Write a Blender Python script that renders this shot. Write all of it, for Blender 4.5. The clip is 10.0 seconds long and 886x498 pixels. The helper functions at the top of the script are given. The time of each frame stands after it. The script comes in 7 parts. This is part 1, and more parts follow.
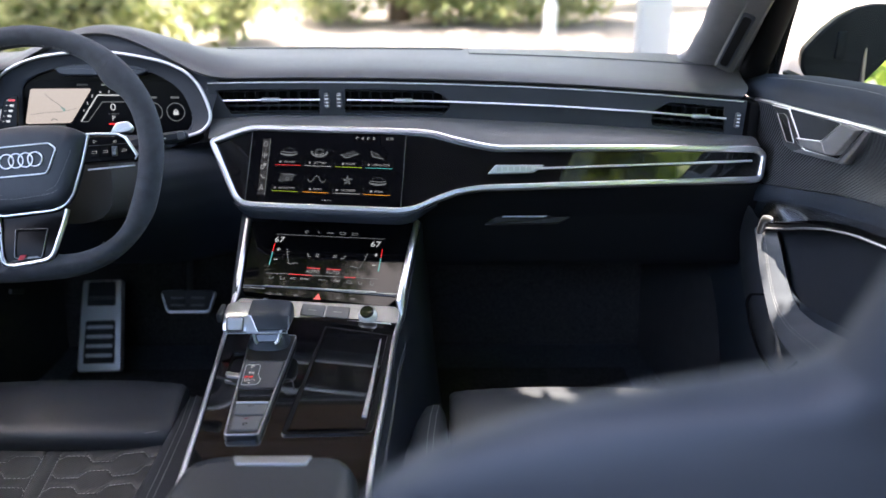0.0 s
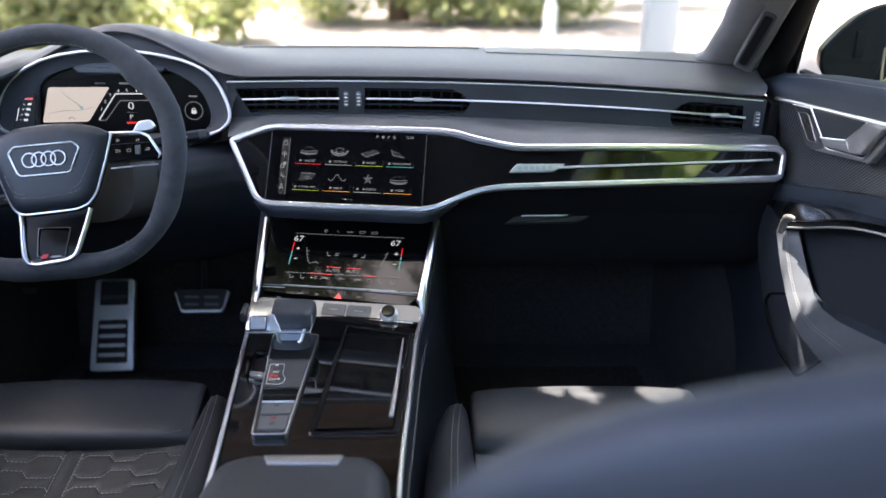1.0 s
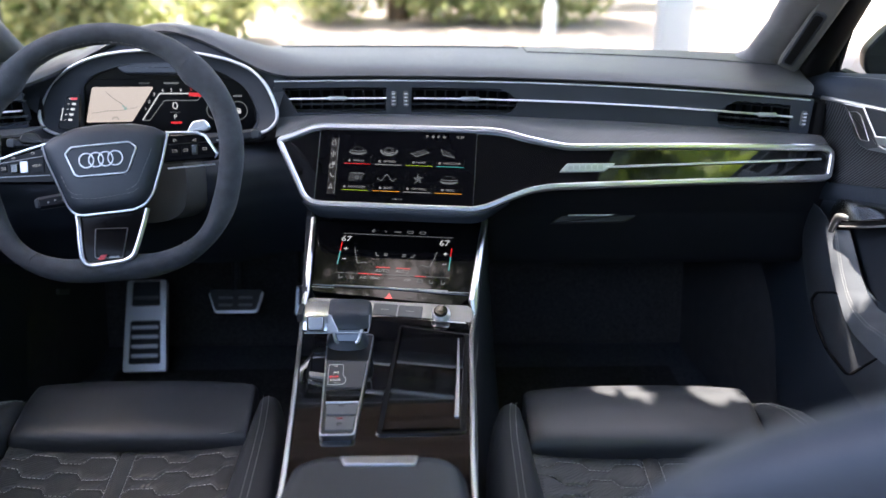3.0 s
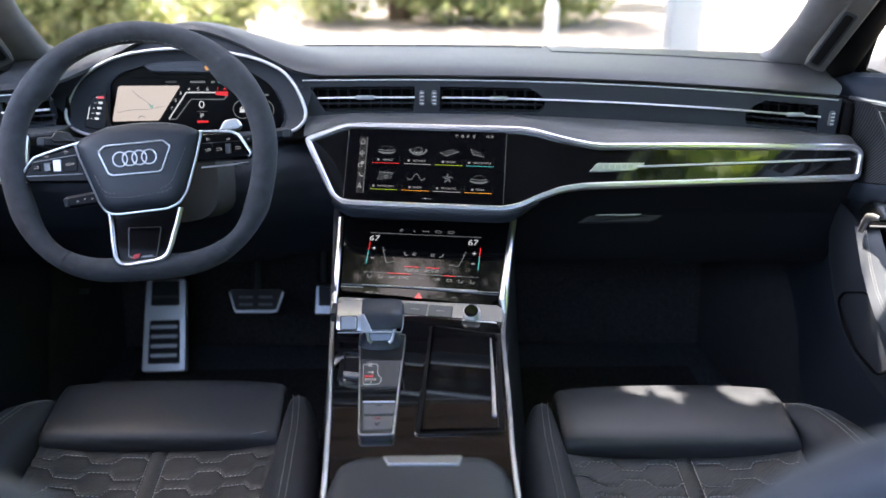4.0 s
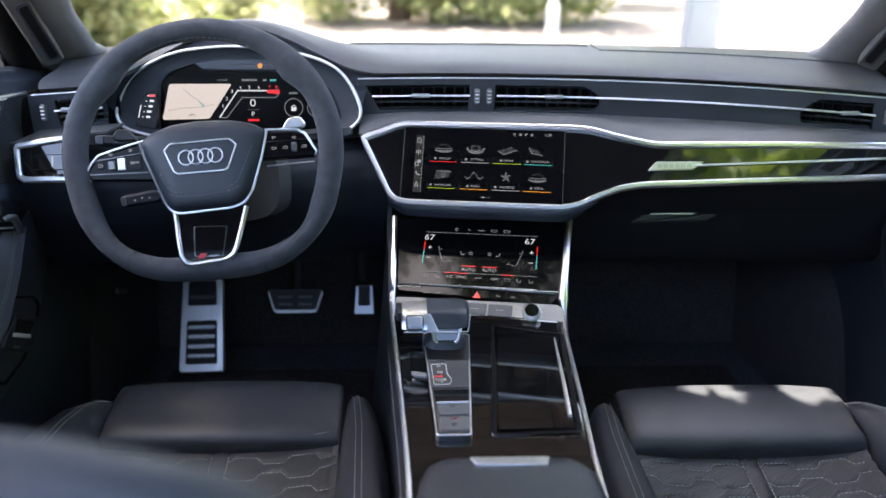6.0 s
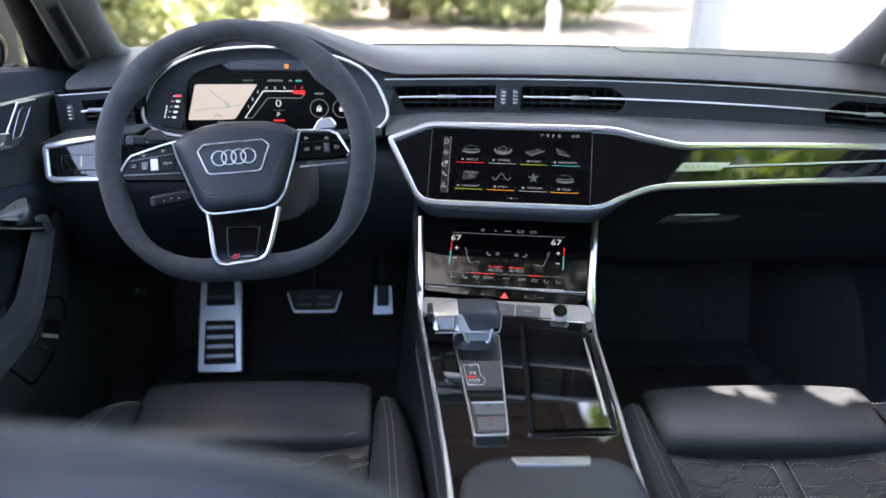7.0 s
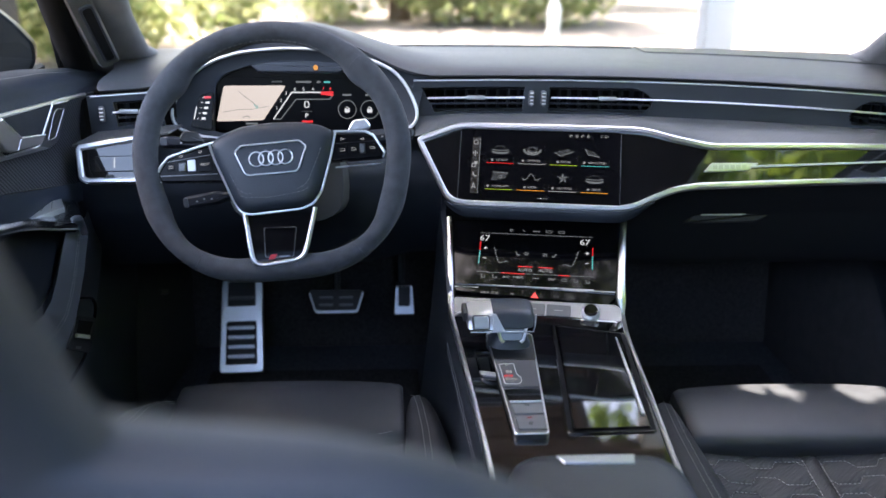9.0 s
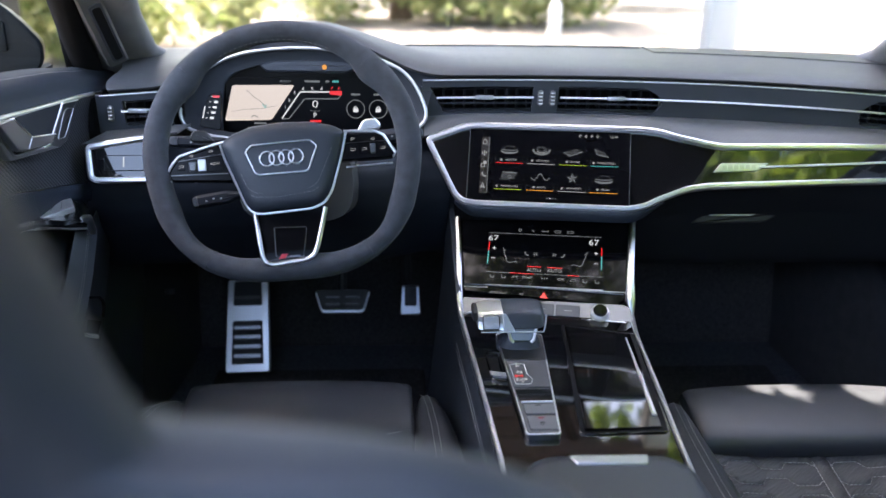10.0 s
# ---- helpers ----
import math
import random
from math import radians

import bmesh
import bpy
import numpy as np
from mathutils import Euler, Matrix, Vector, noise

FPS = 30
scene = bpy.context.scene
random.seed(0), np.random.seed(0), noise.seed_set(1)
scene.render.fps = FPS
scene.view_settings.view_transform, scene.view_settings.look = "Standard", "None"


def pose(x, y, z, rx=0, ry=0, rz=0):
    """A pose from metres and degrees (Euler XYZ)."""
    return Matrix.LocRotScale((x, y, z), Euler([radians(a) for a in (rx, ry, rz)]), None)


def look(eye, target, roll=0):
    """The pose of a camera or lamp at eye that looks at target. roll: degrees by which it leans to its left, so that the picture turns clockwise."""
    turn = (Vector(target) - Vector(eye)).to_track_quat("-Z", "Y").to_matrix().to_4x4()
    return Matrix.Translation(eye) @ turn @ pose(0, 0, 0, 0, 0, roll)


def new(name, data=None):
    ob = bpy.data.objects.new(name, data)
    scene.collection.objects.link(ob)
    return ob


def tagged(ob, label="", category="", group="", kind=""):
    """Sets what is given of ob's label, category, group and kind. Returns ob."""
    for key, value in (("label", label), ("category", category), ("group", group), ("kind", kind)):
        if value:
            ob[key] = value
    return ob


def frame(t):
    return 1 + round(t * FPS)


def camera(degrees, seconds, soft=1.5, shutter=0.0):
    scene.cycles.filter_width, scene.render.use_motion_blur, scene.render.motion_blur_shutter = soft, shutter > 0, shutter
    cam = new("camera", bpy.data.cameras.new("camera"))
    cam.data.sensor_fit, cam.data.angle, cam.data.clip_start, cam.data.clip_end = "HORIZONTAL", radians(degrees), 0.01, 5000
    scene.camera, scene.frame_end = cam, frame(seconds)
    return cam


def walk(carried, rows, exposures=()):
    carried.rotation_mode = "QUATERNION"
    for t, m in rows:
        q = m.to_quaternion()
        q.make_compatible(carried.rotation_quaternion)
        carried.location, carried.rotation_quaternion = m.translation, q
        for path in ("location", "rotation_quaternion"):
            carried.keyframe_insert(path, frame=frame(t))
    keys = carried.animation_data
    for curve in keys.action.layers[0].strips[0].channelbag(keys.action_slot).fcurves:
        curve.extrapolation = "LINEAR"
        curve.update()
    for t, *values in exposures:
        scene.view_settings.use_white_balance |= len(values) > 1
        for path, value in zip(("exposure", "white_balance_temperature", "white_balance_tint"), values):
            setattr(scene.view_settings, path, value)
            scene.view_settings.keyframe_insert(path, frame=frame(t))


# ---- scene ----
cam = camera(54.1, 10.0)
PATH = [
    (0, (0.1615, -0.0230, 1.2570), (0.2028, 1.8400, 0.5297), 0.33),
    (0.5, (0.1435, -0.0220, 1.2567), (0.1898, 1.8410, 0.5294), 0.33),
    (1, (0.1255, -0.0210, 1.2554), (0.1749, 1.8420, 0.5271), 0.43),
    (1.5, (0.1075, -0.0190, 1.2550), (0.1599, 1.8420, 0.5269), 0.43),
    (2, (0.0855, -0.0190, 1.2556), (0.1408, 1.8430, 0.5275), 0.43),
    (2.5, (0.0635, -0.0180, 1.2552), (0.1249, 1.8440, 0.5262), 0.43),
    (4, (-0.0085, -0.0130, 1.2519), (0.0649, 1.8480, 0.5241), 0.63),
    (4.5, (-0.0314, -0.0110, 1.2515), (0.0469, 1.8500, 0.5228), 0.63),
    (5, (-0.0584, -0.0060, 1.2510), (0.0249, 1.8540, 0.5214), 0.73),
    (5.5, (-0.0804, -0.0030, 1.2466), (0.0060, 1.8580, 0.5190), 0.73),
    (7, (-0.1514, -0.0020, 1.2483), (-0.0520, 1.8580, 0.5200), 0.93),
    (7.5, (-0.1664, -0.0020, 1.2490), (-0.0641, 1.8580, 0.5208), 0.93),
    (8, (-0.1814, -0.0030, 1.2467), (-0.0771, 1.8580, 0.5205), 0.93),
    (8.5, (-0.1924, -0.0050, 1.2485), (-0.0861, 1.8550, 0.5214), 0.93),
    (9, (-0.2024, -0.0070, 1.2493), (-0.0941, 1.8530, 0.5232), 0.93),
    (9.5, (-0.2094, -0.0060, 1.2492), (-0.1001, 1.8540, 0.5231), 1.03),
    (10, (-0.2164, -0.0050, 1.2491), (-0.1071, 1.8550, 0.5220), 1.03),
]
walk(cam, [(t, look(eye, target, roll)) for t, eye, target, roll in PATH], [(0.0, 3.59, 6750, 10), (3.0, 3.64, 6750, 10), (5.5, 3.74, 6750, 10), (8.0, 3.81, 6750, 10), (10.0, 3.81, 6750, 10)])

# ---- lens: focused on the dashboard, far trees and near seat backs fall out of focus ----
cam.data.dof.use_dof = True
cam.data.dof.focus_distance = 1.22
cam.data.dof.aperture_fstop = 3.2

# ---- world and sun ----
SUN = Vector((-0.30, 0.29, 0.90)).normalized()
world = bpy.data.worlds.new("daylight")
scene.world = world
world.use_nodes = True
wn = world.node_tree
sky = wn.nodes.new("ShaderNodeTexSky")
sky.sky_type = "NISHITA"
sky.sun_disc = False
sky.air_density, sky.dust_density, sky.ozone_density = 1.0, 3.6, 1.0
sky.sun_elevation = math.asin(SUN.z)
sky.sun_rotation = math.atan2(SUN.x, SUN.y)
wn.nodes["Background"].inputs["Strength"].default_value = 0.15
wn.links.new(sky.outputs[0], wn.nodes["Background"].inputs[0])
sun_data = bpy.data.lights.new("sun", "SUN")
sun_data.energy, sun_data.angle, sun_data.color = 4.0, radians(0.27), (1.0, 0.95, 0.87)
sun_ob = new("sun", sun_data)
sun_ob.matrix_world = look(SUN * 30, (0, 0, 0))

# ---- materials ----
def material(name, color, rough=0.5, metal=0.0, vary=0.25, scale=30.0, bump=0.0, bump_scale=400.0, coat=0.0, sheen=0.0, spec=0.5):
    """A surface with blotches of tone, uneven gloss and fine relief."""
    m = bpy.data.materials.new(name)
    m.use_nodes = True
    nt = m.node_tree
    b = nt.nodes["Principled BSDF"]
    b.inputs["Metallic"].default_value = metal
    b.inputs["Specular IOR Level"].default_value = spec
    b.inputs["Coat Weight"].default_value = coat
    b.inputs["Coat Roughness"].default_value = 0.03
    b.inputs["Sheen Weight"].default_value = sheen
    co = nt.nodes.new("ShaderNodeTexCoord")
    no = nt.nodes.new("ShaderNodeTexNoise")
    no.inputs["Scale"].default_value = scale
    no.inputs["Detail"].default_value = 6
    nt.links.new(co.outputs["Object"], no.inputs["Vector"])
    ramp = nt.nodes.new("ShaderNodeValToRGB")
    ramp.color_ramp.elements[0].position, ramp.color_ramp.elements[1].position = 0.3, 0.7
    lo = [c * (1 - vary) for c in color]
    hi = [min(1, c * (1 + vary)) for c in color]
    ramp.color_ramp.elements[0].color, ramp.color_ramp.elements[1].color = (*lo, 1), (*hi, 1)
    nt.links.new(no.outputs["Fac"], ramp.inputs[0])
    nt.links.new(ramp.outputs[0], b.inputs["Base Color"])
    mr = nt.nodes.new("ShaderNodeMapRange")
    mr.inputs["To Min"].default_value, mr.inputs["To Max"].default_value = max(0.0, rough * 0.85), min(1, rough * 1.15)
    nt.links.new(no.outputs["Fac"], mr.inputs["Value"])
    nt.links.new(mr.outputs[0], b.inputs["Roughness"])
    if bump:
        n2 = nt.nodes.new("ShaderNodeTexNoise")
        n2.inputs["Scale"].default_value = bump_scale
        n2.inputs["Detail"].default_value = 3
        nt.links.new(co.outputs["Object"], n2.inputs["Vector"])
        bp = nt.nodes.new("ShaderNodeBump")
        bp.inputs["Strength"].default_value = bump
        bp.inputs["Distance"].default_value = 0.001
        nt.links.new(n2.outputs["Fac"], bp.inputs["Height"])
        nt.links.new(bp.outputs[0], b.inputs["Normal"])
    return m


def weave_material(name, color, pitch=0.0045, rough=0.4, spec=0.5, turn=45.0, strength=0.5, way="X"):
    """Fine diagonal twill, as on the carbon-look trim."""
    m = material(name, color, rough, vary=0.15, scale=20, spec=spec)
    nt = m.node_tree
    b = nt.nodes["Principled BSDF"]
    co = nt.nodes.new("ShaderNodeTexCoord")
    mp = nt.nodes.new("ShaderNodeMapping")
    mp.inputs["Rotation"].default_value = (0, radians(turn), radians(turn))
    wv = nt.nodes.new("ShaderNodeTexWave")
    wv.bands_direction = way
    wv.inputs["Scale"].default_value = 0.314 / pitch
    wv.inputs["Distortion"].default_value = 0.3
    bp = nt.nodes.new("ShaderNodeBump")
    bp.inputs["Strength"].default_value = strength
    bp.inputs["Distance"].default_value = 0.001
    nt.links.new(co.outputs["Object"], mp.inputs[0])
    nt.links.new(mp.outputs[0], wv.inputs[0])
    nt.links.new(wv.outputs["Fac"], bp.inputs["Height"])
    nt.links.new(bp.outputs[0], b.inputs["Normal"])
    return m


def glow_material(name, color, strength):
    m = bpy.data.materials.new(name)
    m.use_nodes = True
    b = m.node_tree.nodes["Principled BSDF"]
    b.inputs["Base Color"].default_value = (0.01, 0.01, 0.01, 1)
    b.inputs["Roughness"].default_value = 0.25
    b.inputs["Emission Color"].default_value = (*color, 1)
    b.inputs["Emission Strength"].default_value = strength
    return m


def glass_material(name, tint):
    """Thin clear pane: lets light straight through, mirrors a little at a slant."""
    m = bpy.data.materials.new(name)
    m.use_nodes = True
    nt = m.node_tree
    nt.nodes.remove(nt.nodes["Principled BSDF"])
    tr = nt.nodes.new("ShaderNodeBsdfTransparent")
    tr.inputs[0].default_value = (*tint, 1)
    gl = nt.nodes.new("ShaderNodeBsdfGlossy")
    gl.inputs["Roughness"].default_value = 0.0
    lw = nt.nodes.new("ShaderNodeLayerWeight")
    pw = nt.nodes.new("ShaderNodeMath")
    pw.operation, pw.inputs[1].default_value = "POWER", 4.0
    fr = nt.nodes.new("ShaderNodeMath")
    fr.operation, fr.inputs[1].default_value, fr.inputs[2].default_value = "MULTIPLY_ADD", 0.35, 0.012
    nt.links.new(lw.outputs["Facing"], pw.inputs[0])
    nt.links.new(pw.outputs[0], fr.inputs[0])
    mx = nt.nodes.new("ShaderNodeMixShader")
    nt.links.new(fr.outputs[0], mx.inputs[0])
    nt.links.new(tr.outputs[0], mx.inputs[1])
    nt.links.new(gl.outputs[0], mx.inputs[2])
    nt.links.new(mx.outputs[0], nt.nodes["Material Output"].inputs[0])
    return m


def leaf_material(name, lo, hi):
    m = bpy.data.materials.new(name)
    m.use_nodes = True
    nt = m.node_tree
    b = nt.nodes["Principled BSDF"]
    b.inputs["Roughness"].default_value = 0.55
    ge = nt.nodes.new("ShaderNodeNewGeometry")
    ramp = nt.nodes.new("ShaderNodeValToRGB")
    ramp.color_ramp.elements[0].color, ramp.color_ramp.elements[1].color = (*lo, 1), (*hi, 1)
    nt.links.new(ge.outputs["Random Per Island"], ramp.inputs[0])
    nt.links.new(ramp.outputs[0], b.inputs["Base Color"])
    tl = nt.nodes.new("ShaderNodeBsdfTranslucent")
    nt.links.new(ramp.outputs[0], tl.inputs[0])
    mx = nt.nodes.new("ShaderNodeMixShader")
    mx.inputs[0].default_value = 0.4
    nt.links.new(b.outputs[0], mx.inputs[1])
    nt.links.new(tl.outputs[0], mx.inputs[2])
    nt.links.new(mx.outputs[0], nt.nodes["Material Output"].inputs[0])
    return m


LEATHER = material("black_leather", (0.023, 0.030, 0.042), 0.42, vary=0.2, scale=12, bump=0.35, bump_scale=700)
DOOR_LEATHER = material("navy_black_leather", (0.021, 0.028, 0.041), 0.6, vary=0.2, scale=12, bump=0.35, bump_scale=700, spec=0.18)
# door leather lightened, so sunlight on the pull sits partly in its colour
STRAP_LEATHER_LIT = material("door_leather_lightened", (0.070, 0.078, 0.092), 0.42, vary=0.15, scale=12, bump=0.35, bump_scale=700)
# seat leather again, with the blue skylight on the backs mixed into its colour
BACK_LEATHER_SKY = material("grey_leather_sky_tint", (0.033, 0.041, 0.058), 0.54, vary=0.15, scale=9, bump=0.3, bump_scale=650, spec=0.35)
APRON = material("slate_leatherette", (0.034, 0.039, 0.048), 0.5, vary=0.2, scale=12, bump=0.35, bump_scale=700)
SEAT_LEATHER = material("dark_grey_leather", (0.034, 0.037, 0.043), 0.42, vary=0.15, scale=9, bump=0.3, bump_scale=650)
PERFORATED = weave_material("perforated_leather", (0.034, 0.035, 0.037), 0.0030, 0.5, strength=0.42)
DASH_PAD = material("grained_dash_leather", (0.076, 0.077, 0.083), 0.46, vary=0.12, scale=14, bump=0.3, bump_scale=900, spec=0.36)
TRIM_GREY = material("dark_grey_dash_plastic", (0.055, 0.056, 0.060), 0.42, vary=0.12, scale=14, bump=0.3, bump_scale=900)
SOFT_BLACK = material("soft_black_plastic", (0.023, 0.0235, 0.025), 0.5, vary=0.2, scale=16, bump=0.25, bump_scale=800)
BAND = material("satin_anthracite_plastic", (0.036, 0.042, 0.053), 0.45, vary=0.12, scale=10, bump=0.15, bump_scale=900)
SUEDE = material("charcoal_suede", (0.055, 0.061, 0.073), 0.9, vary=0.2, scale=60, bump=0.8, bump_scale=700, sheen=0.10, spec=0.2)
PILLAR_SUEDE = material("grey_suede_lining", (0.11, 0.11, 0.118), 0.95, vary=0.15, scale=30, bump=0.4, bump_scale=900, sheen=0.3, spec=0.1)
SEAM_BEIGE = material("beige_grey_plastic", (0.105, 0.104, 0.10), 0.5, vary=0.1, scale=20, bump=0.2, bump_scale=800)
CHROME = material("satin_aluminium", (0.80, 0.81, 0.83), 0.33, metal=1.0, vary=0.01, scale=4)
BRUSHED = material("brushed_aluminium", (0.66, 0.67, 0.69), 0.40, metal=1.0, vary=0.02, scale=5)
DARK_METAL = material("dark_anodised_metal", (0.16, 0.165, 0.17), 0.3, metal=1.0, vary=0.1, scale=50)
SILL_METAL = material("brushed_grey_metal", (0.38, 0.38, 0.39), 0.42, metal=1.0, vary=0.03, scale=5)
HANDLE_METAL = material("satin_grey_metal", (0.50, 0.50, 0.52), 0.36, metal=1.0, vary=0.02, scale=5)
CAP_METAL = material("dark_polished_metal", (0.34, 0.35, 0.37), 0.20, metal=1.0, vary=0.04, scale=6)
ROOF_GLASS = glass_material("tinted_roof_glass", (0.465, 0.490, 0.545))
BEZEL_METAL = material("matt_silver_metal", (0.62, 0.63, 0.65), 0.55, metal=1.0, vary=0.02, scale=5)
SPOKE_BLACK = material("glossy_black_switch_plastic", (0.005, 0.005, 0.006), 0.16, vary=0.2, scale=8, spec=0.12)
GLOSS = material("piano_black_lacquer", (0.006, 0.006, 0.007), 0.035, vary=0.2, scale=6, spec=1.0)
SCREEN = material("black_display_glass", (0.004, 0.004, 0.005), 0.05, vary=0.1, scale=6, spec=0.16)
CLUSTER_GLASS = material("antireflective_display_glass", (0.004, 0.004, 0.005), 0.25, vary=0.1, scale=6, spec=0.12)
SHROUD_GREY = material("grey_column_plastic", (0.048, 0.047, 0.044), 0.5, vary=0.15, scale=14, bump=0.2, bump_scale=800)
SLOT_LENS = material("smoked_lens", (0.030, 0.036, 0.046), 0.3, vary=0.1, scale=6, spec=0.3)
GLOVE_BLACK = material("matt_black_soft_plastic", (0.010, 0.0115, 0.014), 0.6, vary=0.15, scale=20, bump=0.15, bump_scale=900, spec=0.2)
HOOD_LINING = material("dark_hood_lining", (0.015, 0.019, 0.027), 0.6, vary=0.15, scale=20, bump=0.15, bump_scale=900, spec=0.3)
WEAVE = weave_material("grey_carbon_weave", (0.075, 0.077, 0.082), 0.0036, 0.42, strength=0.16)
DOOR_WEAVE = weave_material("dark_carbon_weave", (0.027, 0.030, 0.036), 0.0036, 0.4, turn=0.0, strength=0.7, way="DIAGONAL")
# carpet made paler: light missing in the footwell is put into its colour
FLOOR_LIFTED = material("charcoal_carpet_lifted", (0.115, 0.122, 0.140), 0.95, vary=0.35, scale=160, bump=0.8, bump_scale=900, spec=0.1)
KICK_TRIM = material("footwell_trim_felt", (0.058, 0.058, 0.064), 0.6, vary=0.2, scale=40, bump=0.3, bump_scale=700, spec=0.4)
CARPET = material("black_carpet", (0.070, 0.066, 0.066), 0.95, vary=0.4, scale=200, bump=0.8, bump_scale=900, spec=0.1)
# near black: puts the shade of gaps and hollows into colour; seals share it
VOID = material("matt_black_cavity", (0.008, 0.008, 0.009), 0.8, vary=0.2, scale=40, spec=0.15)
BUTTON = material("grey_button_plastic", (0.125, 0.128, 0.132), 0.35, vary=0.06, scale=60)
THREAD = material("light_grey_thread", (0.36, 0.36, 0.35), 0.7, vary=0.15, scale=300)
HEADLINER = material("black_headliner_cloth", (0.03, 0.03, 0.032), 0.95, vary=0.2, scale=120, bump=0.5, bump_scale=800, spec=0.1)
PAINT = material("dark_car_paint", (0.010, 0.013, 0.015), 0.34, vary=0.05, scale=3, spec=0.02)
PALE_PLASTIC = material("pale_grey_plastic", (0.70, 0.69, 0.66), 0.4, vary=0.05, scale=20)
MIRROR = material("mirror_glass", (0.9, 0.9, 0.9), 0.01, metal=1.0, vary=0.01, scale=2)
GLASS = glass_material("window_glass", (0.995, 0.946, 0.925))
WHITE_UI = glow_material("white_display_segment", (0.9, 0.93, 1.0), 0.060)
WORD_UI = glow_material("word_display_segment", (0.85, 0.87, 0.92), 0.030)
GREY_UI = glow_material("grey_display_segment", (0.55, 0.6, 0.66), 0.020)
KEY_GREY = material("pale_key_strip", (0.42, 0.42, 0.38), 0.35, vary=0.05)
DIM_UI = glow_material("dim_display_segment", (0.3, 0.33, 0.36), 0.008)
MAP_UI = glow_material("map_display_segment", (0.86, 0.76, 0.72), 0.064)
RED_UI = glow_material("red_display_segment", (1.0, 0.03, 0.04), 0.062)
AMBER_UI = glow_material("amber_display_segment", (1.0, 0.42, 0.05), 0.060)
LIME_UI = glow_material("lime_display_segment", (0.55, 0.75, 0.05), 0.045)
TEAL_UI = glow_material("teal_display_segment", (0.1, 0.65, 0.65), 0.050)
RED_PAINT = material("red_enamel", (0.55, 0.02, 0.03), 0.35, vary=0.05)
CONCRETE = material("sunlit_concrete", (0.178, 0.154, 0.135), 0.9, vary=0.1, scale=1.2, bump=0.3, bump_scale=60)
WALL_GREY = material("dark_grey_render", (0.008, 0.0105, 0.013), 0.8, vary=0.15, scale=2, bump=0.3, bump_scale=80)
WHITE_WALL = material("white_painted_render", (0.78, 0.77, 0.74), 0.8, vary=0.05, scale=4, bump=0.2, bump_scale=90)
# white paint greyed by half, so the porch's shade lies in the colour
PILLAR_SHADED = material("white_paint_shaded", (0.50, 0.50, 0.50), 0.7, vary=0.05, scale=4, bump=0.2, bump_scale=90)
CEILING_WOOD = material("brown_stained_boards", (0.055, 0.040, 0.031), 0.7, vary=0.35, scale=5, bump=0.3, bump_scale=50)
BARK = material("brown_bark", (0.13, 0.09, 0.06), 0.9, vary=0.4, scale=18, bump=0.8, bump_scale=40)
LEAF = leaf_material("green_leaves", (0.05, 0.10, 0.02), (0.20, 0.26, 0.06))
# paler than real foliage: overexposed, hazy daylight is put into the leaf colour
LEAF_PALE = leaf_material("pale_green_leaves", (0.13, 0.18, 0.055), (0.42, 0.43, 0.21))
LEAF_BRIGHT = leaf_material("fresh_green_leaves", (0.035, 0.095, 0.01), (0.33, 0.46, 0.065))

# ---- building tools ----
def thing(name, label, category, group="", kind="", at=(0, 0, 0)):
    ob = new(name)
    ob.empty_display_size = 0.05
    ob.location = at
    return tagged(ob, label, category, group, kind)


def mesh_of(name, bm, material_, smooth=True):
    me = bpy.data.meshes.new(name)
    bmesh.ops.recalc_face_normals(bm, faces=bm.faces)
    bm.to_mesh(me)
    bm.free()
    me.materials.append(material_)
    if smooth:
        me.shade_smooth()
        me.set_sharp_from_angle(angle=radians(38))
    return me


def part(name, bm, material_, parent, label="", smooth=True):
    """Links a bmesh as one mesh object under a thing or a part; its places are in the world."""
    ob = new(name, mesh_of(name, bm, material_, smooth))
    if parent:
        base = Matrix.Identity(4)
        p = parent
        while p:
            base = p.matrix_basis @ base
            p = p.parent
        ob.parent = parent
        ob.matrix_parent_inverse = Matrix.Identity(4)
        ob.matrix_basis = base.inverted()
    return tagged(ob, label)


def structure(name, bm, material_, label, category, smooth=True):
    return tagged(part(name, bm, material_, None, "", smooth), label, category, "", "structure")


def plane_map(origin, u, n):
    n = Vector(n).normalized()
    u = Vector(u)
    u = (u - n * u.dot(n)).normalized()
    v = n.cross(u)
    o = Vector(origin)
    return lambda a, b, c=0.0: o + u * a + v * b + n * c


def round_poly(pts, r, seg=5):
    out, k = [], len(pts)
    for i in range(k):
        p, a, b = Vector(pts[i]), Vector(pts[i - 1]), Vector(pts[(i + 1) % k])
        da, db = a - p, b - p
        d = min(r, da.length * 0.45, db.length * 0.45)
        s, e = p + da.normalized() * d, p + db.normalized() * d
        for j in range(seg + 1):
            t = j / seg
            out.append(tuple(s * (1 - t) ** 2 + p * 2 * t * (1 - t) + e * t * t))
    return out


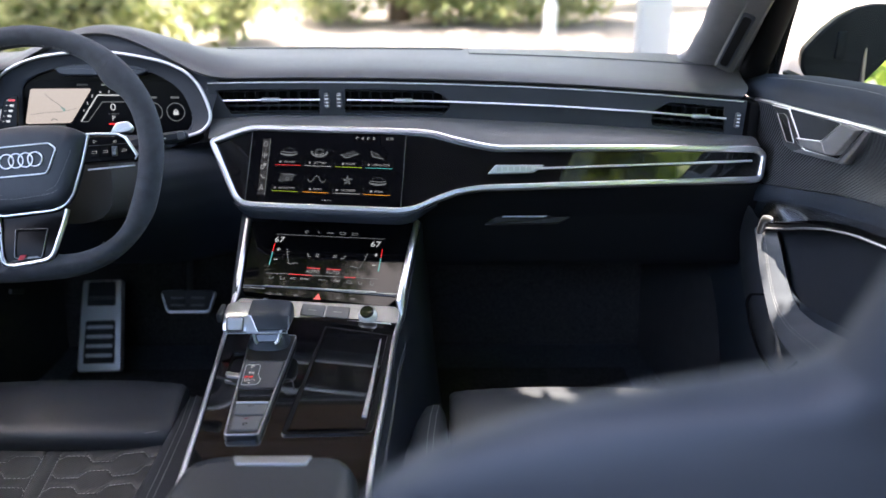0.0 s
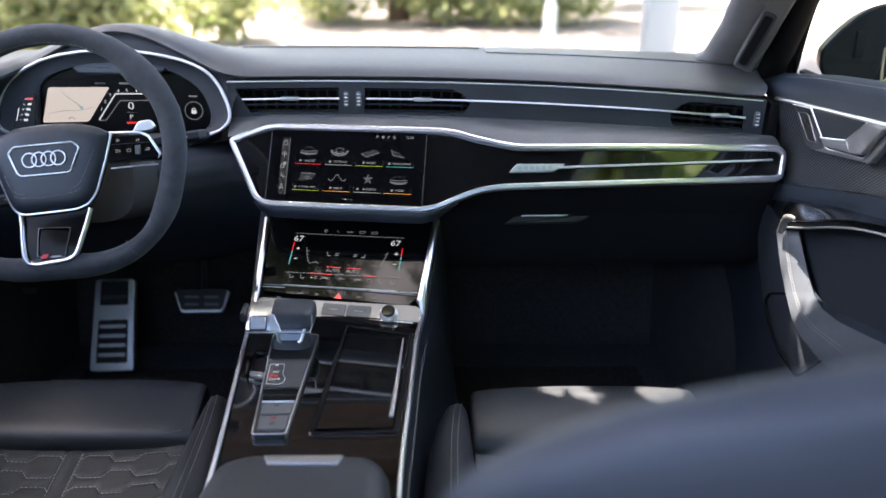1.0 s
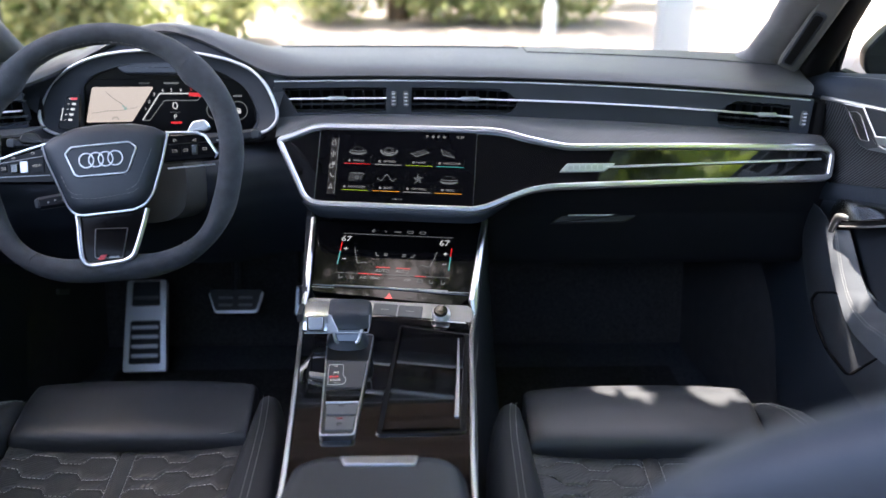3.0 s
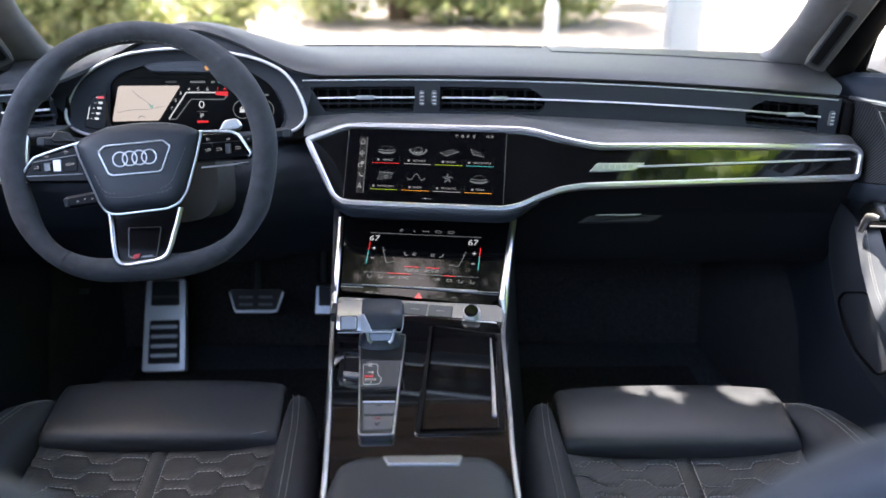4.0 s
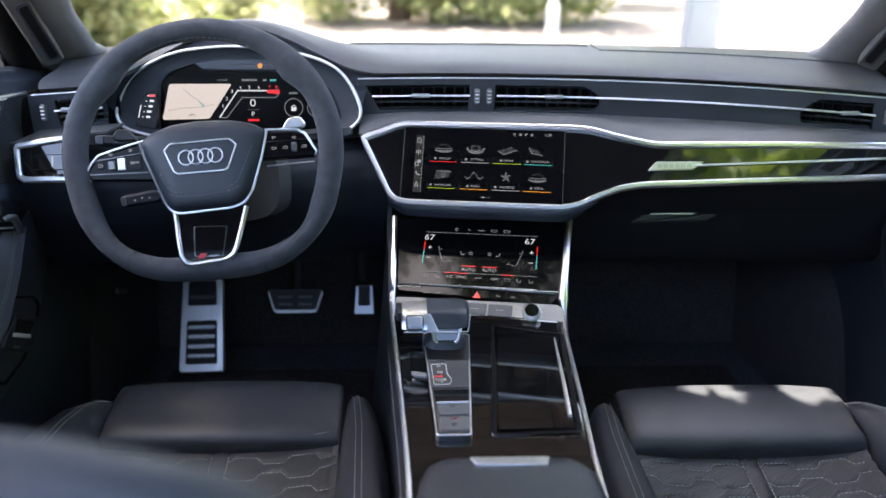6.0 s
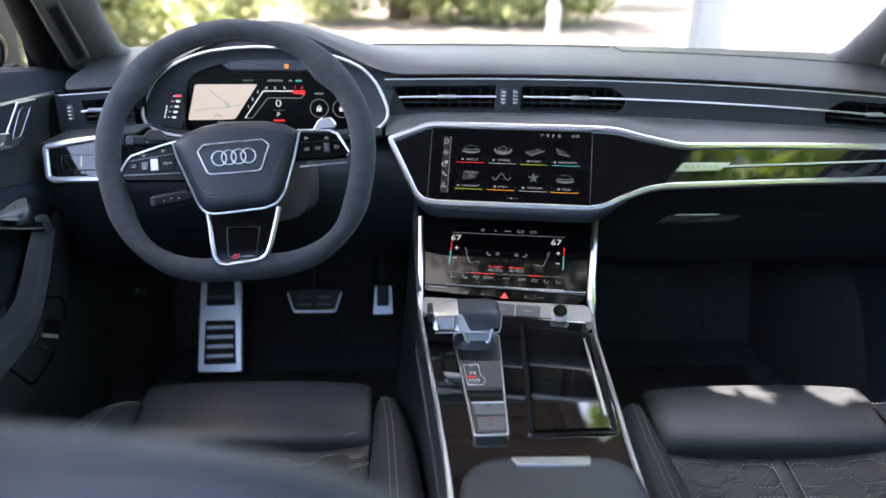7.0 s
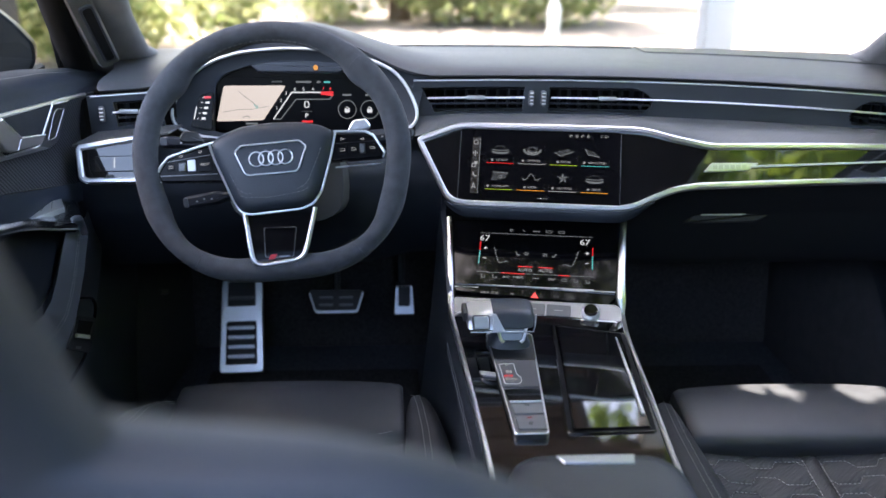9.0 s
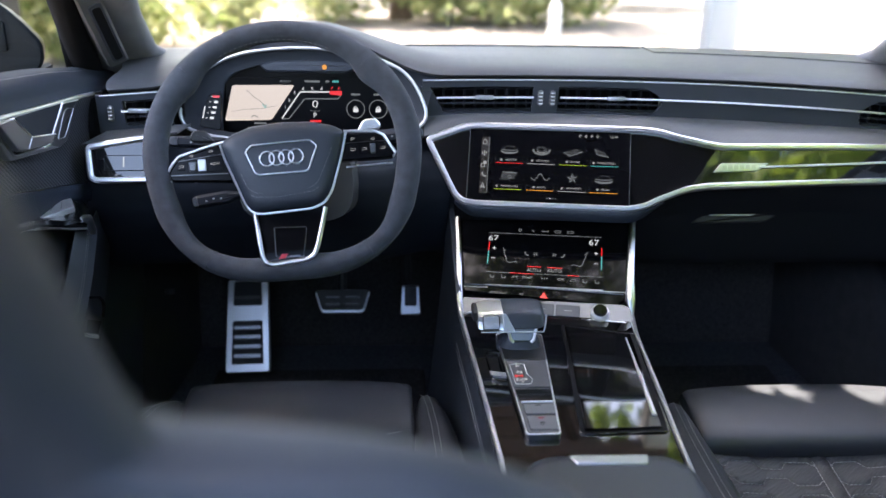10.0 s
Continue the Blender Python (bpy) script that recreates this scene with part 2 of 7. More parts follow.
def offset_poly(pts, d):
    """Moves a closed outline inwards by d."""
    area = sum(pts[i - 1][0] * pts[i][1] - pts[i][0] * pts[i - 1][1] for i in range(len(pts)))
    sgn = 1 if area > 0 else -1
    out, k = [], len(pts)
    for i in range(k):
        p, a, b = Vector(pts[i]), Vector(pts[i - 1]), Vector(pts[(i + 1) % k])
        e1, e2 = (p - a), (b - p)
        n1, n2 = Vector((-e1.y, e1.x)), Vector((-e2.y, e2.x))
        n = (n1.normalized() if n1.length > 1e-9 else n2.normalized()) + (n2.normalized() if n2.length > 1e-9 else n1.normalized())
        if n.length < 1e-6:
            n = n1
        n.normalize()
        c = max(0.5, abs(n.dot(n1.normalized())) if n1.length > 1e-9 else 1)
        out.append(tuple(p + n * (sgn * d / c)))
    return out


def skin(bm, rings, closed=True, cap0=False, cap1=False):
    vs = [[bm.verts.new(p) for p in ring] for ring in rings]
    k = len(vs[0])
    for a, b in zip(vs, vs[1:]):
        for i in range(k if closed else k - 1):
            j = (i + 1) % k
            bm.faces.new((a[i], a[j], b[j], b[i]))
    if cap0:
        bm.faces.new(vs[0][::-1])
    if cap1:
        bm.faces.new(vs[-1])
    return vs


def plate(pts, n0, n1, ch, f, bm=None):
    """A raised plate with eased edges on a surface map f."""
    bm = bm or bmesh.new()
    rings = [(pts, n0), (pts, n1 - ch), (offset_poly(pts, ch), n1)]
    skin(bm, [[f(a, b, c) for a, b in q] for q, c in rings], True, True, True)
    return bm


def border(pts, w, n0, n1, ch, f, bm=None):
    """A closed band of width w that follows an outline."""
    bm = bm or bmesh.new()
    rings = [(pts, n0), (pts, n1 - ch), (offset_poly(pts, ch), n1), (offset_poly(pts, w - ch), n1), (offset_poly(pts, w), n1 - ch), (offset_poly(pts, w), n0)]
    vs = skin(bm, [[f(a, b, c) for a, b in q] for q, c in rings], True)
    k = len(pts)
    for i in range(k):
        j = (i + 1) % k
        bm.faces.new((vs[-1][i], vs[-1][j], vs[0][j], vs[0][i]))
    return bm


def rect(x0, y0, x1, y1):
    return [(x0, y0), (x1, y0), (x1, y1), (x0, y1)]


def rod(points, radius, bm=None, seg=10, flat=1.0, closed=False, caps=True):
    """A tube along a line of points; flat squeezes it upright. radius: a number or one per point."""
    bm = bm or bmesh.new()
    P = [Vector(p) for p in points]
    k = len(P)
    rings = []
    for i in range(k):
        if closed:
            t = P[(i + 1) % k] - P[i - 1]
        else:
            t = P[min(i + 1, k - 1)] - P[max(i - 1, 0)]
        t.normalize()
        side = t.cross(Vector((0, 0, 1)))
        if side.length < 0.05:
            side = t.cross(Vector((0, 1, 0)))
        side.normalize()
        up = side.cross(t)
        r = radius[i] if hasattr(radius, "__len__") else radius
        rings.append([P[i] + side * (r * math.cos(2 * math.pi * j / seg)) + up * (r * flat * math.sin(2 * math.pi * j / seg)) for j in range(seg)])
    vs = skin(bm, rings, True, not closed and caps, not closed and caps)
    if closed:
        for j in range(seg):
            bm.faces.new((vs[-1][j], vs[-1][(j + 1) % seg], vs[0][(j + 1) % seg], vs[0][j]))
    return bm


def box(center, size, bevel=0.003, m=None, bm=None, seg=2):
    bm = bm or bmesh.new()
    mm = (m or Matrix.Identity(4)) @ Matrix.Translation(center) @ Matrix.Diagonal((*size, 1))
    made = bmesh.ops.create_cube(bm, size=1.0, matrix=mm)
    if bevel:
        edges = {e for v in made["verts"] for e in v.link_edges}
        bmesh.ops.bevel(bm, geom=list(edges), offset=bevel, segments=seg, profile=0.5, affect="EDGES")
    return bm


def surface(fn, us, vs, thick=0.0, bm=None):
    """A sheet fn(u, v) over the two lists of values, thickened away from its front if asked."""
    own = bmesh.new()
    grid = [[own.verts.new(fn(u, v)) for v in vs] for u in us]
    for a, b in zip(grid, grid[1:]):
        for i in range(len(vs) - 1):
            own.faces.new((a[i], a[i + 1], b[i + 1], b[i]))
    if thick:
        bmesh.ops.recalc_face_normals(own, faces=own.faces)
        bmesh.ops.solidify(own, geom=list(own.faces), thickness=thick)
    if bm is None:
        return own
    me = bpy.data.meshes.new("joined")
    own.to_mesh(me)
    own.free()
    bm.from_mesh(me)
    bpy.data.meshes.remove(me)
    return bm


def steps(a, b, k):
    return [a + (b - a) * i / k for i in range(k + 1)]


def lerp_line(pts, x):
    if x <= pts[0][0]:
        return pts[0][1]
    for (x0, z0), (x1, z1) in zip(pts, pts[1:]):
        if x <= x1:
            return z0 + (z1 - z0) * (x - x0) / (x1 - x0)
    return pts[-1][1]


def smooth01(t):
    t = max(0.0, min(1.0, t))
    return t * t * (3 - 2 * t)


def writing(name, text, size, f, a, b, material_, parent, c=0.0012, wide=1.0, align="CENTER", lean=0.0):
    """Letters of Blender's own font laid on a surface map f at (a, b)."""
    cu = bpy.data.curves.new(name, "FONT")
    cu.body, cu.size, cu.align_x, cu.align_y, cu.resolution_u, cu.shear = text, size, align, "CENTER", 2, lean
    tmp = new(name + "_outline", cu)
    bpy.context.view_layer.update()
    me0 = bpy.data.meshes.new_from_object(tmp.evaluated_get(bpy.context.evaluated_depsgraph_get()))
    bpy.data.objects.remove(tmp)
    bm = bmesh.new()
    bm.from_mesh(me0)
    bpy.data.meshes.remove(me0)
    for v in bm.verts:
        v.co = f(a + v.co.x * wide, b + v.co.y, c)
    return part(name, bm, material_, parent, "", False)


def stitch_line(points, f3, bm, length=0.0045, gap=0.0025, r=0.00042):
    """Dashes of thread along a line of places."""
    P = [Vector(p) for p in points]
    run = 0.0
    on = True
    for a, b in zip(P, P[1:]):
        d = (b - a).length
        if d < 1e-6:
            continue
        t = (b - a) / d
        pos = 0.0
        while pos < d:
            need = (length if on else gap) - run
            step = min(need, d - pos)
            if on and step > 0.0008:
                s, e = a + t * pos, a + t * (pos + step)
                side = t.cross(Vector((0, 0, 1)))
                side = side.normalized() * r if side.length > 0.05 else Vector((r, 0, 0))
                up = side.cross(t).normalized() * r
                q = [s + side, s + up, s - side, e + side, e + up, e - side]
                vv = [bm.verts.new(x) for x in q]
                bm.faces.new((vv[0], vv[1], vv[4], vv[3]))
                bm.faces.new((vv[1], vv[2], vv[5], vv[4]))
            run += step
            pos += step
            if run >= (length if on else gap) - 1e-9:
                run = 0.0
                on = not on

# ---- the car's shell ----
def zline(x):
    return 1.016 - 0.058 * x * x


def yband(x):
    return 1.335 - 0.05 * x * x


def zvent(x):
    return 0.981 - 0.055 * x * x if x < 0 else 0.981 - 0.062 * x * x


# floor pan, front wall, tunnel and roof close the cabin
floor = structure("floor", box((0, 0.2, 0.305), (1.5, 3.5, 0.03), 0.004), FLOOR_LIFTED, "charcoal carpeted car floor", "floor")
structure("wall_front", surface(lambda x, s: (x, 1.78 + 0.12 * s, 0.32 + 0.62 * s), steps(-0.75, 0.75, 6), steps(0, 1, 4), 0.02), CARPET, "black carpeted bulkhead behind the pedals", "wall")
structure("ceiling", surface(lambda x, y: (x, y, 1.405 - 0.05 * (x / 0.62) ** 2 - 0.03 * max(0, y - 0.3) ** 2), steps(-0.62, 0.62, 10), steps(0.30, 1.02, 8), 0.03), HEADLINER, "black cloth headliner", "ceiling")
# unseen pane added so skylight falls on the seat shoulders
structure("added_roof_pane", surface(lambda x, y: (x, y, 1.420 - 0.05 * (x / 0.62) ** 2 - 0.06 * max(0, -0.3 - y)), steps(-0.60, 0.60, 10), steps(-0.95, 0.31, 8)), ROOF_GLASS, "unseen tinted roof panel added to light the seat shoulders", "roof window")
structure("windscreen", surface(lambda u, s: (u * (0.690 - 0.125 * s), 1.86 - 0.80 * s - (0.325 - 0.156 * s) * u * u, 0.99 + 0.39 * s), steps(-1, 1, 14), steps(0, 1, 6)), GLASS, "clear curved windscreen", "window")
# rear of the cabin: glass and low walls
structure("window_rear", surface(lambda x, s: (x * (1 + 0.08 * s), -0.97 - 0.60 * s, 1.365 - 0.54 * s), steps(-0.60, 0.60, 6), steps(0, 1, 4)), ROOF_GLASS, "sloping tinted rear window", "window")
for sgn, nm in ((-1, "left"), (1, "right")):
    structure("window_rear_" + nm, surface(lambda y, s: (sgn * (0.735 - 0.095 * s), y, 0.96 + 0.40 * s), steps(-1.50, -0.10, 6), steps(0, 1, 4)), ROOF_GLASS, "tinted rear side window", "window")
structure("wall_rear", box((0, -1.55, 0.56), (1.4, 0.06, 0.50), 0.01), LEATHER, "dark rear wall of the cabin", "wall")
for sgn, nm in ((-1, "left"), (1, "right")):
    # rear door lining and the posts behind the front doors
    bm = box((sgn * 0.74, -0.80, 0.635), (0.06, 1.42, 0.65), 0.02)
    box((sgn * 0.69, -0.05, 1.20), (0.05, 0.09, 0.46), 0.02, None, bm)
    box((sgn * 0.66, -1.35, 1.20), (0.05, 0.16, 0.46), 0.02, None, bm)
    structure("wall_" + nm, bm, SOFT_BLACK, "dark rear door lining and middle post", "wall")

for sgn, nm in ((-1, "left"), (1, "right")):
    structure("kick_panel_" + nm, surface(lambda y, t: (sgn * (0.715 - 0.05 * smooth01((y - 1.25) / 0.5) * smooth01((0.8 - t) / 0.3)), y, t), steps(1.20, 1.95, 14), steps(0.30, 0.90, 14), 0.012), KICK_TRIM, "dark felt footwell side lining", "wall")

# driver's door opening: twin rubber seal, carpet fold and a small cover in the side lining
seal = thing("door_seal", "black rubber seal round the driver's door opening", "seal", "", "structure", at=(-0.70, 1.3, 0.5))
for dy in (0.0, -0.026):
    part("lip", rod([(-0.700, 1.425 + dy, 0.66), (-0.700, 1.405 + dy, 0.622), (-0.700, 1.359 + dy, 0.555), (-0.700, 1.291 + dy, 0.506), (-0.700, 1.10, 0.46)], 0.0045, None, 8), SOFT_BLACK, seal)
structure("carpet_fold", rod([(-0.672, 1.62, 0.455), (-0.690, 1.50, 0.470), (-0.700, 1.4263, 0.4827), (-0.700, 1.291, 0.500)], 0.006, None, 8), CARPET, "folded edge of the footwell carpet", "trim")
structure("side_cover", plate(round_poly([(1.575, 0.5495), (1.634, 0.5242), (1.6306, 0.5137), (1.572, 0.5394)], 0.003, 2)[::-1], 0.0, 0.006, 0.001, lambda y, z, c: Vector((-0.668 + c, y, z))), BUTTON, "small grey cover in the footwell lining", "trim")

# unseen sheet added to stop daylight leaking past the pad into the footwell
structure("cowl", surface(lambda x, s: (x, 1.40 + (0.55 - 0.42 * (x / 0.72) ** 2) * s, 0.925), steps(-0.735, 0.735, 14), steps(0, 1, 4), 0.01), VOID, "unseen black sheet that blocks light below the windscreen", "cowl")

# ---- the dashboard ----
dash = thing("dashboard", "dark grained leather dashboard with gloss black fascia and silver trim", "dashboard", at=(0, 1.3, 0.9))

BEZ_TOP = [(-0.5532, 0.945), (-0.548, 0.963), (-0.541, 0.980), (-0.530, 0.997), (-0.505, 1.0155), (-0.478, 1.0285), (-0.447, 1.0375), (-0.410, 1.043), (-0.375, 1.046), (-0.331, 1.0465), (-0.290, 1.0425), (-0.252, 1.0365), (-0.2305, 1.0305), (-0.209, 1.0215), (-0.196, 1.0115), (-0.185, 0.9985), (-0.1745, 0.979), (-0.1685, 0.963)]


def cluster_at(x, z, c=0.0):
    return Vector((x, 0.879 - 0.159 * x + 0.417 * z, z)) + Vector((-0.145, -0.912, 0.380)) * c


def lift_at(x):
    """The pad swells in a soft arch over the instruments."""
    return 0.066 * (0.5 + 0.5 * math.cos(math.pi * min(1.0, abs(x + 0.36) / 0.225)))


def pad_edge(x):
    z = zline(x) + lift_at(x)
    w = smooth01(lift_at(x) / 0.02)
    return (yband(x) - 0.010) * (1 - w) + w * cluster_at(x, z).y, z


def pad_far(x):
    return 1.625 - 0.20 * x * x


def pad(x, d):
    """d: metres from the rear edge towards the windscreen."""
    y, z = pad_edge(x)
    run = pad_far(x) - y
    soft = sum(lift_at(x + q) for q in (-0.08, -0.04, 0.0, 0.04, 0.08)) / 5
    w = smooth01(d / 0.09)
    lift = lift_at(x) * (1 - w) + soft * w
    swell = lerp_line([(0, 0), (0.004, 0.0035), (0.012, 0.0075), (0.03, 0.0105), (0.06, 0.0125), (0.11, 0.0135)], d)
    k = smooth01((d - 0.06) / (run - 0.06))
    top = (zline(x) + lift + swell) * (1 - k) + 1.0185 * k
    return (x, y + d, top - 0.6 * max(0.0, d - run))


sv = [0, 0.012, 0.03, 0.06, 0.1, 0.16, 0.24, 0.34, 0.45, 0.57, 0.70, 0.83, 0.94, 1.0, 1.08, 1.25]
def pad_x(u, s):
    """The pad is narrower along its rear edge, with rounded corners."""
    if u < 0:
        return u * (0.643 + 0.007 * min(1.0, s * 8) ** 0.5 + 0.060 * max(0.0, s - 0.45))
    return u * (0.654 + 0.012 * min(1.0, s * 8) ** 0.5 + 0.040 * s)


bm = surface(lambda u, s: pad(pad_x(u, s), s * (pad_far(pad_x(u, s)) - pad_edge(pad_x(u, s))[0])), steps(-1, 1, 110), sv)
# rolled rear edge
surface(lambda x, s: (x, pad_edge(x)[0] + 0.012 * s ** 2, pad_edge(x)[1] - 0.007 * s), steps(-0.643, 0.654, 110), steps(0, 1, 3), 0, bm)
bmesh.ops.remove_doubles(bm, verts=bm.verts, dist=1e-5)
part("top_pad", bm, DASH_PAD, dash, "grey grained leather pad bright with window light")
# dark leather brow that fills the face between the instruments' rim and the pad
def along(pts, t):
    k = min(len(pts) - 2, int(t * (len(pts) - 1)))
    u = t * (len(pts) - 1) - k
    return tuple(a + (b - a) * u for a, b in zip(pts[k], pts[k + 1]))


def brow_at(t, v):
    a, b = along(BEZ_TOP, t)
    lo = cluster_at(a, b, -0.002)
    x = -0.585 + 0.432 * t
    y, z = pad_edge(x)
    hi = Vector((x, y + 0.006, z - 0.004))
    return lo.lerp(hi, v) + Vector((0, 0.006, 0)) * math.sin(math.pi * v)


part("brow", surface(brow_at, steps(0, 1, 68), steps(0, 1, 8), 0.0015), HOOD_LINING, dash, "black leather brow over the instruments")
# darker trim along the windscreen: a slim slot and a wide panel
def strip_at(x, y, up):
    p = pad(x, y - pad_edge(x)[0])
    return (p[0], p[1], p[2] + up)


part("defroster_slot", surface(lambda x, s: strip_at(x, pad_far(x) - 0.022 + 0.026 * s, 0.0015), steps(-0.20, 0.232, 16), steps(0, 1, 4), 0.003), SOFT_BLACK, dash, "slim black defroster slot")
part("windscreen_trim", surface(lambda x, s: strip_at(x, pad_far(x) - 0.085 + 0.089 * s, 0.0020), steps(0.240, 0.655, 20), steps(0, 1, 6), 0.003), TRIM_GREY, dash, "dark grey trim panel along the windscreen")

# band that holds the air outlets
def band_piece(bm, x0, x1, t0, t1, back=0.0, k=10):
    """t runs over the height of the band: 0 at its foot, 1 at the pad."""
    def at(x, t):
        lo, hi = zvent(x) - 0.030, zline(x) - 0.006
        return (x, yband(x) + back - 0.004 * t, lo + (hi - lo) * t)
    return surface(at, steps(x0, x1, k), steps(t0, t1, 3), 0.006, bm)


# each outlet: its left and right end at the foot, the middle and the top of the band's opening
OUTLETS = [((-0.141, -0.152, -0.164), (-0.004, -0.003, -0.002)), ((0.036, 0.037, 0.037), (0.186, 0.201, 0.172)), ((0.523, 0.519, 0.545), (0.633, 0.631, 0.628)), ((-0.622, -0.624, -0.626), (-0.553, -0.553, -0.553))]


def end_at(e, t):
    s = min(1, max(0, (t - 0.12) / 0.69))
    return e[0] * (1 - s) * (1 - 2 * s) + e[1] * 4 * s * (1 - s) + e[2] * s * (2 * s - 1)


def band_between(bm, e0, e1, k):
    def at(s, t):
        x = end_at(e0, t) * (1 - s) + end_at(e1, t) * s
        lo, hi = zvent(x) - 0.030, zline(x) - 0.006
        return (x, yband(x) - 0.004 * t, lo + (hi - lo) * t)
    return surface(at, steps(0, 1, k), steps(0.12, 0.81, 10), 0.006, bm)


bm = bmesh.new()
band_piece(bm, -0.174, 0.662, 0.80, 1.0, 0, 30)
band_piece(bm, -0.174, 0.662, 0.0, 0.13, 0, 30)
flat_end = lambda x: (x, x, x)
for e0, e1, k in ((flat_end(-0.176), OUTLETS[0][0], 4), (OUTLETS[0][1], OUTLETS[1][0], 6), (OUTLETS[1][1], OUTLETS[2][0], 16), (OUTLETS[2][1], flat_end(0.662), 6), (flat_end(-0.662), OUTLETS[3][0], 5)):
    band_between(bm, e0, e1, k)
band_piece(bm, -0.662, -0.553, 0.80, 1.0, 0, 8)
band_piece(bm, -0.662, -0.553, 0.0, 0.13, 0, 8)
part("vent_band", bm, BAND, dash, "satin anthracite band across the dashboard")
# thin bright line under the pad
for x0, x1 in ((-0.174, 0.656), (-0.656, -0.556)):
    part("trim_line", rod([(x, yband(x) - 0.009, zline(x) - 0.008) for x in steps(x0, x1, 30)], 0.0014), BRUSHED, dash, "thin silver line under the pad")
# outlets with cavity, slats, vanes, bright blade and tab
def air_vent(x0, x1, tabx):
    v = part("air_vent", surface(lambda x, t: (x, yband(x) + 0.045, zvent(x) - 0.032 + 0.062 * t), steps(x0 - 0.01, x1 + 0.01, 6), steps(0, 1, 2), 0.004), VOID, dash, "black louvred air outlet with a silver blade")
    for dz in (-0.0215, -0.0120, 0.0115, 0.0210):
        part("slat", rod([(x, yband(x) + 0.0065, zvent(x) + dz) for x in steps(x0, x1, 8)], 0.0055, flat=0.26, seg=8), BAND, v)
    n = max(4, round((x1 - x0) / 0.0175))
    for i in range(n):
        x = x0 + (i + 0.5) * (x1 - x0) / n
        part("vane", box((x, yband(x) + 0.026, zvent(x)), (0.0030, 0.020, 0.046), 0.0008, None, None, 1), HOOD_LINING, v, "", False)
    part("tab", box((tabx, yband(tabx) - 0.011, zvent(tabx) + 0.0005), (0.029, 0.008, 0.0065), 0.002), BRUSHED, v, "silver adjusting tab")
    return v


air_vent(-0.165, 0.002, -0.078)
air_vent(0.033, 0.200, 0.128)
air_vent(0.520, 0.634, 0.592)
air_vent(-0.624, -0.556, -0.602)
for x0, x1 in ((-0.152, -0.002), (0.040, 0.632), (-0.626, -0.556)):
    part("blade", rod([(x, yband(x) - 0.010, zvent(x)) for x in steps(x0, x1, 30)], 0.0034, flat=0.55, seg=8), BRUSHED, dash, "slim silver blade along the outlets")
for x in (0.009, 0.028, 0.650, -0.642):
    w = part("thumb_wheel", box((x, yband(x) - 0.008, zvent(x) - 0.001), (0.0085, 0.010, 0.024), 0.003), BUTTON, dash, "ribbed silver outlet thumb wheel")
    for k in range(4):
        part("rib", box((x, yband(x) - 0.0135, zvent(x) - 0.009 + 0.0055 * k), (0.0058, 0.002, 0.0016), 0.0005, None, None, 1), BRUSHED, w, "", False)

# fascia: driver-facing screen panel that runs on as a slim strip
UP = [(-0.169, 0.925), (-0.150, 0.932), (-0.113, 0.945), (-0.100, 0.9478), (0.145, 0.952), (0.172, 0.950), (0.205, 0.943), (0.245, 0.9345), (0.268, 0.931), (0.458, 0.929), (0.668, 0.9245)]
LOW = [(-0.169, 0.925), (-0.127, 0.849), (-0.113, 0.840), (-0.095, 0.8385), (0.120, 0.8415), (0.138, 0.843), (0.155, 0.8485), (0.185, 0.860), (0.215, 0.868), (0.245, 0.8715), (0.455, 0.8735), (0.668, 0.8765)]


def fascia_at(x, z, c=0.0):
    yl, yr = 0.708 - 0.191 * x + 0.596 * z, 0.828 + 0.064 * x + 0.413 * z
    d = yl - yr
    y = 0.5 * (yl + yr + math.sqrt(d * d + 0.00012))
    return Vector((x, y - 0.0015, z)) + Vector((-0.06, -0.87, 0.47)) * c


xs = sorted(set(steps(-0.168, 0.672, 90)) | {p[0] for p in UP[1:]} | {p[0] for p in LOW[1:]})
part("fascia_panel", surface(lambda x, t: fascia_at(x, lerp_line(LOW, x) + 0.003 + (lerp_line(UP, x) - lerp_line(LOW, x) - 0.006) * t, -0.0050), xs, steps(0, 1, 6), 0.004), GLOSS, dash, "piano black fascia panel")
outline = [(-0.172, 0.925), (-0.113, 0.9465), (-0.098, 0.949), (0.150, 0.953), (0.176, 0.951), (0.205, 0.944), (0.245, 0.936), (0.268, 0.932), (0.36, 0.9312), (0.458, 0.930), (0.56, 0.928), (0.668, 0.9255), (0.681, 0.914), (0.674, 0.879), (0.664, 0.8745), (0.56, 0.8735), (0.455, 0.8725), (0.35, 0.8715), (0.245, 0.870), (0.212, 0.866), (0.178, 0.855), (0.150, 0.8435), (0.128, 0.8395), (0.0, 0.838), (-0.10, 0.8365), (-0.118, 0.839), (-0.130, 0.848)]
part("chrome_frame", border(round_poly(outline, 0.010, 4), 0.0085, -0.004, 0.006, 0.0022, fascia_at), CHROME, dash, "satin silver frame round the fascia")
# lower silver lip below the screen panel
def lip_drop(x):
    return 0.0105 * smooth01((x + 0.128) / 0.03) * smooth01((0.178 - x) / 0.05) + 0.0005


part("lower_lip", surface(lambda x, s: fascia_at(x, lerp_line([(-0.13, 0.8475), (-0.118, 0.840), (-0.1, 0.838), (0.128, 0.8405), (0.15, 0.8445), (0.178, 0.856), (0.19, 0.860)], x) - lip_drop(x) * s, 0.001 - 0.010 * s * s), steps(-0.126, 0.178, 40), steps(0, 1, 4), 0.004), LEATHER, dash, "dark lip below the screen")
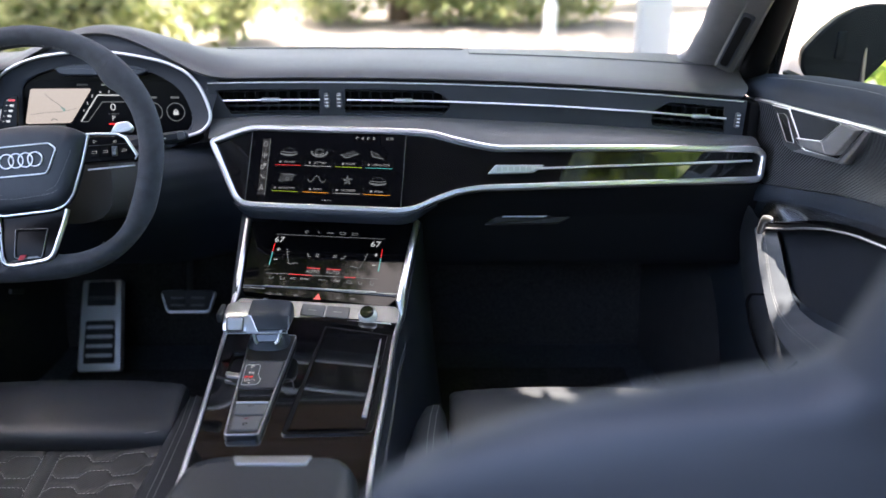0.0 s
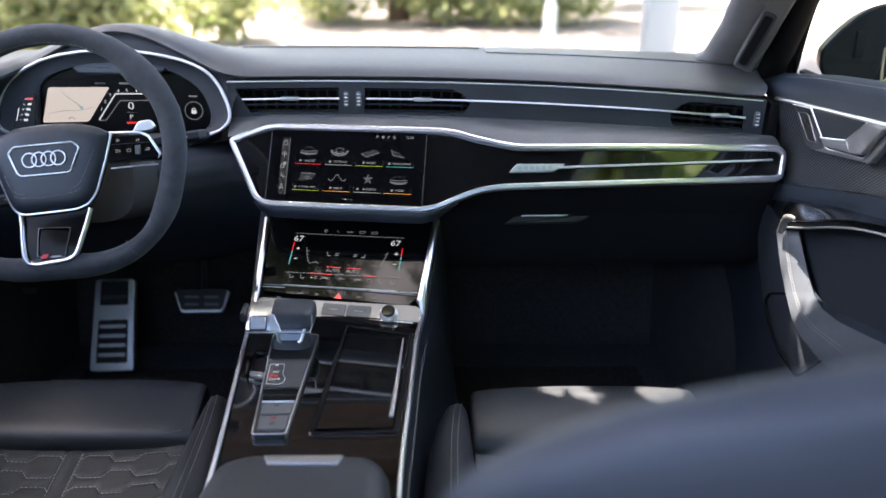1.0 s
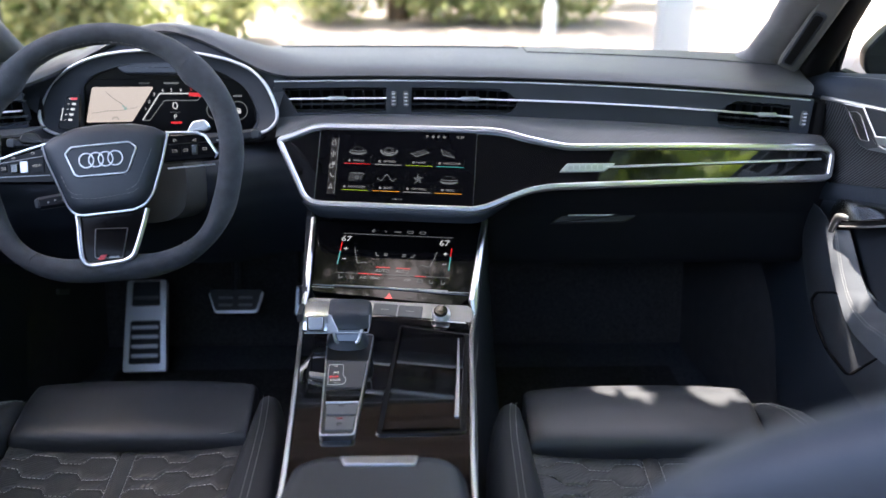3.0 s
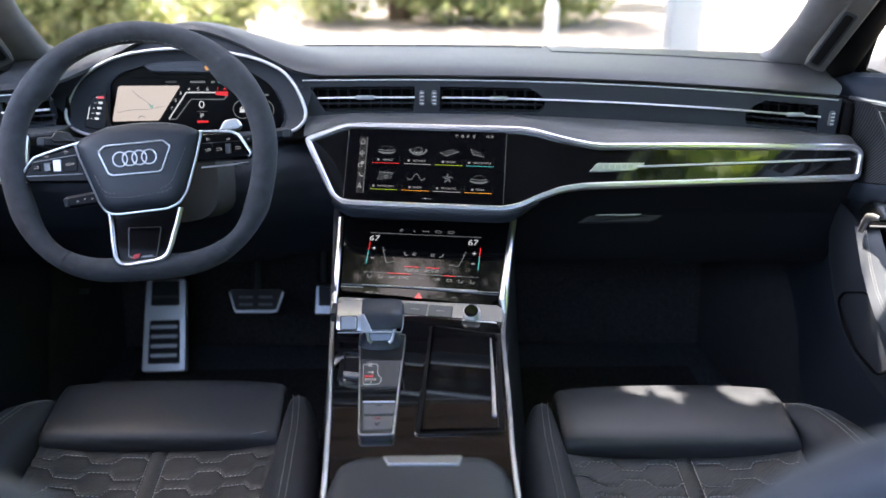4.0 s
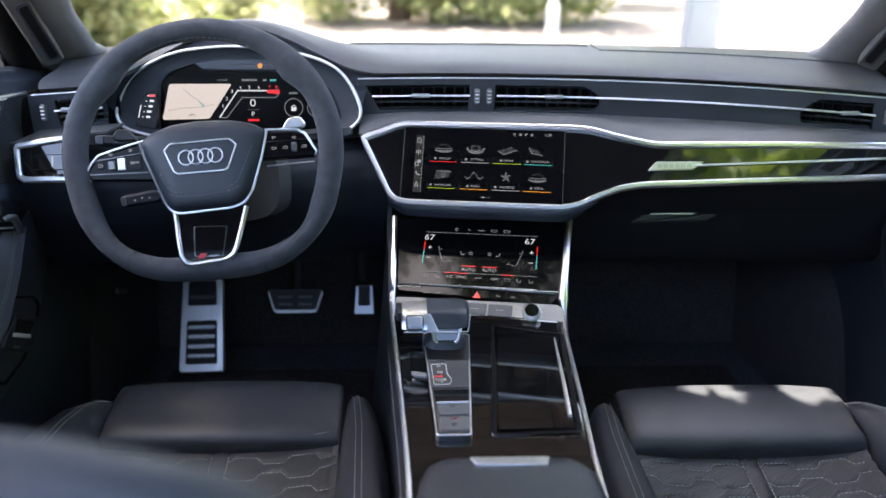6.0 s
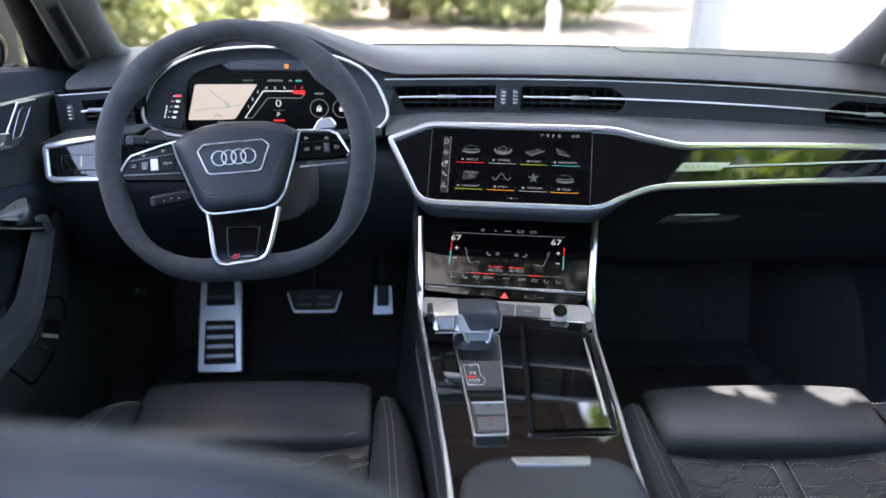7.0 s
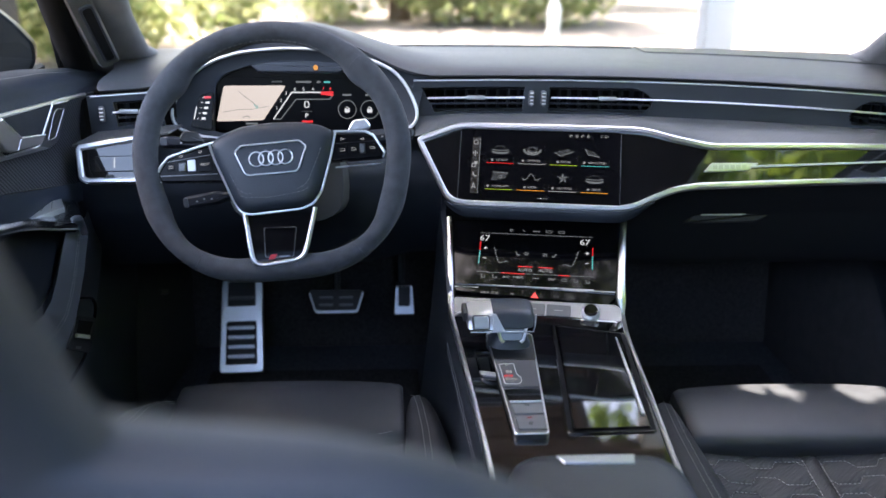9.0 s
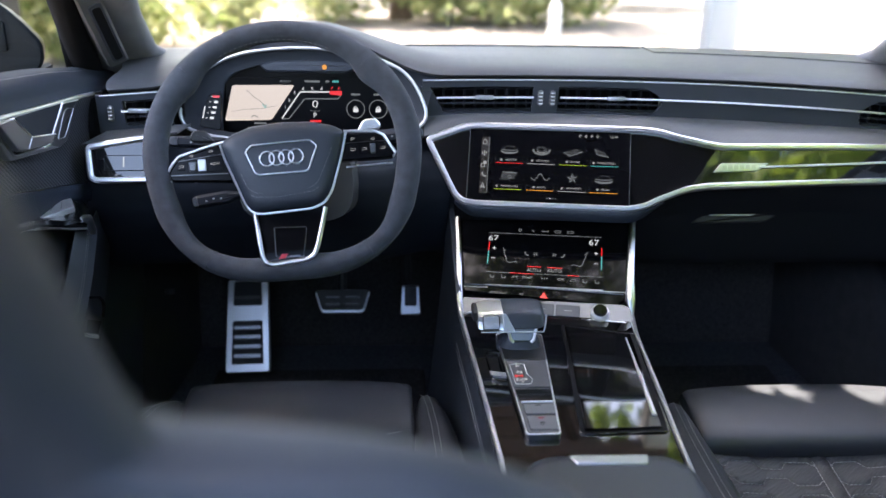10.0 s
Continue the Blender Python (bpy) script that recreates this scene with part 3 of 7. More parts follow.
part("accent_blade", rod([fascia_at(x, 0.899 + (0.905 - 0.899) * (x - 0.30) / 0.36, 0.003) for x in steps(0.325, 0.657, 24)], 0.0032, flat=0.6, seg=8), BRUSHED, dash, "silver accent blade on the strip")
b = part("trim_badge", plate(round_poly([(0.254, 0.893), (0.322, 0.8935), (0.340, 0.9045), (0.266, 0.9055)], 0.003, 3), 0.0, 0.004, 0.001, fascia_at), CHROME, dash, "brushed silver badge plate")
for k in range(6):
    part("badge_mark", plate(rect(0.268 + k * 0.009, 0.8965, 0.2745 + k * 0.009, 0.902), 0.004, 0.0045, 0.0002, fascia_at), BRUSHED, b, "", False)
# shelf of carbon weave between band and fascia
def shelf(x, s):
    f = fascia_at(x, lerp_line([(-0.176, 0.925)] + UP[1:], x) + 0.001, 0.001)
    g = Vector((x, yband(x) + 0.003, zvent(x) - 0.028))
    p = f.lerp(g, s)
    p.z += 0.006 * math.sin(math.pi * min(1, s)) * smooth01(s * 3)
    return p


part("weave_shelf", surface(shelf, steps(-0.172, 0.672, 80), steps(0, 1, 8), 0.003), WEAVE, dash, "grey carbon-weave ledge above the fascia")

# display in the fascia
S = plane_map((0, 1.2444, 0.9), (1, -0.191, 0.018), (-0.191, -1, 0.596))
scr = part("touchscreen", plate(round_poly([(-0.1065, -0.0650), (0.1340, -0.0625), (0.1320, 0.0490), (-0.1070, 0.0495)], 0.003, 3), -0.001, 0.0022, 0.0006, S), SCREEN, dash, "dark touchscreen showing a grid of menu tiles")
for u0, u1 in ((-0.1068, -0.1068), (0.1335, 0.1325)):
    part("edge_line", plate([(u0 - 0.0006, -0.064), (u0 + 0.0006, -0.064), (u1 + 0.0006, 0.0485), (u1 - 0.0006, 0.0485)], 0.002, 0.0028, 0.0002, S), DARK_METAL, scr)
part("side_bar", plate(rect(-0.0885, -0.0515, -0.0765, 0.0355), 0.0022, 0.0026, 0.0002, S), glow_material("bar_shade", (0.35, 0.33, 0.33), 0.0045), scr)
part("bar_edge", plate(rect(-0.0775, -0.0515, -0.0765, 0.0355), 0.0026, 0.0029, 0.0001, S), GREY_UI, scr)


def ui(pts, mat_, parent, f, h=0.0029, name="segment"):
    bm = bmesh.new()
    bm.faces.new([bm.verts.new(f(a, b, h)) for a, b in pts])
    return part(name, bm, mat_, parent, "", False)


def ui_arc(cx, cy, r0, r1, a0, a1, mat_, parent, f, h=0.0029, k=14, name="ring"):
    bm = bmesh.new()
    vs = []
    for i in range(k + 1):
        t = radians(a0 + (a1 - a0) * i / k)
        vs.append((bm.verts.new(f(cx + r0 * math.cos(t), cy + r0 * math.sin(t), h)), bm.verts.new(f(cx + r1 * math.cos(t), cy + r1 * math.sin(t), h))))
    for p, q in zip(vs, vs[1:]):
        bm.faces.new((p[0], p[1], q[1], q[0]))
    return part(name, bm, mat_, parent, "", False)


def ui_oval(cx, cy, rx0, ry0, rx1, ry1, a0, a1, mat_, parent, f, h=0.0029, k=16, name="picture"):
    """Part of an oval band; the inner and the outer radius may differ both ways."""
    bm = bmesh.new()
    vs = []
    for i in range(k + 1):
        t = radians(a0 + (a1 - a0) * i / k)
        vs.append((bm.verts.new(f(cx + rx0 * math.cos(t), cy + ry0 * math.sin(t), h)), bm.verts.new(f(cx + rx1 * math.cos(t), cy + ry1 * math.sin(t), h))))
    for p, q in zip(vs, vs[1:]):
        bm.faces.new((p[0], p[1], q[1], q[0]))
    return part(name, bm, mat_, parent, "", False)


def ui_line(pts, w, mat_, parent, f, h=0.003, name="line"):
    bm = bmesh.new()
    for p0, p1 in zip(pts, pts[1:]):
        a, b = Vector(p0), Vector(p1)
        n = Vector((-(b - a).y, (b - a).x)).normalized() * w
        bm.faces.new([bm.verts.new(f(q.x, q.y, h)) for q in (a - n, b - n, b + n, a + n)])
    return part(name, bm, mat_, parent, "", False)


# side icons: house, signal, tiles, handset, arrow
ux = -0.0835
ui_line([(ux - 0.0028, 0.0245), (ux + 0.0028, 0.0245), (ux + 0.0028, 0.029), (ux, 0.032), (ux - 0.0028, 0.029), (ux - 0.0028, 0.0245)], 0.0005, WORD_UI, scr, S, 0.003, "home_icon")
for k in range(3):
    ui(rect(ux - 0.0035 + k * 0.0028, 0.0085 - (0.003 if k == 1 else 0), ux - 0.0022 + k * 0.0028, 0.0125 + (0.002 if k == 1 else 0)), WORD_UI, scr, S, 0.003, "signal_icon")
ui_line([(ux - 0.004, -0.011), (ux + 0.001, -0.011), (ux + 0.001, -0.006), (ux - 0.004, -0.006), (ux - 0.004, -0.011)], 0.0006, WORD_UI, scr, S, 0.003, "tile_icon")
ui(rect(ux - 0.0008, -0.0068, ux + 0.0042, -0.0022), WORD_UI, scr, S, 0.0031, "tile_icon")
ui_arc(ux + 0.003, -0.0205, 0.0038, 0.0056, 170, 290, WORD_UI, scr, S, 0.003, 8, "handset_icon")
ui_line([(ux - 0.003, -0.044), (ux, -0.0355), (ux + 0.003, -0.044), (ux, -0.041), (ux - 0.003, -0.044)], 0.0005, WORD_UI, scr, S, 0.003, "arrow_icon")
names = [["VEHICLE", "SETTINGS", "PHONE", "NAVIGATION"], ["PHONE APPS", "RADIO", "FAVORITES", "MEDIA"]]
lines = [[RED_UI, WORD_UI, LIME_UI, TEAL_UI], [LIME_UI, AMBER_UI, WORD_UI, AMBER_UI]]
for r in range(2):
    for c in range(4):
        u0 = [-0.0665, -0.0188, 0.0285, 0.0750][c]
        u1 = u0 + 0.0412
        v0 = -0.0040 - 0.0405 * r
        tile = part("menu_tile", plate(rect(u0, v0, u1, v0 + 0.0145), 0.0022, 0.0025, 0.0002, S), SCREEN, scr, "menu tile with a picture, a word and a coloured line")
        ui(rect(u0, v0 - 0.0002, u1, v0 + 0.0007), lines[r][c], tile, S, 0.0029, "underline")
        for e in (u0, u1):
            ui_line([(e, v0), (e, v0 + 0.011)], 0.00022, DIM_UI, tile, S, 0.0029, "tile_edge")
        wide = 0.62 * len(names[r][c]) * 0.0047
        writing("word", names[r][c], 0.0047, S, u0 + 0.0232, v0 + 0.0050, WORD_UI, tile, 0.003, 0.95)
        ui_arc(u0 + 0.0232 - wide * 0.5 - 0.0042, v0 + 0.0050, 0.0006, 0.0019, 0, 360, WORD_UI, tile, S, 0.003, 8, "small_icon")
        cx, cy = u0 + 0.0206, v0 + 0.0205
        if (r, c) in ((0, 0), (1, 3)):
            # front of a car: roof line, bonnet sheen, bright lower lip
            ui_oval(cx, cy + 0.001, 0.0085, 0.0045, 0.0095, 0.0058, 10, 170, DIM_UI, tile, S, 0.0028)
            ui_line([(cx - 0.0125, cy + 0.0005), (cx - 0.004, cy - 0.0005), (cx + 0.004, cy - 0.0005), (cx + 0.0125, cy + 0.0005)], 0.0006, GREY_UI, tile, S, 0.0028, "picture")
            ui_oval(cx, cy - 0.0012, 0.0120, 0.0018, 0.0140, 0.0052, 190, 350, GREY_UI, tile, S, 0.0028)
        elif (r, c) == (0, 1):
            ui_oval(cx, cy + 0.002, 0.0105, 0.0060, 0.0138, 0.0090, 175, 365, GREY_UI, tile, S, 0.0028)
            ui_oval(cx, cy + 0.0025, 0.0035, 0.0022, 0.0080, 0.0046, 0, 360, DIM_UI, tile, S, 0.0028)
            ui_oval(cx, cy + 0.0015, 0.0070, 0.0040, 0.0080, 0.0050, 200, 340, WORD_UI, tile, S, 0.0029)
        elif (r, c) == (1, 2):
            star = [((0.0088 if k % 2 == 0 else 0.0038) * math.sin(k * math.pi / 5), (0.0088 if k % 2 == 0 else 0.0038) * math.cos(k * math.pi / 5)) for k in range(10)]
            for k in range(10):
                a, b = star[k], star[(k + 1) % 10]
                ui([(cx, cy), (cx + b[0], cy + b[1]), (cx + a[0], cy + a[1])], GREY_UI if k % 2 else DIM_UI, tile, S, 0.0028, "picture")
        elif (r, c) == (1, 1):
            for dy, mm in ((0.0, GREY_UI), (-0.0012, DIM_UI)):
                ui_line([(cx + a, cy + dy + 0.005 * math.sin(a * 330 + 1.6) * (1.1 - abs(a) * 30)) for a in steps(-0.014, 0.014, 24)], 0.0005, mm, tile, S, 0.0028, "picture")
        elif (r, c) == (1, 0):
            for k in range(3):
                q = [(cx - 0.012 + 0.006 * k, cy - 0.006 + 0.001 * k), (cx - 0.003 + 0.006 * k, cy - 0.0065 + 0.001 * k), (cx + 0.001 + 0.006 * k, cy + 0.005), (cx - 0.009 + 0.006 * k, cy + 0.0065)]
                ui(q, DIM_UI, tile, S, 0.0026 + 0.0001 * k, "picture")
                ui_line(q[2:], 0.0006, GREY_UI, tile, S, 0.0030, "picture")
            ui_arc(cx + 0.002, cy - 0.001, 0.0018, 0.0030, 0, 360, GREY_UI, tile, S, 0.0031, 8, "picture")
        elif c == 2:
            ui([(cx - 0.014, cy - 0.001), (cx - 0.005, cy - 0.0065), (cx + 0.014, cy + 0.001), (cx + 0.005, cy + 0.0055)], DIM_UI, tile, S, 0.0027, "picture")
            ui_line([(cx - 0.014, cy - 0.001), (cx - 0.005, cy - 0.0065), (cx + 0.014, cy + 0.001)], 0.0007, GREY_UI, tile, S, 0.0028, "picture")
        else:
            ui([(cx - 0.015, cy + 0.006), (cx - 0.011, cy - 0.003), (cx + 0.006, cy - 0.006), (cx - 0.002, cy + 0.002)], DIM_UI, tile, S, 0.0027, "picture")
            ui_line([(cx - 0.015, cy + 0.006), (cx - 0.011, cy - 0.003), (cx + 0.006, cy - 0.006)], 0.0006, GREY_UI, tile, S, 0.0028, "picture")
for k in range(4):
    ui_arc(0.0585 + 0.0085 * k, 0.0415, 0.0012, 0.0021, 0, 360 if k % 2 else 270, WORD_UI, scr, S, 0.003, 8, "status_icon")
writing("clock_digits", "12:50", 0.0054, S, 0.1075, 0.0418, WORD_UI, scr, 0.003)
for k in range(4):
    ui(rect(0.0125 + 0.0042 * k, -0.0565, 0.0148 + 0.0042 * k, -0.0552), WHITE_UI if k == 1 else GREY_UI, scr, S, 0.003, "page_dot")

# glovebox and lower panels
def under(x, s):
    prof = [(0.0, 1.252, 0.890), (0.15, 1.264, 0.856), (0.35, 1.290, 0.812), (0.5, 1.302, 0.775), (0.7, 1.325, 0.715), (0.85, 1.40, 0.688), (1.0, 1.80, 0.66)]
    for (a, y0, z0), (b_, y1, z1) in zip(prof, prof[1:]):
        if s <= b_ + 1e-9:
            t = (s - a) / (b_ - a)
            return (x, y0 + (y1 - y0) * t + 0.03 * (x > 0) * (x - 0.2) * 0.2, z0 + (z1 - z0) * t)


glove = part("glovebox_door", surface(under, steps(0.15, 0.704, 22), steps(0, 1, 24), 0.012), GLOVE_BLACK, dash, "black glovebox lid")
hp = plane_map((0.33, 1.288, 0.797), (1, 0.0, 0.012), (0, -0.88, -0.35 + 0.7))
part("glovebox_handle", plate(round_poly([(-0.075, -0.010), (0.045, -0.009), (0.075, 0.006), (-0.05, 0.008)], 0.005, 3), 0.0, 0.008, 0.002, hp), SOFT_BLACK, glove, "black recessed latch")
# highlight along the handle built as a bright metal strip
part("handle_highlight", plate([(-0.046, 0.0025), (0.020, 0.0015), (0.034, 0.0050), (-0.044, 0.0068)], 0.007, 0.0100, 0.0008, hp), BRUSHED, glove, "thin metal strip standing for the handle's highlight")
KNEE = [(1.310, 0.899), (1.286, 0.898), (1.266, 0.891), (1.254, 0.876), (1.250, 0.855), (1.254, 0.826), (1.266, 0.796), (1.290, 0.762), (1.325, 0.715), (1.40, 0.688), (1.80, 0.66)]
def knee(x, s):
    y, z = along(KNEE, s)
    return (x, y + 0.050 * smooth01((x + 0.27) / 0.11), z)


part("lower_panel", surface(knee, steps(-0.69, -0.13, 28), steps(0, 1, 40), 0.008), HOOD_LINING, dash, "black knee panel below the wheel")

# outer left end: small panel with the light switches
def left_at(x, z, c=0.0):
    return Vector((x, 1.245 + 0.45 * (z - 0.9) + 0.05 * x, z)) + Vector((0.045, -0.91, 0.41)) * c


lp = [(-0.6575, 0.924), (-0.653, 0.930), (-0.620, 0.9352), (-0.560, 0.9440), (-0.560, 0.8785), (-0.6417, 0.8785), (-0.652, 0.884)]
part("side_fascia_panel", plate(lp, -0.004, 0.0, 0.0005, left_at), GLOSS, dash, "gloss black panel for the light switches")
part("side_chrome_frame", border(round_poly(lp, 0.008, 4), 0.008, -0.004, 0.006, 0.0022, left_at), CHROME, dash, "satin silver frame of the side panel")
sw = part("light_switch", plate(round_poly(rect(-0.631, 0.8945, -0.568, 0.915), 0.003, 3), 0.0, 0.003, 0.001, left_at), GLOSS, dash, "flat touch panel for the lights")
part("switch_mark", plate(rect(-0.6042, 0.899, -0.6025, 0.913), 0.003, 0.0036, 0.0002, left_at), WHITE_UI, sw)
def side_shelf(u, s):
    x = -0.53 - u * (0.133 - 0.012 * s)
    return left_at(x, lerp_line([(-0.657, 0.930), (-0.577, 0.941), (-0.52, 0.946)], x), 0.001).lerp(Vector((x, yband(x) + 0.003, zvent(x) - 0.028)), s)


part("side_shelf", surface(side_shelf, steps(1, 0, 14), steps(0, 1, 5), 0.003), WEAVE, dash, "grey carbon-weave ledge beside the door")
# near-black blocks stand for the shaded gap between dash and door
part("gap_block", box((-0.677, 1.385, 0.882), (0.018, 0.16, 0.196), 0.005), VOID, dash)
part("gap_block", box((0.677, 1.385, 0.882), (0.018, 0.16, 0.196), 0.005), VOID, dash)

# ---- instrument cluster ----
clu = thing("instrument_cluster", "digital instrument cluster in a silver-rimmed hood, showing a map", "instrument cluster", at=(-0.36, 1.36, 0.95))
ring = [(a, b) for a, b in BEZ_TOP] + [(-0.1695, 0.950), (-0.1810, 0.9370), (-0.2020, 0.9295), (-0.26, 0.922), (-0.36, 0.914), (-0.46, 0.911), (-0.5006, 0.9138), (-0.5232, 0.9180), (-0.5413, 0.9243), (-0.5495, 0.933)]
part("bezel", rod([cluster_at(a, b, 0.001) for a, b in round_poly(ring, 0.008, 3)], 0.0027, None, 10, 1.0, True), BEZEL_METAL, clu, "satin silver rim")


def spokes_to(poly, cx_, cz_, k):
    """k points round an outline, met by rays from a middle."""
    out = []
    for i in range(k):
        t = 2 * math.pi * i / k
        dx, dz = math.cos(t), math.sin(t)
        best = 0.0
        for (x0, z0), (x1, z1) in zip(poly, poly[1:] + poly[:1]):
            ex, ez = x1 - x0, z1 - z0
            det = ex * dz - ez * dx
            if abs(det) < 1e-12:
                continue
            r = (ex * (z0 - cz_) - ez * (x0 - cx_)) / det
            q = (dx * (z0 - cz_) - dz * (x0 - cx_)) / det
            if r > 0 and -1e-6 <= q <= 1 + 1e-6:
                best = max(best, r)
        out.append((cx_ + best * dx, cz_ + best * dz))
    return out


def D(a, b, c=0.0):
    """The display's own plane, set back in the hood."""
    return Vector((a, 1.384 + 0.12 * (b - 0.96), b)) + Vector((0, -0.993, 0.119)) * c


deep = round_poly([(-0.4915, 0.900), (-0.4920, 0.9293), (-0.4850, 0.990), (-0.4700, 1.003), (-0.4237, 1.0190), (-0.36, 1.0215), (-0.2734, 1.0175), (-0.2320, 0.990), (-0.2040, 0.9332), (-0.2000, 0.900)], 0.012, 4)
inner = spokes_to(offset_poly(ring, 0.001), -0.36, 0.962, 96)
mid = spokes_to(offset_poly(ring, 0.010), -0.36, 0.962, 96)
back = spokes_to(deep, -0.36, 0.962, 96)
bm = bmesh.new()
skin(bm, [[cluster_at(a, b, -0.001) for a, b in inner], [cluster_at(a, b, -0.008) for a, b in mid], [cluster_at(a * 0.4 + c_ * 0.6, b * 0.4 + d_ * 0.6, -0.010) for (a, b), (c_, d_) in zip(mid, back)], [D(a, b, 0.004) for a, b in back], [D(a, b, -0.004) for a, b in back]], True)
part("shroud", bm, HOOD_LINING, clu, "dark blue-grey hood lining")
bm = bmesh.new()
bm.faces.new([bm.verts.new(D(a, b, -0.003)) for a, b in deep])
face = part("backing", bm, CLUSTER_GLASS, clu)
disp = part("display", plate(round_poly([(-0.4905, 0.915), (-0.2030, 0.915), (-0.2050, 0.9332), (-0.226, 0.992), (-0.240, 0.998), (-0.4750, 0.998), (-0.4850, 0.990)], 0.006, 3), -0.002, 0.0, 0.0004, D), CLUSTER_GLASS, clu, "lit digital display")
ui(round_poly([(-0.4882, 0.9293), (-0.4140, 0.9312), (-0.3758, 0.9862), (-0.4740, 0.9855)], 0.004, 3), MAP_UI, disp, D, 0.0006, "map_view")
ui_line([(-0.452, 0.978), (-0.443, 0.969), (-0.430, 0.960), (-0.422, 0.952)], 0.0004, GREY_UI, disp, D, 0.0009, "map_road")
ui_line([(-0.478, 0.944), (-0.455, 0.948), (-0.430, 0.949), (-0.404, 0.954)], 0.0003, GREY_UI, disp, D, 0.0009, "map_road")
ui_line([(-0.428, 0.957), (-0.4235, 0.950), (-0.4215, 0.956)], 0.0006, TEAL_UI, disp, D, 0.0010, "map_arrow")
ui_arc(-0.441, 0.9325, 0.0050, 0.0062, 20, 160, GREY_UI, disp, D, 0.0009, 10, "map_dial")
for pts_, w in (([(-0.3978, 0.9333), (-0.3674, 0.9756), (-0.3031, 0.9758)], 0.0011), ([(-0.3862, 0.9333), (-0.3607, 0.9648), (-0.3075, 0.9650), (-0.3014, 0.9728)], 0.0008), ([(-0.3978, 0.9333), (-0.3862, 0.9333)], 0.0008)):
    ui_line(pts_, w, WHITE_UI if w > 0.001 else GREY_UI, disp, D, 0.0007, "dial_line")
ui([(-0.3209, 0.9771), (-0.3211, 0.9720), (-0.3015, 0.9700), (-0.3010, 0.9775)], RED_UI, disp, D, 0.0010, "red_zone")
for k, (a, b) in enumerate(((-0.3916, 0.9511), (-0.3849, 0.9626), (-0.3763, 0.9741), (-0.3627, 0.9800), (-0.3485, 0.9807), (-0.3333, 0.9808))):
    writing("numeral", str(k + 1), 0.0068, D, a, b, WHITE_UI, disp, 0.0009, 1.25)
for k, a in enumerate((-0.3172, -0.3060)):
    writing("numeral", str(k + 7), 0.0068, D, a, 0.9812, RED_UI, disp, 0.0009, 1.25)
writing("speed_digit", "0", 0.0170, D, -0.3441, 0.9560, WHITE_UI, disp, 0.0009, 1.25)
ui(rect(-0.3525, 0.9455, -0.3350, 0.9461), GREY_UI, disp, D, 0.0009, "divider")
writing("gear_letter", "P", 0.0105, D, -0.3447, 0.9385, WHITE_UI, disp, 0.0009, 1.1)
ui(rect(-0.3531, 0.9278, -0.3350, 0.9312), RED_UI, disp, D, 0.0009, "red_bar")
for a in (-0.2796, -0.2435):
    ui_arc(a, 0.9490, 0.0136, 0.0150, 0, 360, GREY_UI, disp, D, 0.0009, 28, "tyre_ring")
    ui(rect(a - 0.0040, 0.9440, a + 0.0040, 0.9500), WHITE_UI, disp, D, 0.0009, "lock_body")
    ui_arc(a, 0.9500, 0.0020, 0.0034, 0, 180, WHITE_UI, disp, D, 0.0009, 8, "lock_bow")
    ui(rect(a - 0.0070, 0.9705, a + 0.0070, 0.9735), GREY_UI, disp, D, 0.0009, "label_bar")
for a, w, mm in ((-0.3990, 0.017, DIM_UI), (-0.3600, 0.024, GREY_UI), (-0.3270, 0.006, GREY_UI), (-0.3160, 0.010, TEAL_UI)):
    ui(rect(a, 0.9905, a + w, 0.9935), mm, disp, D, 0.0009, "status_bar")
for a, b, w in ((-0.4420, 0.9245, 0.019), (-0.4530, 0.9170, 0.015)):
    ui(rect(a, b, a + w, b + 0.0030), GREY_UI, disp, D, 0.0009, "label_bar")


def G(a, b, c=0.0):
    """The small gauge panels stand a little nearer than the display."""
    return Vector((a, 1.358 + 0.3 * (b - 0.95), b)) + Vector((0, -0.958, 0.287)) * c


pods = []
for pts_ in ([(-0.5240, 0.9270), (-0.4900, 0.9215), (-0.4870, 0.9800), (-0.5080, 0.9745)], [(-0.2110, 0.9260), (-0.1915, 0.9240), (-0.1865, 0.9480), (-0.2030, 0.9814), (-0.2180, 0.9813)]):
    pods.append(part("gauge_panel", plate(round_poly(pts_, 0.005, 3), -0.004, 0.0, 0.0006, G), CLUSTER_GLASS, clu, "dark panel with small gauge marks"))
for k in range(5):
    a, b = -0.4975 - 0.0022 * k, 0.9714 - 0.0079 * k
    ui(rect(a - (0.004 if k == 0 else 0), b - 0.0018, a + 0.0065, b + 0.0016), RED_UI if k == 0 else WHITE_UI, pods[0], G, 0.0006, "gauge_mark")
    ui(rect(a - 0.0065, b - 0.0006, a - 0.0035, b + 0.0004), WHITE_UI, pods[0], G, 0.0006, "gauge_tick")
ui([(-0.5185, 0.9387), (-0.5166, 0.9387), (-0.5126, 0.9575), (-0.5144, 0.9575)], WHITE_UI, pods[0], G, 0.0006, "gauge_bar")
for k in range(4):
    a, b = -0.2115 + 0.0036 * k, 0.9735 - 0.0098 * k
    ui(rect(a - 0.0030, b - 0.0016, a + 0.0040, b + 0.0014), RED_UI if k == 3 else GREY_UI, pods[1], G, 0.0006, "gauge_mark")
ui([(-0.1985, 0.9713), (-0.1970, 0.9713), (-0.1890, 0.9420), (-0.1906, 0.9420)], WHITE_UI, pods[1], G, 0.0006, "gauge_bar")
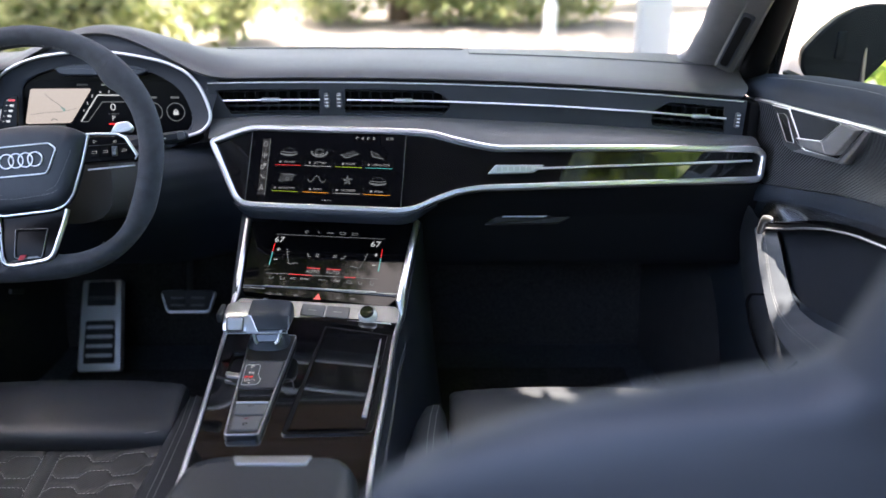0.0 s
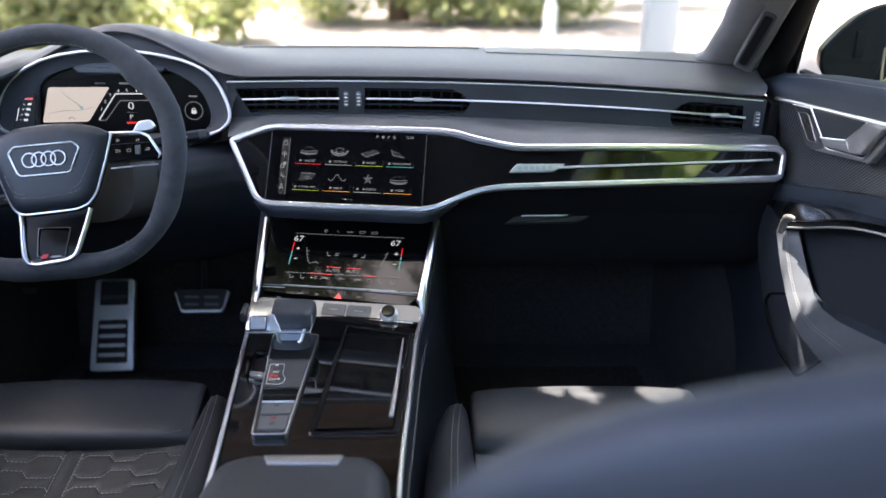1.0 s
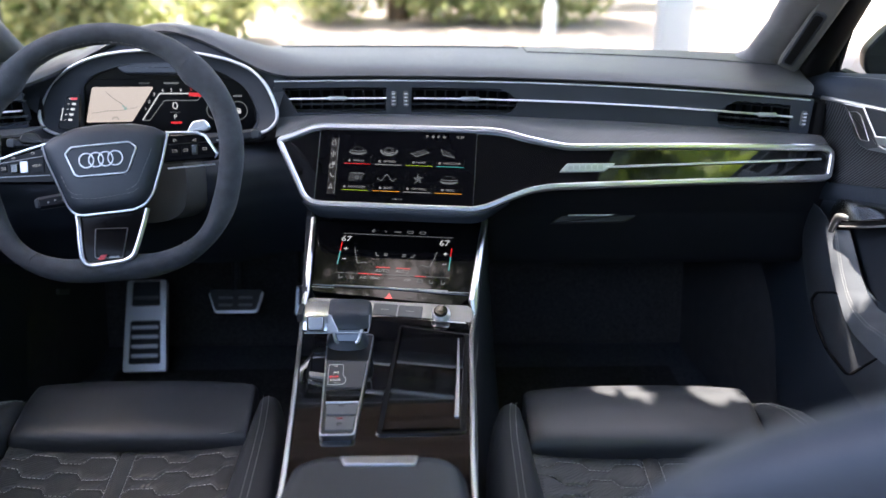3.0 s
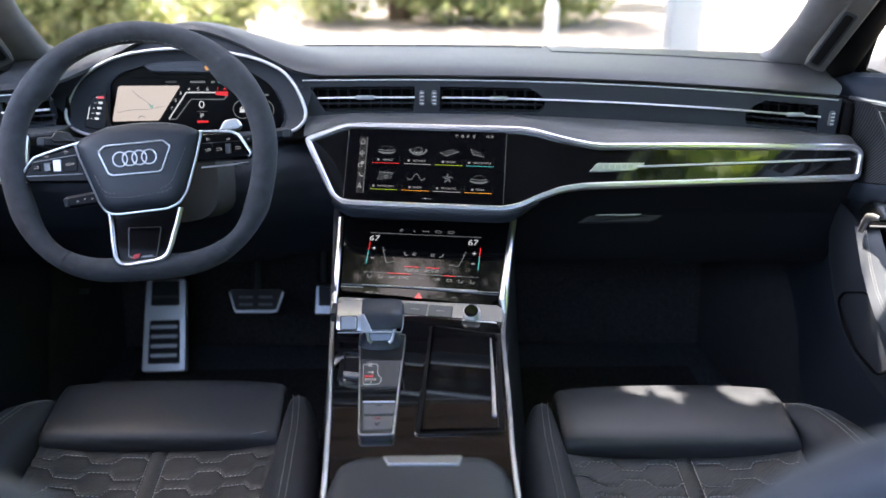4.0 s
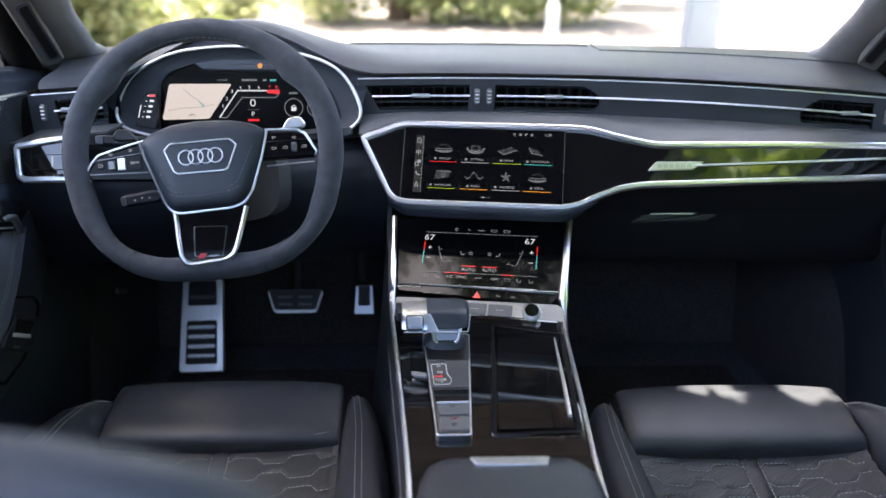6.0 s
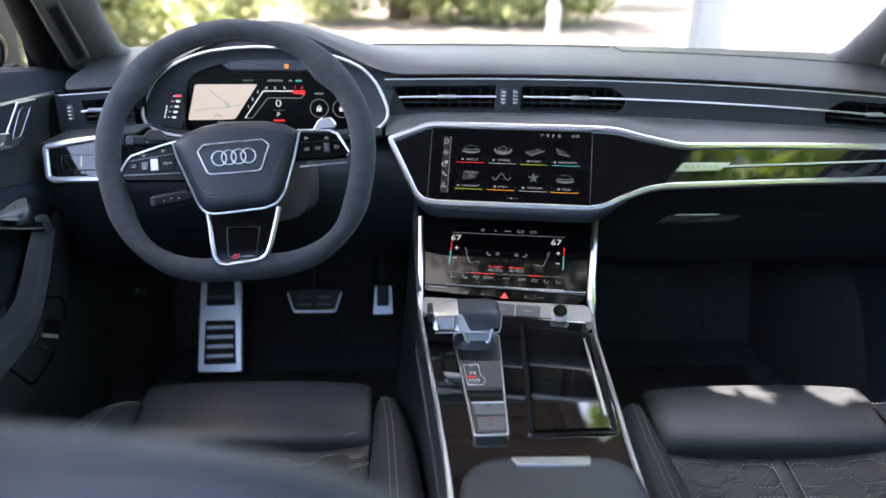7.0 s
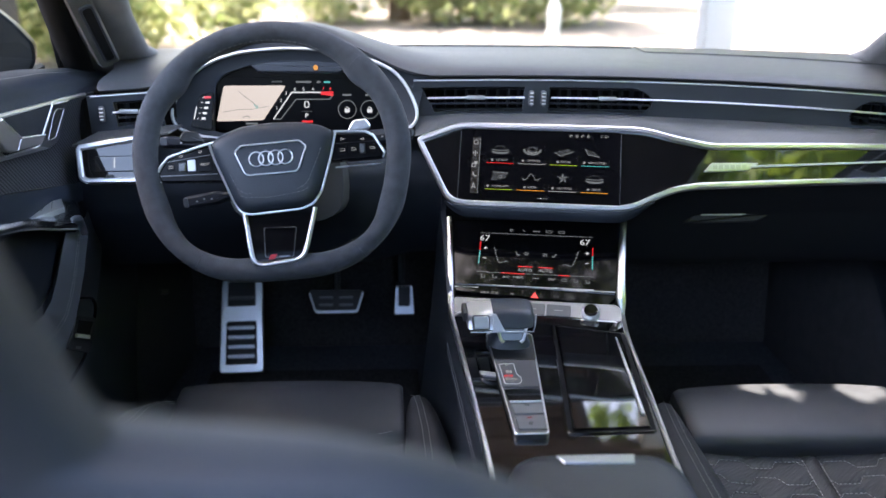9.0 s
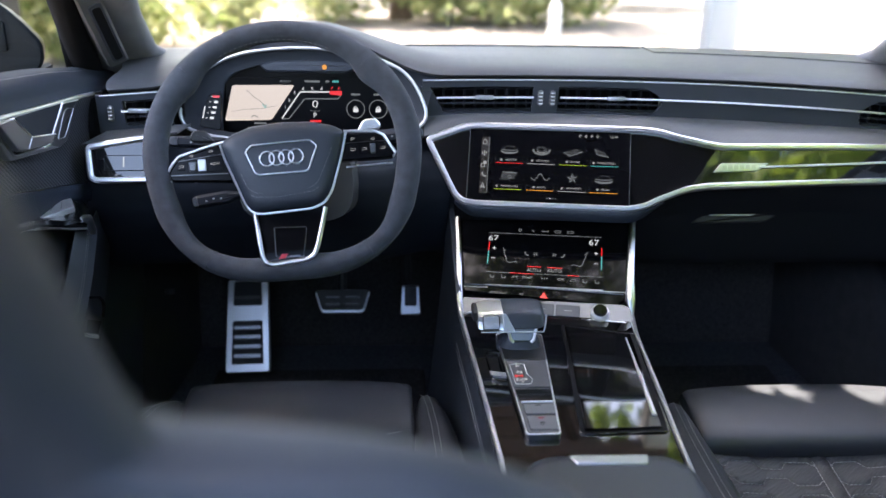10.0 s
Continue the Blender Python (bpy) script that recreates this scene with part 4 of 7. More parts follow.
sl = part("lamp_slot", plate(round_poly([(-0.4324, 1.023), (-0.4198, 1.0128), (-0.2925, 1.0152), (-0.2704, 1.0248), (-0.2969, 1.0305), (-0.35, 1.0318), (-0.4037, 1.0288)], 0.006, 4), -0.018, -0.008, 0.002, cluster_at), SLOT_LENS, clu, "dark lens for the warning lamps")
ui_arc(-0.327, 1.0214, 0.0003, 0.0040, 0, 360, AMBER_UI, sl, cluster_at, -0.0070, 10, "warning_lamp")

# ---- steering wheel ----
roll = radians(4.3)
wu = Vector((math.cos(roll), math.sin(roll) * math.sin(radians(23)), math.sin(roll) * math.cos(radians(23))))
W = plane_map((-0.3605, 1.094, 0.9565), wu, (0, -math.cos(radians(23)), math.sin(radians(23))))
wheel = thing("steering_wheel", "suede-wrapped flat-bottomed steering wheel with silver-trimmed spokes", "steering wheel", at=(-0.36, 1.094, 0.957))


def rim_line(a):
    c, s = math.cos(a), math.sin(a)
    p = 2.0 if s > 0 else 2.0 + 0.55 * smooth01((-s - 0.05) / 0.75)
    r = (abs(c / 0.1625) ** p + abs(s / 0.1555) ** p) ** (-1 / p)
    return r * c, r * s


bm = bmesh.new()
rings = []
N = 144
for i in range(N):
    a = 2 * math.pi * i / N
    u, v = rim_line(a)
    u2, v2 = rim_line(a + 0.02)
    t = Vector((u2 - u, v2 - v)).normalized()
    nrm = Vector((t.y, -t.x))
    deg = math.degrees(a) % 360
    thumb = math.exp(-((deg - 39) / 9) ** 2) + math.exp(-((deg - 141) / 9) ** 2)
    low = math.exp(-((deg - 224) / 12) ** 2) + math.exp(-((deg - 315) / 12) ** 2)
    foot = math.exp(-((deg - 270) / 17) ** 2)
    heel = math.exp(-((deg - 204) / 5) ** 2) + math.exp(-((deg - 331) / 5) ** 2)
    rw = 0.0140 + 0.0022 * math.cos(a) ** 2 + 0.0042 * thumb - 0.0026 * low + 0.0038 * foot + 0.0010 * heel
    rn = 0.0158 + 0.0018 * thumb + 0.001 * foot
    ring_ = []
    for j in range(14):
        b = 2 * math.pi * j / 14
        q = Vector((u, v)) + nrm * (rw * math.cos(b) - 0.0040 * thumb - 0.0055 * foot)
        ring_.append(W(q.x, q.y, rn * math.sin(b)))
    rings.append(ring_)
vs = skin(bm, rings + [rings[0]], True)
bmesh.ops.remove_doubles(bm, verts=bm.verts, dist=1e-6)
part("rim", bm, SUEDE, wheel, "charcoal suede rim, slightly worn")
for a, r_, in_ in ((43, 0.0172, 0.0033), (137, 0.0172, 0.0033), (233, 0.0142, 0.0006), (307, 0.0146, 0.0006)):
    bm = bmesh.new()
    u, v = rim_line(radians(a))
    d = Vector((u, v)).normalized()
    u, v = u - d.x * in_, v - d.y * in_
    rod([W(u + d.x * r_ * math.cos(b), v + d.y * r_ * math.cos(b), 0.0172 * math.sin(b)) for b in steps(0.1, math.pi - 0.1, 10)], 0.0007, bm, 5)
    part("rim_seam", bm, SUEDE, wheel)
bm = bmesh.new()
stitch_line([W(rim_line(radians(a))[0] * 0.915, rim_line(radians(a))[1] * 0.915, 0.008) for a in range(62, 121, 2)], None, bm, 0.004, 0.003, 0.0007)
part("rim_stitching", bm, BUTTON, wheel, "grey stitching inside the rim")
# hub pad: a flat face that falls away to the silver edge along a stitched fold
hub = round_poly([(-0.0785, 0.0140), (-0.0645, 0.0245), (-0.038, 0.0335), (0.0, 0.0365), (0.038, 0.0345), (0.064, 0.0285), (0.0805, 0.0190), (0.0725, -0.0126), (0.0575, -0.0565), (0.0465, -0.0705), (0.032, -0.0760), (-0.0337, -0.0785), (-0.0440, -0.0755), (-0.0515, -0.0660), (-0.0745, -0.0033)][::-1], 0.006, 3)
bm = bmesh.new()
lay = [(1.0, -0.012), (1.0, 0.004), (0.985, 0.0070), (0.94, 0.0105), (0.86, 0.0132), (0.78, 0.0146), (0.60, 0.0156), (0.3, 0.0160)]
skin(bm, [[W(a * k, -0.018 + (b + 0.018) * k, c) for a, b in hub] for k, c in lay], True, True, True)
part("airbag_cover", bm, LEATHER, wheel, "smooth black leather hub cover")
ht = round_poly([(-0.0797, 0.0132), (-0.0755, -0.0033), (-0.0523, -0.0664), (-0.0449, -0.0769), (-0.0337, -0.0800), (0.0322, -0.0771), (0.0475, -0.0713), (0.0585, -0.0565), (0.0736, -0.0126), (0.0819, 0.0183)], 0.006, 4)[5:-5]
part("hub_trim", rod([W(-0.0797, 0.0132, 0.003)] + [W(a, b, 0.003) for a, b in ht] + [W(0.0819, 0.0183, 0.003)], 0.0019, None, 8), CHROME, wheel, "satin silver hub edge")
bm = bmesh.new()
st = round_poly([(-0.0678, 0.0110), (-0.0516, -0.0343), (-0.0461, -0.0478), (-0.0369, -0.0545), (0.0317, -0.0520), (0.0420, -0.0462), (0.0614, -0.0062), (0.0698, 0.0177)], 0.006, 3)[4:-4]
stitch_line([W(a, b, 0.0150) for a, b in st], None, bm, 0.004, 0.002, 0.0005)
stitch_line([W(a, b, 0.0148) for a, b in ((-0.0430, -0.0560), (-0.0372, -0.0590), (-0.0081, -0.0606), (0.0347, -0.0562), (0.0433, -0.0513))], None, bm, 0.004, 0.002, 0.0005)
part("hub_stitching", bm, BUTTON, wheel)
bd = round_poly([(-0.0475, -0.0010), (-0.0391, 0.0080), (0.0361, 0.0100), (0.0453, 0.0015), (0.0333, -0.0282), (0.0288, -0.0312), (-0.0314, -0.0320), (-0.0367, -0.0287)][::-1], 0.003, 3)
em = part("badge_frame", border(bd, 0.0018, 0.010, 0.0180, 0.0006, W), CHROME, wheel, "silver trapezoid badge frame")
for k in range(4):
    cx = -0.0196 + 0.01222 * k
    part("emblem_ring", rod([W(cx + 0.0092 * math.cos(t), -0.0114 + 0.0003 * k + 0.0092 * math.sin(t), 0.0172) for t in steps(0, 2 * math.pi, 28)[:-1]], 0.0009, None, 6, 1.0, True), CHROME, em, "chrome ring")
# side spokes with switches
SPOKES = [
    ([(-0.0740, 0.0145), (-0.1325, 0.0005), (-0.1475, -0.0190), (-0.1450, -0.0300), (-0.0640, -0.0355)], [(-0.0740, 0.0165), (-0.1000, 0.0105), (-0.1330, 0.0012), (-0.1410, -0.0075), (-0.1490, -0.0190), (-0.1475, -0.0270), (-0.1440, -0.0310)], [(-0.1440, -0.0225), (-0.0720, -0.0245)],
     [(-0.1350, -0.0166, -0.1260, -0.0075), (-0.1205, -0.0190, -0.1112, -0.0070), (-0.1092, -0.0190, -0.0990, -0.0040), (-0.0965, -0.0205, -0.0785, -0.0020)], [(-0.1175, 0.0012), (-0.0915, 0.0055)]),
    ([(0.0790, 0.0165), (0.1195, 0.0145), (0.1290, 0.0100), (0.1425, -0.0130), (0.1400, -0.0185), (0.0700, -0.0190)], [(0.0790, 0.0195), (0.1000, 0.0182), (0.1200, 0.0168), (0.1300, 0.0115), (0.1440, -0.0126), (0.1405, -0.0185)], [(0.0790, -0.0275), (0.1400, -0.0262)],
     [(0.0830, -0.0125, 0.0955, 0.0014), (0.0980, -0.0120, 0.1095, 0.0010), (0.1118, -0.0120, 0.1190, 0.0008), (0.1217, -0.0116, 0.1340, 0.0006)], [(0.0905, 0.0086), (0.1155, 0.0070)]),
]
for sgn, (sp, tr, lo, btn, marks) in zip((-1, 1), SPOKES):
    s_ = part("spoke", plate(round_poly(sp if sgn < 0 else sp[::-1], 0.005, 3), -0.016, 0.003, 0.002, W), SPOKE_BLACK, wheel, "gloss black switch panel")
    part("spoke_trim", rod([W(a, b, 0.0030) for a, b in tr], [0.0016] + [0.0020] * (len(tr) - 2) + [0.0010], None, 8), CHROME, s_, "silver spoke edge")
    part("spoke_line", rod([W(a, b, 0.0030) for a, b in lo], 0.0008 if sgn < 0 else 0.0012, None, 6), CHROME if sgn > 0 else DARK_METAL, s_, "thin bright line")
    for k, (a0, b0, a1, b1) in enumerate(btn):
        roller = k == (1 if sgn < 0 else 2)
        # third left switch is silver: a window reflection put into its material
        bt_ = part("switch", plate(round_poly(rect(a0, b0, a1, b1), 0.0012, 2), 0.002, 0.0062 if roller else 0.0044, 0.0012 if roller else 0.0005, W), (DARK_METAL if roller else HANDLE_METAL if sgn < 0 and k == 2 else SPOKE_BLACK), s_, "knurled roller" if roller else "switch silvered for its window reflection" if sgn < 0 and k == 2 else "black switch")
        ca, cb_ = (a0 + a1) / 2, (b0 + b1) / 2
        if roller:
            for q in range(5):
                part("ridge", plate(rect(a0 + 0.001, b0 + 0.0014 + q * 0.002, a1 - 0.001, b0 + 0.0022 + q * 0.002), 0.006, 0.0068, 0.0002, W), BUTTON, bt_, "", False)
        elif sgn < 0 and k == 3:
            writing("switch_word", "VIEW", 0.0050, W, ca, cb_, WORD_UI, bt_, 0.0048)
        elif not (sgn < 0 and k == 2):
            ui_line([(ca - 0.003, cb_ - 0.0013), (ca + 0.003, cb_ - 0.0013), (ca + 0.003, cb_ + 0.0013), (ca - 0.003, cb_ + 0.0013)], 0.0003, WORD_UI, bt_, W, 0.0048, "switch_mark")
    for a, b in marks:
        d_ = 0.0022 if a < -0.1 or a > 0.1 else -0.0022
        ui_line([(a - d_, b), (a + d_, b + 0.0017), (a + d_, b - 0.0017), (a - d_, b)], 0.0003, WORD_UI, s_, W, 0.0034, "switch_mark")
    gap = [(btn[0][0] - 0.004, btn[0][3] + 0.0022), (btn[-1][2] + 0.001, btn[-1][3] + 0.0030)]
    part("switch_gap", rod([W(a, b, 0.0030) for a, b in gap], 0.0005, None, 5), DARK_METAL, s_)
# lower twin spoke: silver U round a black field
def front_w(a, b, c=0.0):
    """The lower spoke comes forward over the rim."""
    return W(a, b, c + 0.014 * smooth01((-b - 0.08) / 0.055))


rr = round_poly([(-0.0420, -0.0790), (-0.0340, -0.1370), (-0.0300, -0.1435), (-0.0210, -0.1466), (0.0218, -0.1427), (0.0305, -0.1380), (0.0362, -0.1260), (0.0485, -0.0770)], 0.006, 4)[5:-5]
part("spoke_frame", rod([front_w(-0.0420, -0.0790, 0.001), front_w(-0.0398, -0.0950, 0.001), front_w(-0.0375, -0.1130, 0.001)] + [front_w(a, b, 0.001) for a, b in rr] + [front_w(0.0395, -0.1130, 0.001), front_w(0.0440, -0.0950, 0.001), front_w(0.0485, -0.0770, 0.001)], 0.0033, None, 10), CHROME, wheel, "satin silver U-shaped spoke frame")
part("lower_spoke", surface(lambda v, s: front_w(lerp_line([(-0.148, -0.026), (-0.143, -0.031), (-0.120, -0.036), (-0.074, -0.0415)], v) * (1 - s) + lerp_line([(-0.148, 0.029), (-0.143, 0.032), (-0.120, 0.0385), (-0.074, 0.047)], v) * s, v, -0.008), steps(-0.1465, -0.074, 10), steps(0, 1, 4), 0.006), SPOKE_BLACK, wheel, "gloss black lower spoke")
part("spoke_window", border(round_poly([(-0.0190, -0.098), (-0.0180, -0.137), (0.0180, -0.139), (0.0235, -0.100)], 0.003, 3), 0.0010, 0.0, 0.0022, 0.0003, front_w), DARK_METAL, wheel)
part("spoke_mark", plate([(-0.014, -0.1395), (-0.006, -0.1395), (-0.002, -0.1335), (-0.010, -0.1335)], 0.001, 0.0026, 0.0004, front_w), RED_PAINT, wheel, "red enamel mark")
part("spoke_mark", plate(rect(0.0, -0.1385, 0.013, -0.136), 0.001, 0.0026, 0.0004, front_w), DARK_METAL, wheel)
# paddles behind the rim
for sgn in (-1, 1):
    part("shift_paddle", plate(round_poly([(sgn * 0.094, 0.024), (sgn * 0.124, 0.026), (sgn * 0.128, 0.032), (sgn * 0.121, 0.042), (sgn * 0.104, 0.040)][::sgn], 0.004, 3), -0.045, -0.038, 0.002, W), BRUSHED if sgn > 0 else SOFT_BLACK, wheel, "silver shift paddle" if sgn > 0 else "dark shift paddle")

# ---- column shroud and stalks ----
col = thing("steering_column", "dark plastic steering column shroud", "steering column", at=(-0.36, 1.2, 0.9))
A, B = Vector((-0.352, 1.145, 0.895)), Vector((-0.352, 1.34, 0.838))
bm = bmesh.new()
ax = (B - A).normalized()
side = Vector((1, 0, 0))
upv = side.cross(ax)
skin(bm, [[A.lerp(B, s) + side * (0.078 + 0.006 * s) * math.copysign(abs(math.cos(t)) ** 0.6, math.cos(t)) + upv * 0.052 * math.copysign(abs(math.sin(t)) ** 0.6, math.sin(t)) for t in steps(0, 2 * math.pi, 24)[:-1]] for s in (0, 0.04, 0.3, 0.7, 1.0)], True, True, True)
part("shroud", bm, SHROUD_GREY, col, "grey plastic column cover")
for p0, p1, h in (((-0.40, 1.185, 0.940), (-0.528, 1.172, 0.950), 0.017), ((-0.30, 1.185, 0.940), (-0.176, 1.192, 0.957), 0.017), ((-0.42, 1.195, 0.868), (-0.503, 1.172, 0.860), 0.0195)):
    p0, p1 = Vector(p0), Vector(p1)
    s_ = thing("stalk", "black multi-function stalk behind the steering wheel", "stalk", "stalks behind the wheel", at=p0)
    d_ = (p1 - p0).length
    way = 1 if p1.x > p0.x else -1
    f_ = plane_map(p0, (p1 - p0) * way, (0, -0.94, 0.34))
    out = [(0, -h * 0.26), (d_ * 0.30, -h * 0.30), (d_ * 0.40, -h * 0.5), (d_ * 0.97, -h * 0.42), (d_, -h * 0.22), (d_, h * 0.30), (d_ * 0.95, h * 0.48), (d_ * 0.42, h * 0.5), (d_ * 0.30, h * 0.30), (0, h * 0.26)]
    out = [(a * way, b) for a, b in out][::way]
    part("lever", plate(round_poly(out, 0.004, 3), -h * 0.42, h * 0.34, 0.004, f_), HOOD_LINING, s_)
    part("lever_tip", plate(round_poly([(way * d_ * 0.90, -h * 0.36), (way * d_ * 0.985, -h * 0.30), (way * d_ * 0.985, h * 0.34), (way * d_ * 0.90, h * 0.40)][::way], 0.002, 2), h * 0.30, h * 0.40, 0.001, f_), BAND, s_)
    for k in range(3):
        a = way * d_ * (0.52 + 0.12 * k)
        part("stalk_mark", plate(rect(a - 0.0014, -0.0016 + 0.0015 * (k % 2), a + 0.0014, 0.0006 + 0.0015 * (k % 2)), h * 0.335, h * 0.36, 0.0001, f_), THREAD, s_, "", False)

# ---- centre console ----
con = thing("centre_console", "gloss black centre console with silver side rails", "console", at=(0, 0.95, 0.5))


def ztop(y):
    return 0.6535 + 0.045 * y


K = lambda a, b, c=0.0: Vector((a, b, ztop(b) + c))
C = plane_map((0, 1.209, 0.76), (1, -0.193, 0.0183), (-0.193, -1, 1.375))
# body of the console down to the tunnel
def edge_l(y):
    return lerp_line([(0.30, -0.097), (0.755, -0.1005), (0.83, -0.1040), (0.916, -0.1090), (1.0, -0.1140), (1.122, -0.1220), (1.30, -0.127)], y)


def edge_r(y):
    return lerp_line([(0.30, 0.098), (0.74, 0.1015), (0.80, 0.1035), (0.911, 0.1105), (1.0, 0.1150), (1.062, 0.1185), (1.13, 0.1285), (1.30, 0.155)], y)


def console_side(sgn):
    def at(y, s):
        x = edge_l(y) if sgn < 0 else edge_r(y)
        top = ztop(y) if y < 1.13 else ztop(1.13) + (y - 1.13) * 0.62
        return (x + sgn * (0.004 + 0.045 * s ** 1.5), y, top - 0.004 - (top - 0.32) * s)
    return at


for sgn in (-1, 1):
    sd = part("side_panel", surface(console_side(sgn), steps(0.30, 1.34, 40), steps(0, 1, 10), 0.008), LEATHER, con, "black leather console flank with stitching")
    bm = bmesh.new()
    for s in (0.10, 0.125):
        stitch_line([Vector(console_side(sgn)(y, s)) + Vector((sgn * 0.0012, 0, 0.001)) for y in steps(0.45, 1.12, 30)], None, bm)
    part("stitching", bm, THREAD, sd)
    rail = [(edge_l(y) if sgn < 0 else edge_r(y), y, ztop(y) + 0.002) for y in steps(0.62, 1.12, 20)]
    cu = [(-0.1105, -0.0700), (-0.1145, -0.03), (-0.1205, 0.02), (-0.1265, 0.064)] if sgn < 0 else [(0.1345, -0.066), (0.1345, -0.03), (0.136, 0.02), (0.138, 0.077)]
    rail += [C(a + sgn * 0.003, b, 0.003) for a, b in cu]
    part("side_rail", rod(rail, [0.0030] * 21 + ([0.0075, 0.0064, 0.0056, 0.0050] if sgn > 0 else [0.0056, 0.0050, 0.0044, 0.0040]), None, 8, 0.9), CHROME, con, "bright satin silver edge rail")
# gloss deck and its sill of buttons
deck = [(edge_l(y), y) for y in steps(0.62, 1.126, 14)]
deck += [(edge_r(y), y) for y in steps(1.126, 0.62, 14)]
part("deck", plate(offset_poly(deck, 0.003), -0.02, 0.0, 0.001, K), GLOSS, con, "piano black console deck")
sill = plane_map((0, 1.140, 0.712), (1, -0.193, 0), (-0.12, -0.62, 1.0))
part("button_sill", plate(round_poly([(-0.110, -0.0230), (0.118, -0.0195), (0.1285, -0.027), (0.1265, 0.004), (0.118, 0.012), (-0.118, 0.006), (-0.128, -0.006), (-0.120, -0.024)], 0.004, 3), -0.02, 0.0, 0.0015, sill), SILL_METAL, con, "brushed metal sill under the climate screen")
part("sill_edge", rod([sill(a, b, 0.001) for a, b in ((-0.118, -0.030), (-0.106, -0.0215), (0.0, -0.0220), (0.116, -0.0195), (0.1285, -0.030))], 0.0019, None, 8), CHROME, con, "bright edge of the sill")
for a0, a1 in ((-0.020, 0.0155), (0.0180, 0.0530)):
    bt = part("sill_button", plate(round_poly(rect(a0, -0.0165, a1, 0.0030), 0.002, 2), 0.0, 0.0018, 0.0006, sill), BUTTON, con, "flat grey button")
    part("button_mark", plate(rect((a0 + a1) / 2 - 0.006, -0.0075, (a0 + a1) / 2 + 0.006, -0.0065), 0.0018, 0.0021, 0.0001, sill), THREAD, bt)
kn = part("volume_knob", plate([(0.0815 + 0.0135 * math.cos(t), -0.0095 + 0.0135 * math.sin(t)) for t in steps(0, 2 * math.pi, 28)[:-1]], 0.0, 0.011, 0.003, sill), CHROME, con, "round silver volume knob with black cap")
part("knob_cap", plate([(0.0815 + 0.0100 * math.cos(t), -0.0092 + 0.0100 * math.sin(t)) for t in steps(0, 2 * math.pi, 28)[:-1]], 0.011, 0.015, 0.002, sill), GLOSS, kn, "black cap")

# climate panel
cp = part("climate_panel", plate(round_poly([(-0.1065, -0.0655), (0.1180, -0.0745), (0.1310, -0.0600), (0.1345, 0.0765), (-0.1235, 0.0625), (-0.1085, -0.0560)], 0.004, 3), -0.012, 0.0, 0.0012, C), SCREEN, con, "black glass climate control screen")
part("panel_ridge", rod([C(a, b, 0.0012) for a, b in ((-0.1075, -0.0545), (0.0, -0.0535), (0.128, -0.0565))], 0.0009, None, 6), DARK_METAL, cp)
CU = lambda a, b, c=0.0: C(a, b, c)


def cline(p0, p1, w, mm, name="line"):
    a, b = Vector(p0), Vector(p1)
    n = Vector((-(b - a).y, (b - a).x)).normalized() * w
    return ui([tuple(a - n), tuple(b - n), tuple(b + n), tuple(a + n)], mm, cp, CU, 0.0009, name)


cline((-0.0777, 0.0400), (0.0951, 0.0421), 0.0005, GREY_UI)
cline((-0.0772, -0.0307), (0.0975, -0.0286), 0.0005, GREY_UI)
cline((-0.0764, -0.0533), (0.0978, -0.0512), 0.0013, KEY_GREY)
cline((-0.1090, -0.0583), (-0.0726, -0.0574), 0.0008, KEY_GREY)
cline((0.0560, -0.0540), (0.1302, -0.0520), 0.0008, KEY_GREY)
writing("temperature", "67", 0.0145, CU, -0.0703, 0.0300, WHITE_UI, cp, 0.001, 1.1)
writing("temperature", "67", 0.0145, CU, 0.0829, 0.0315, WHITE_UI, cp, 0.001, 1.1)
writing("word", "AUTO", 0.0086, CU, -0.0051, -0.0235, WORD_UI, cp, 0.001, 0.90)
writing("word", "AUTO", 0.0086, CU, 0.0258, -0.0228, WORD_UI, cp, 0.001, 0.90)
for a in (-0.0164, 0.0148):
    ui(rect(a, -0.0180, a + 0.0222, -0.0165), RED_UI, cp, CU, 0.001, "red_bar")
for a, b, w in ((-0.0412, -0.0310, 0.036), (0.0451, -0.0300, 0.0172)):
    ui(rect(a, b, a + w, b + 0.0013), RED_UI, cp, CU, 0.0012, "red_bar")
for sx, px_ in ((-0.0768, -0.0677), (0.0942, 0.0869)):
    ui(rect(sx, 0.0080, sx + 0.0017, 0.0235), RED_UI, cp, CU, 0.001, "warm_bar")
    ui(rect(sx, -0.0160, sx + 0.0017, 0.0080), TEAL_UI, cp, CU, 0.001, "cool_bar")
    ui(rect(px_ - 0.003, 0.0120, px_ + 0.003, 0.0131), WHITE_UI, cp, CU, 0.001, "plus_sign")
    ui(rect(px_ - 0.0006, 0.0095, px_ + 0.0006, 0.0155), WHITE_UI, cp, CU, 0.0011, "plus_sign")
    ui(rect(px_ - 0.003, -0.0062, px_ + 0.003, -0.0051), WHITE_UI, cp, CU, 0.001, "minus_sign")
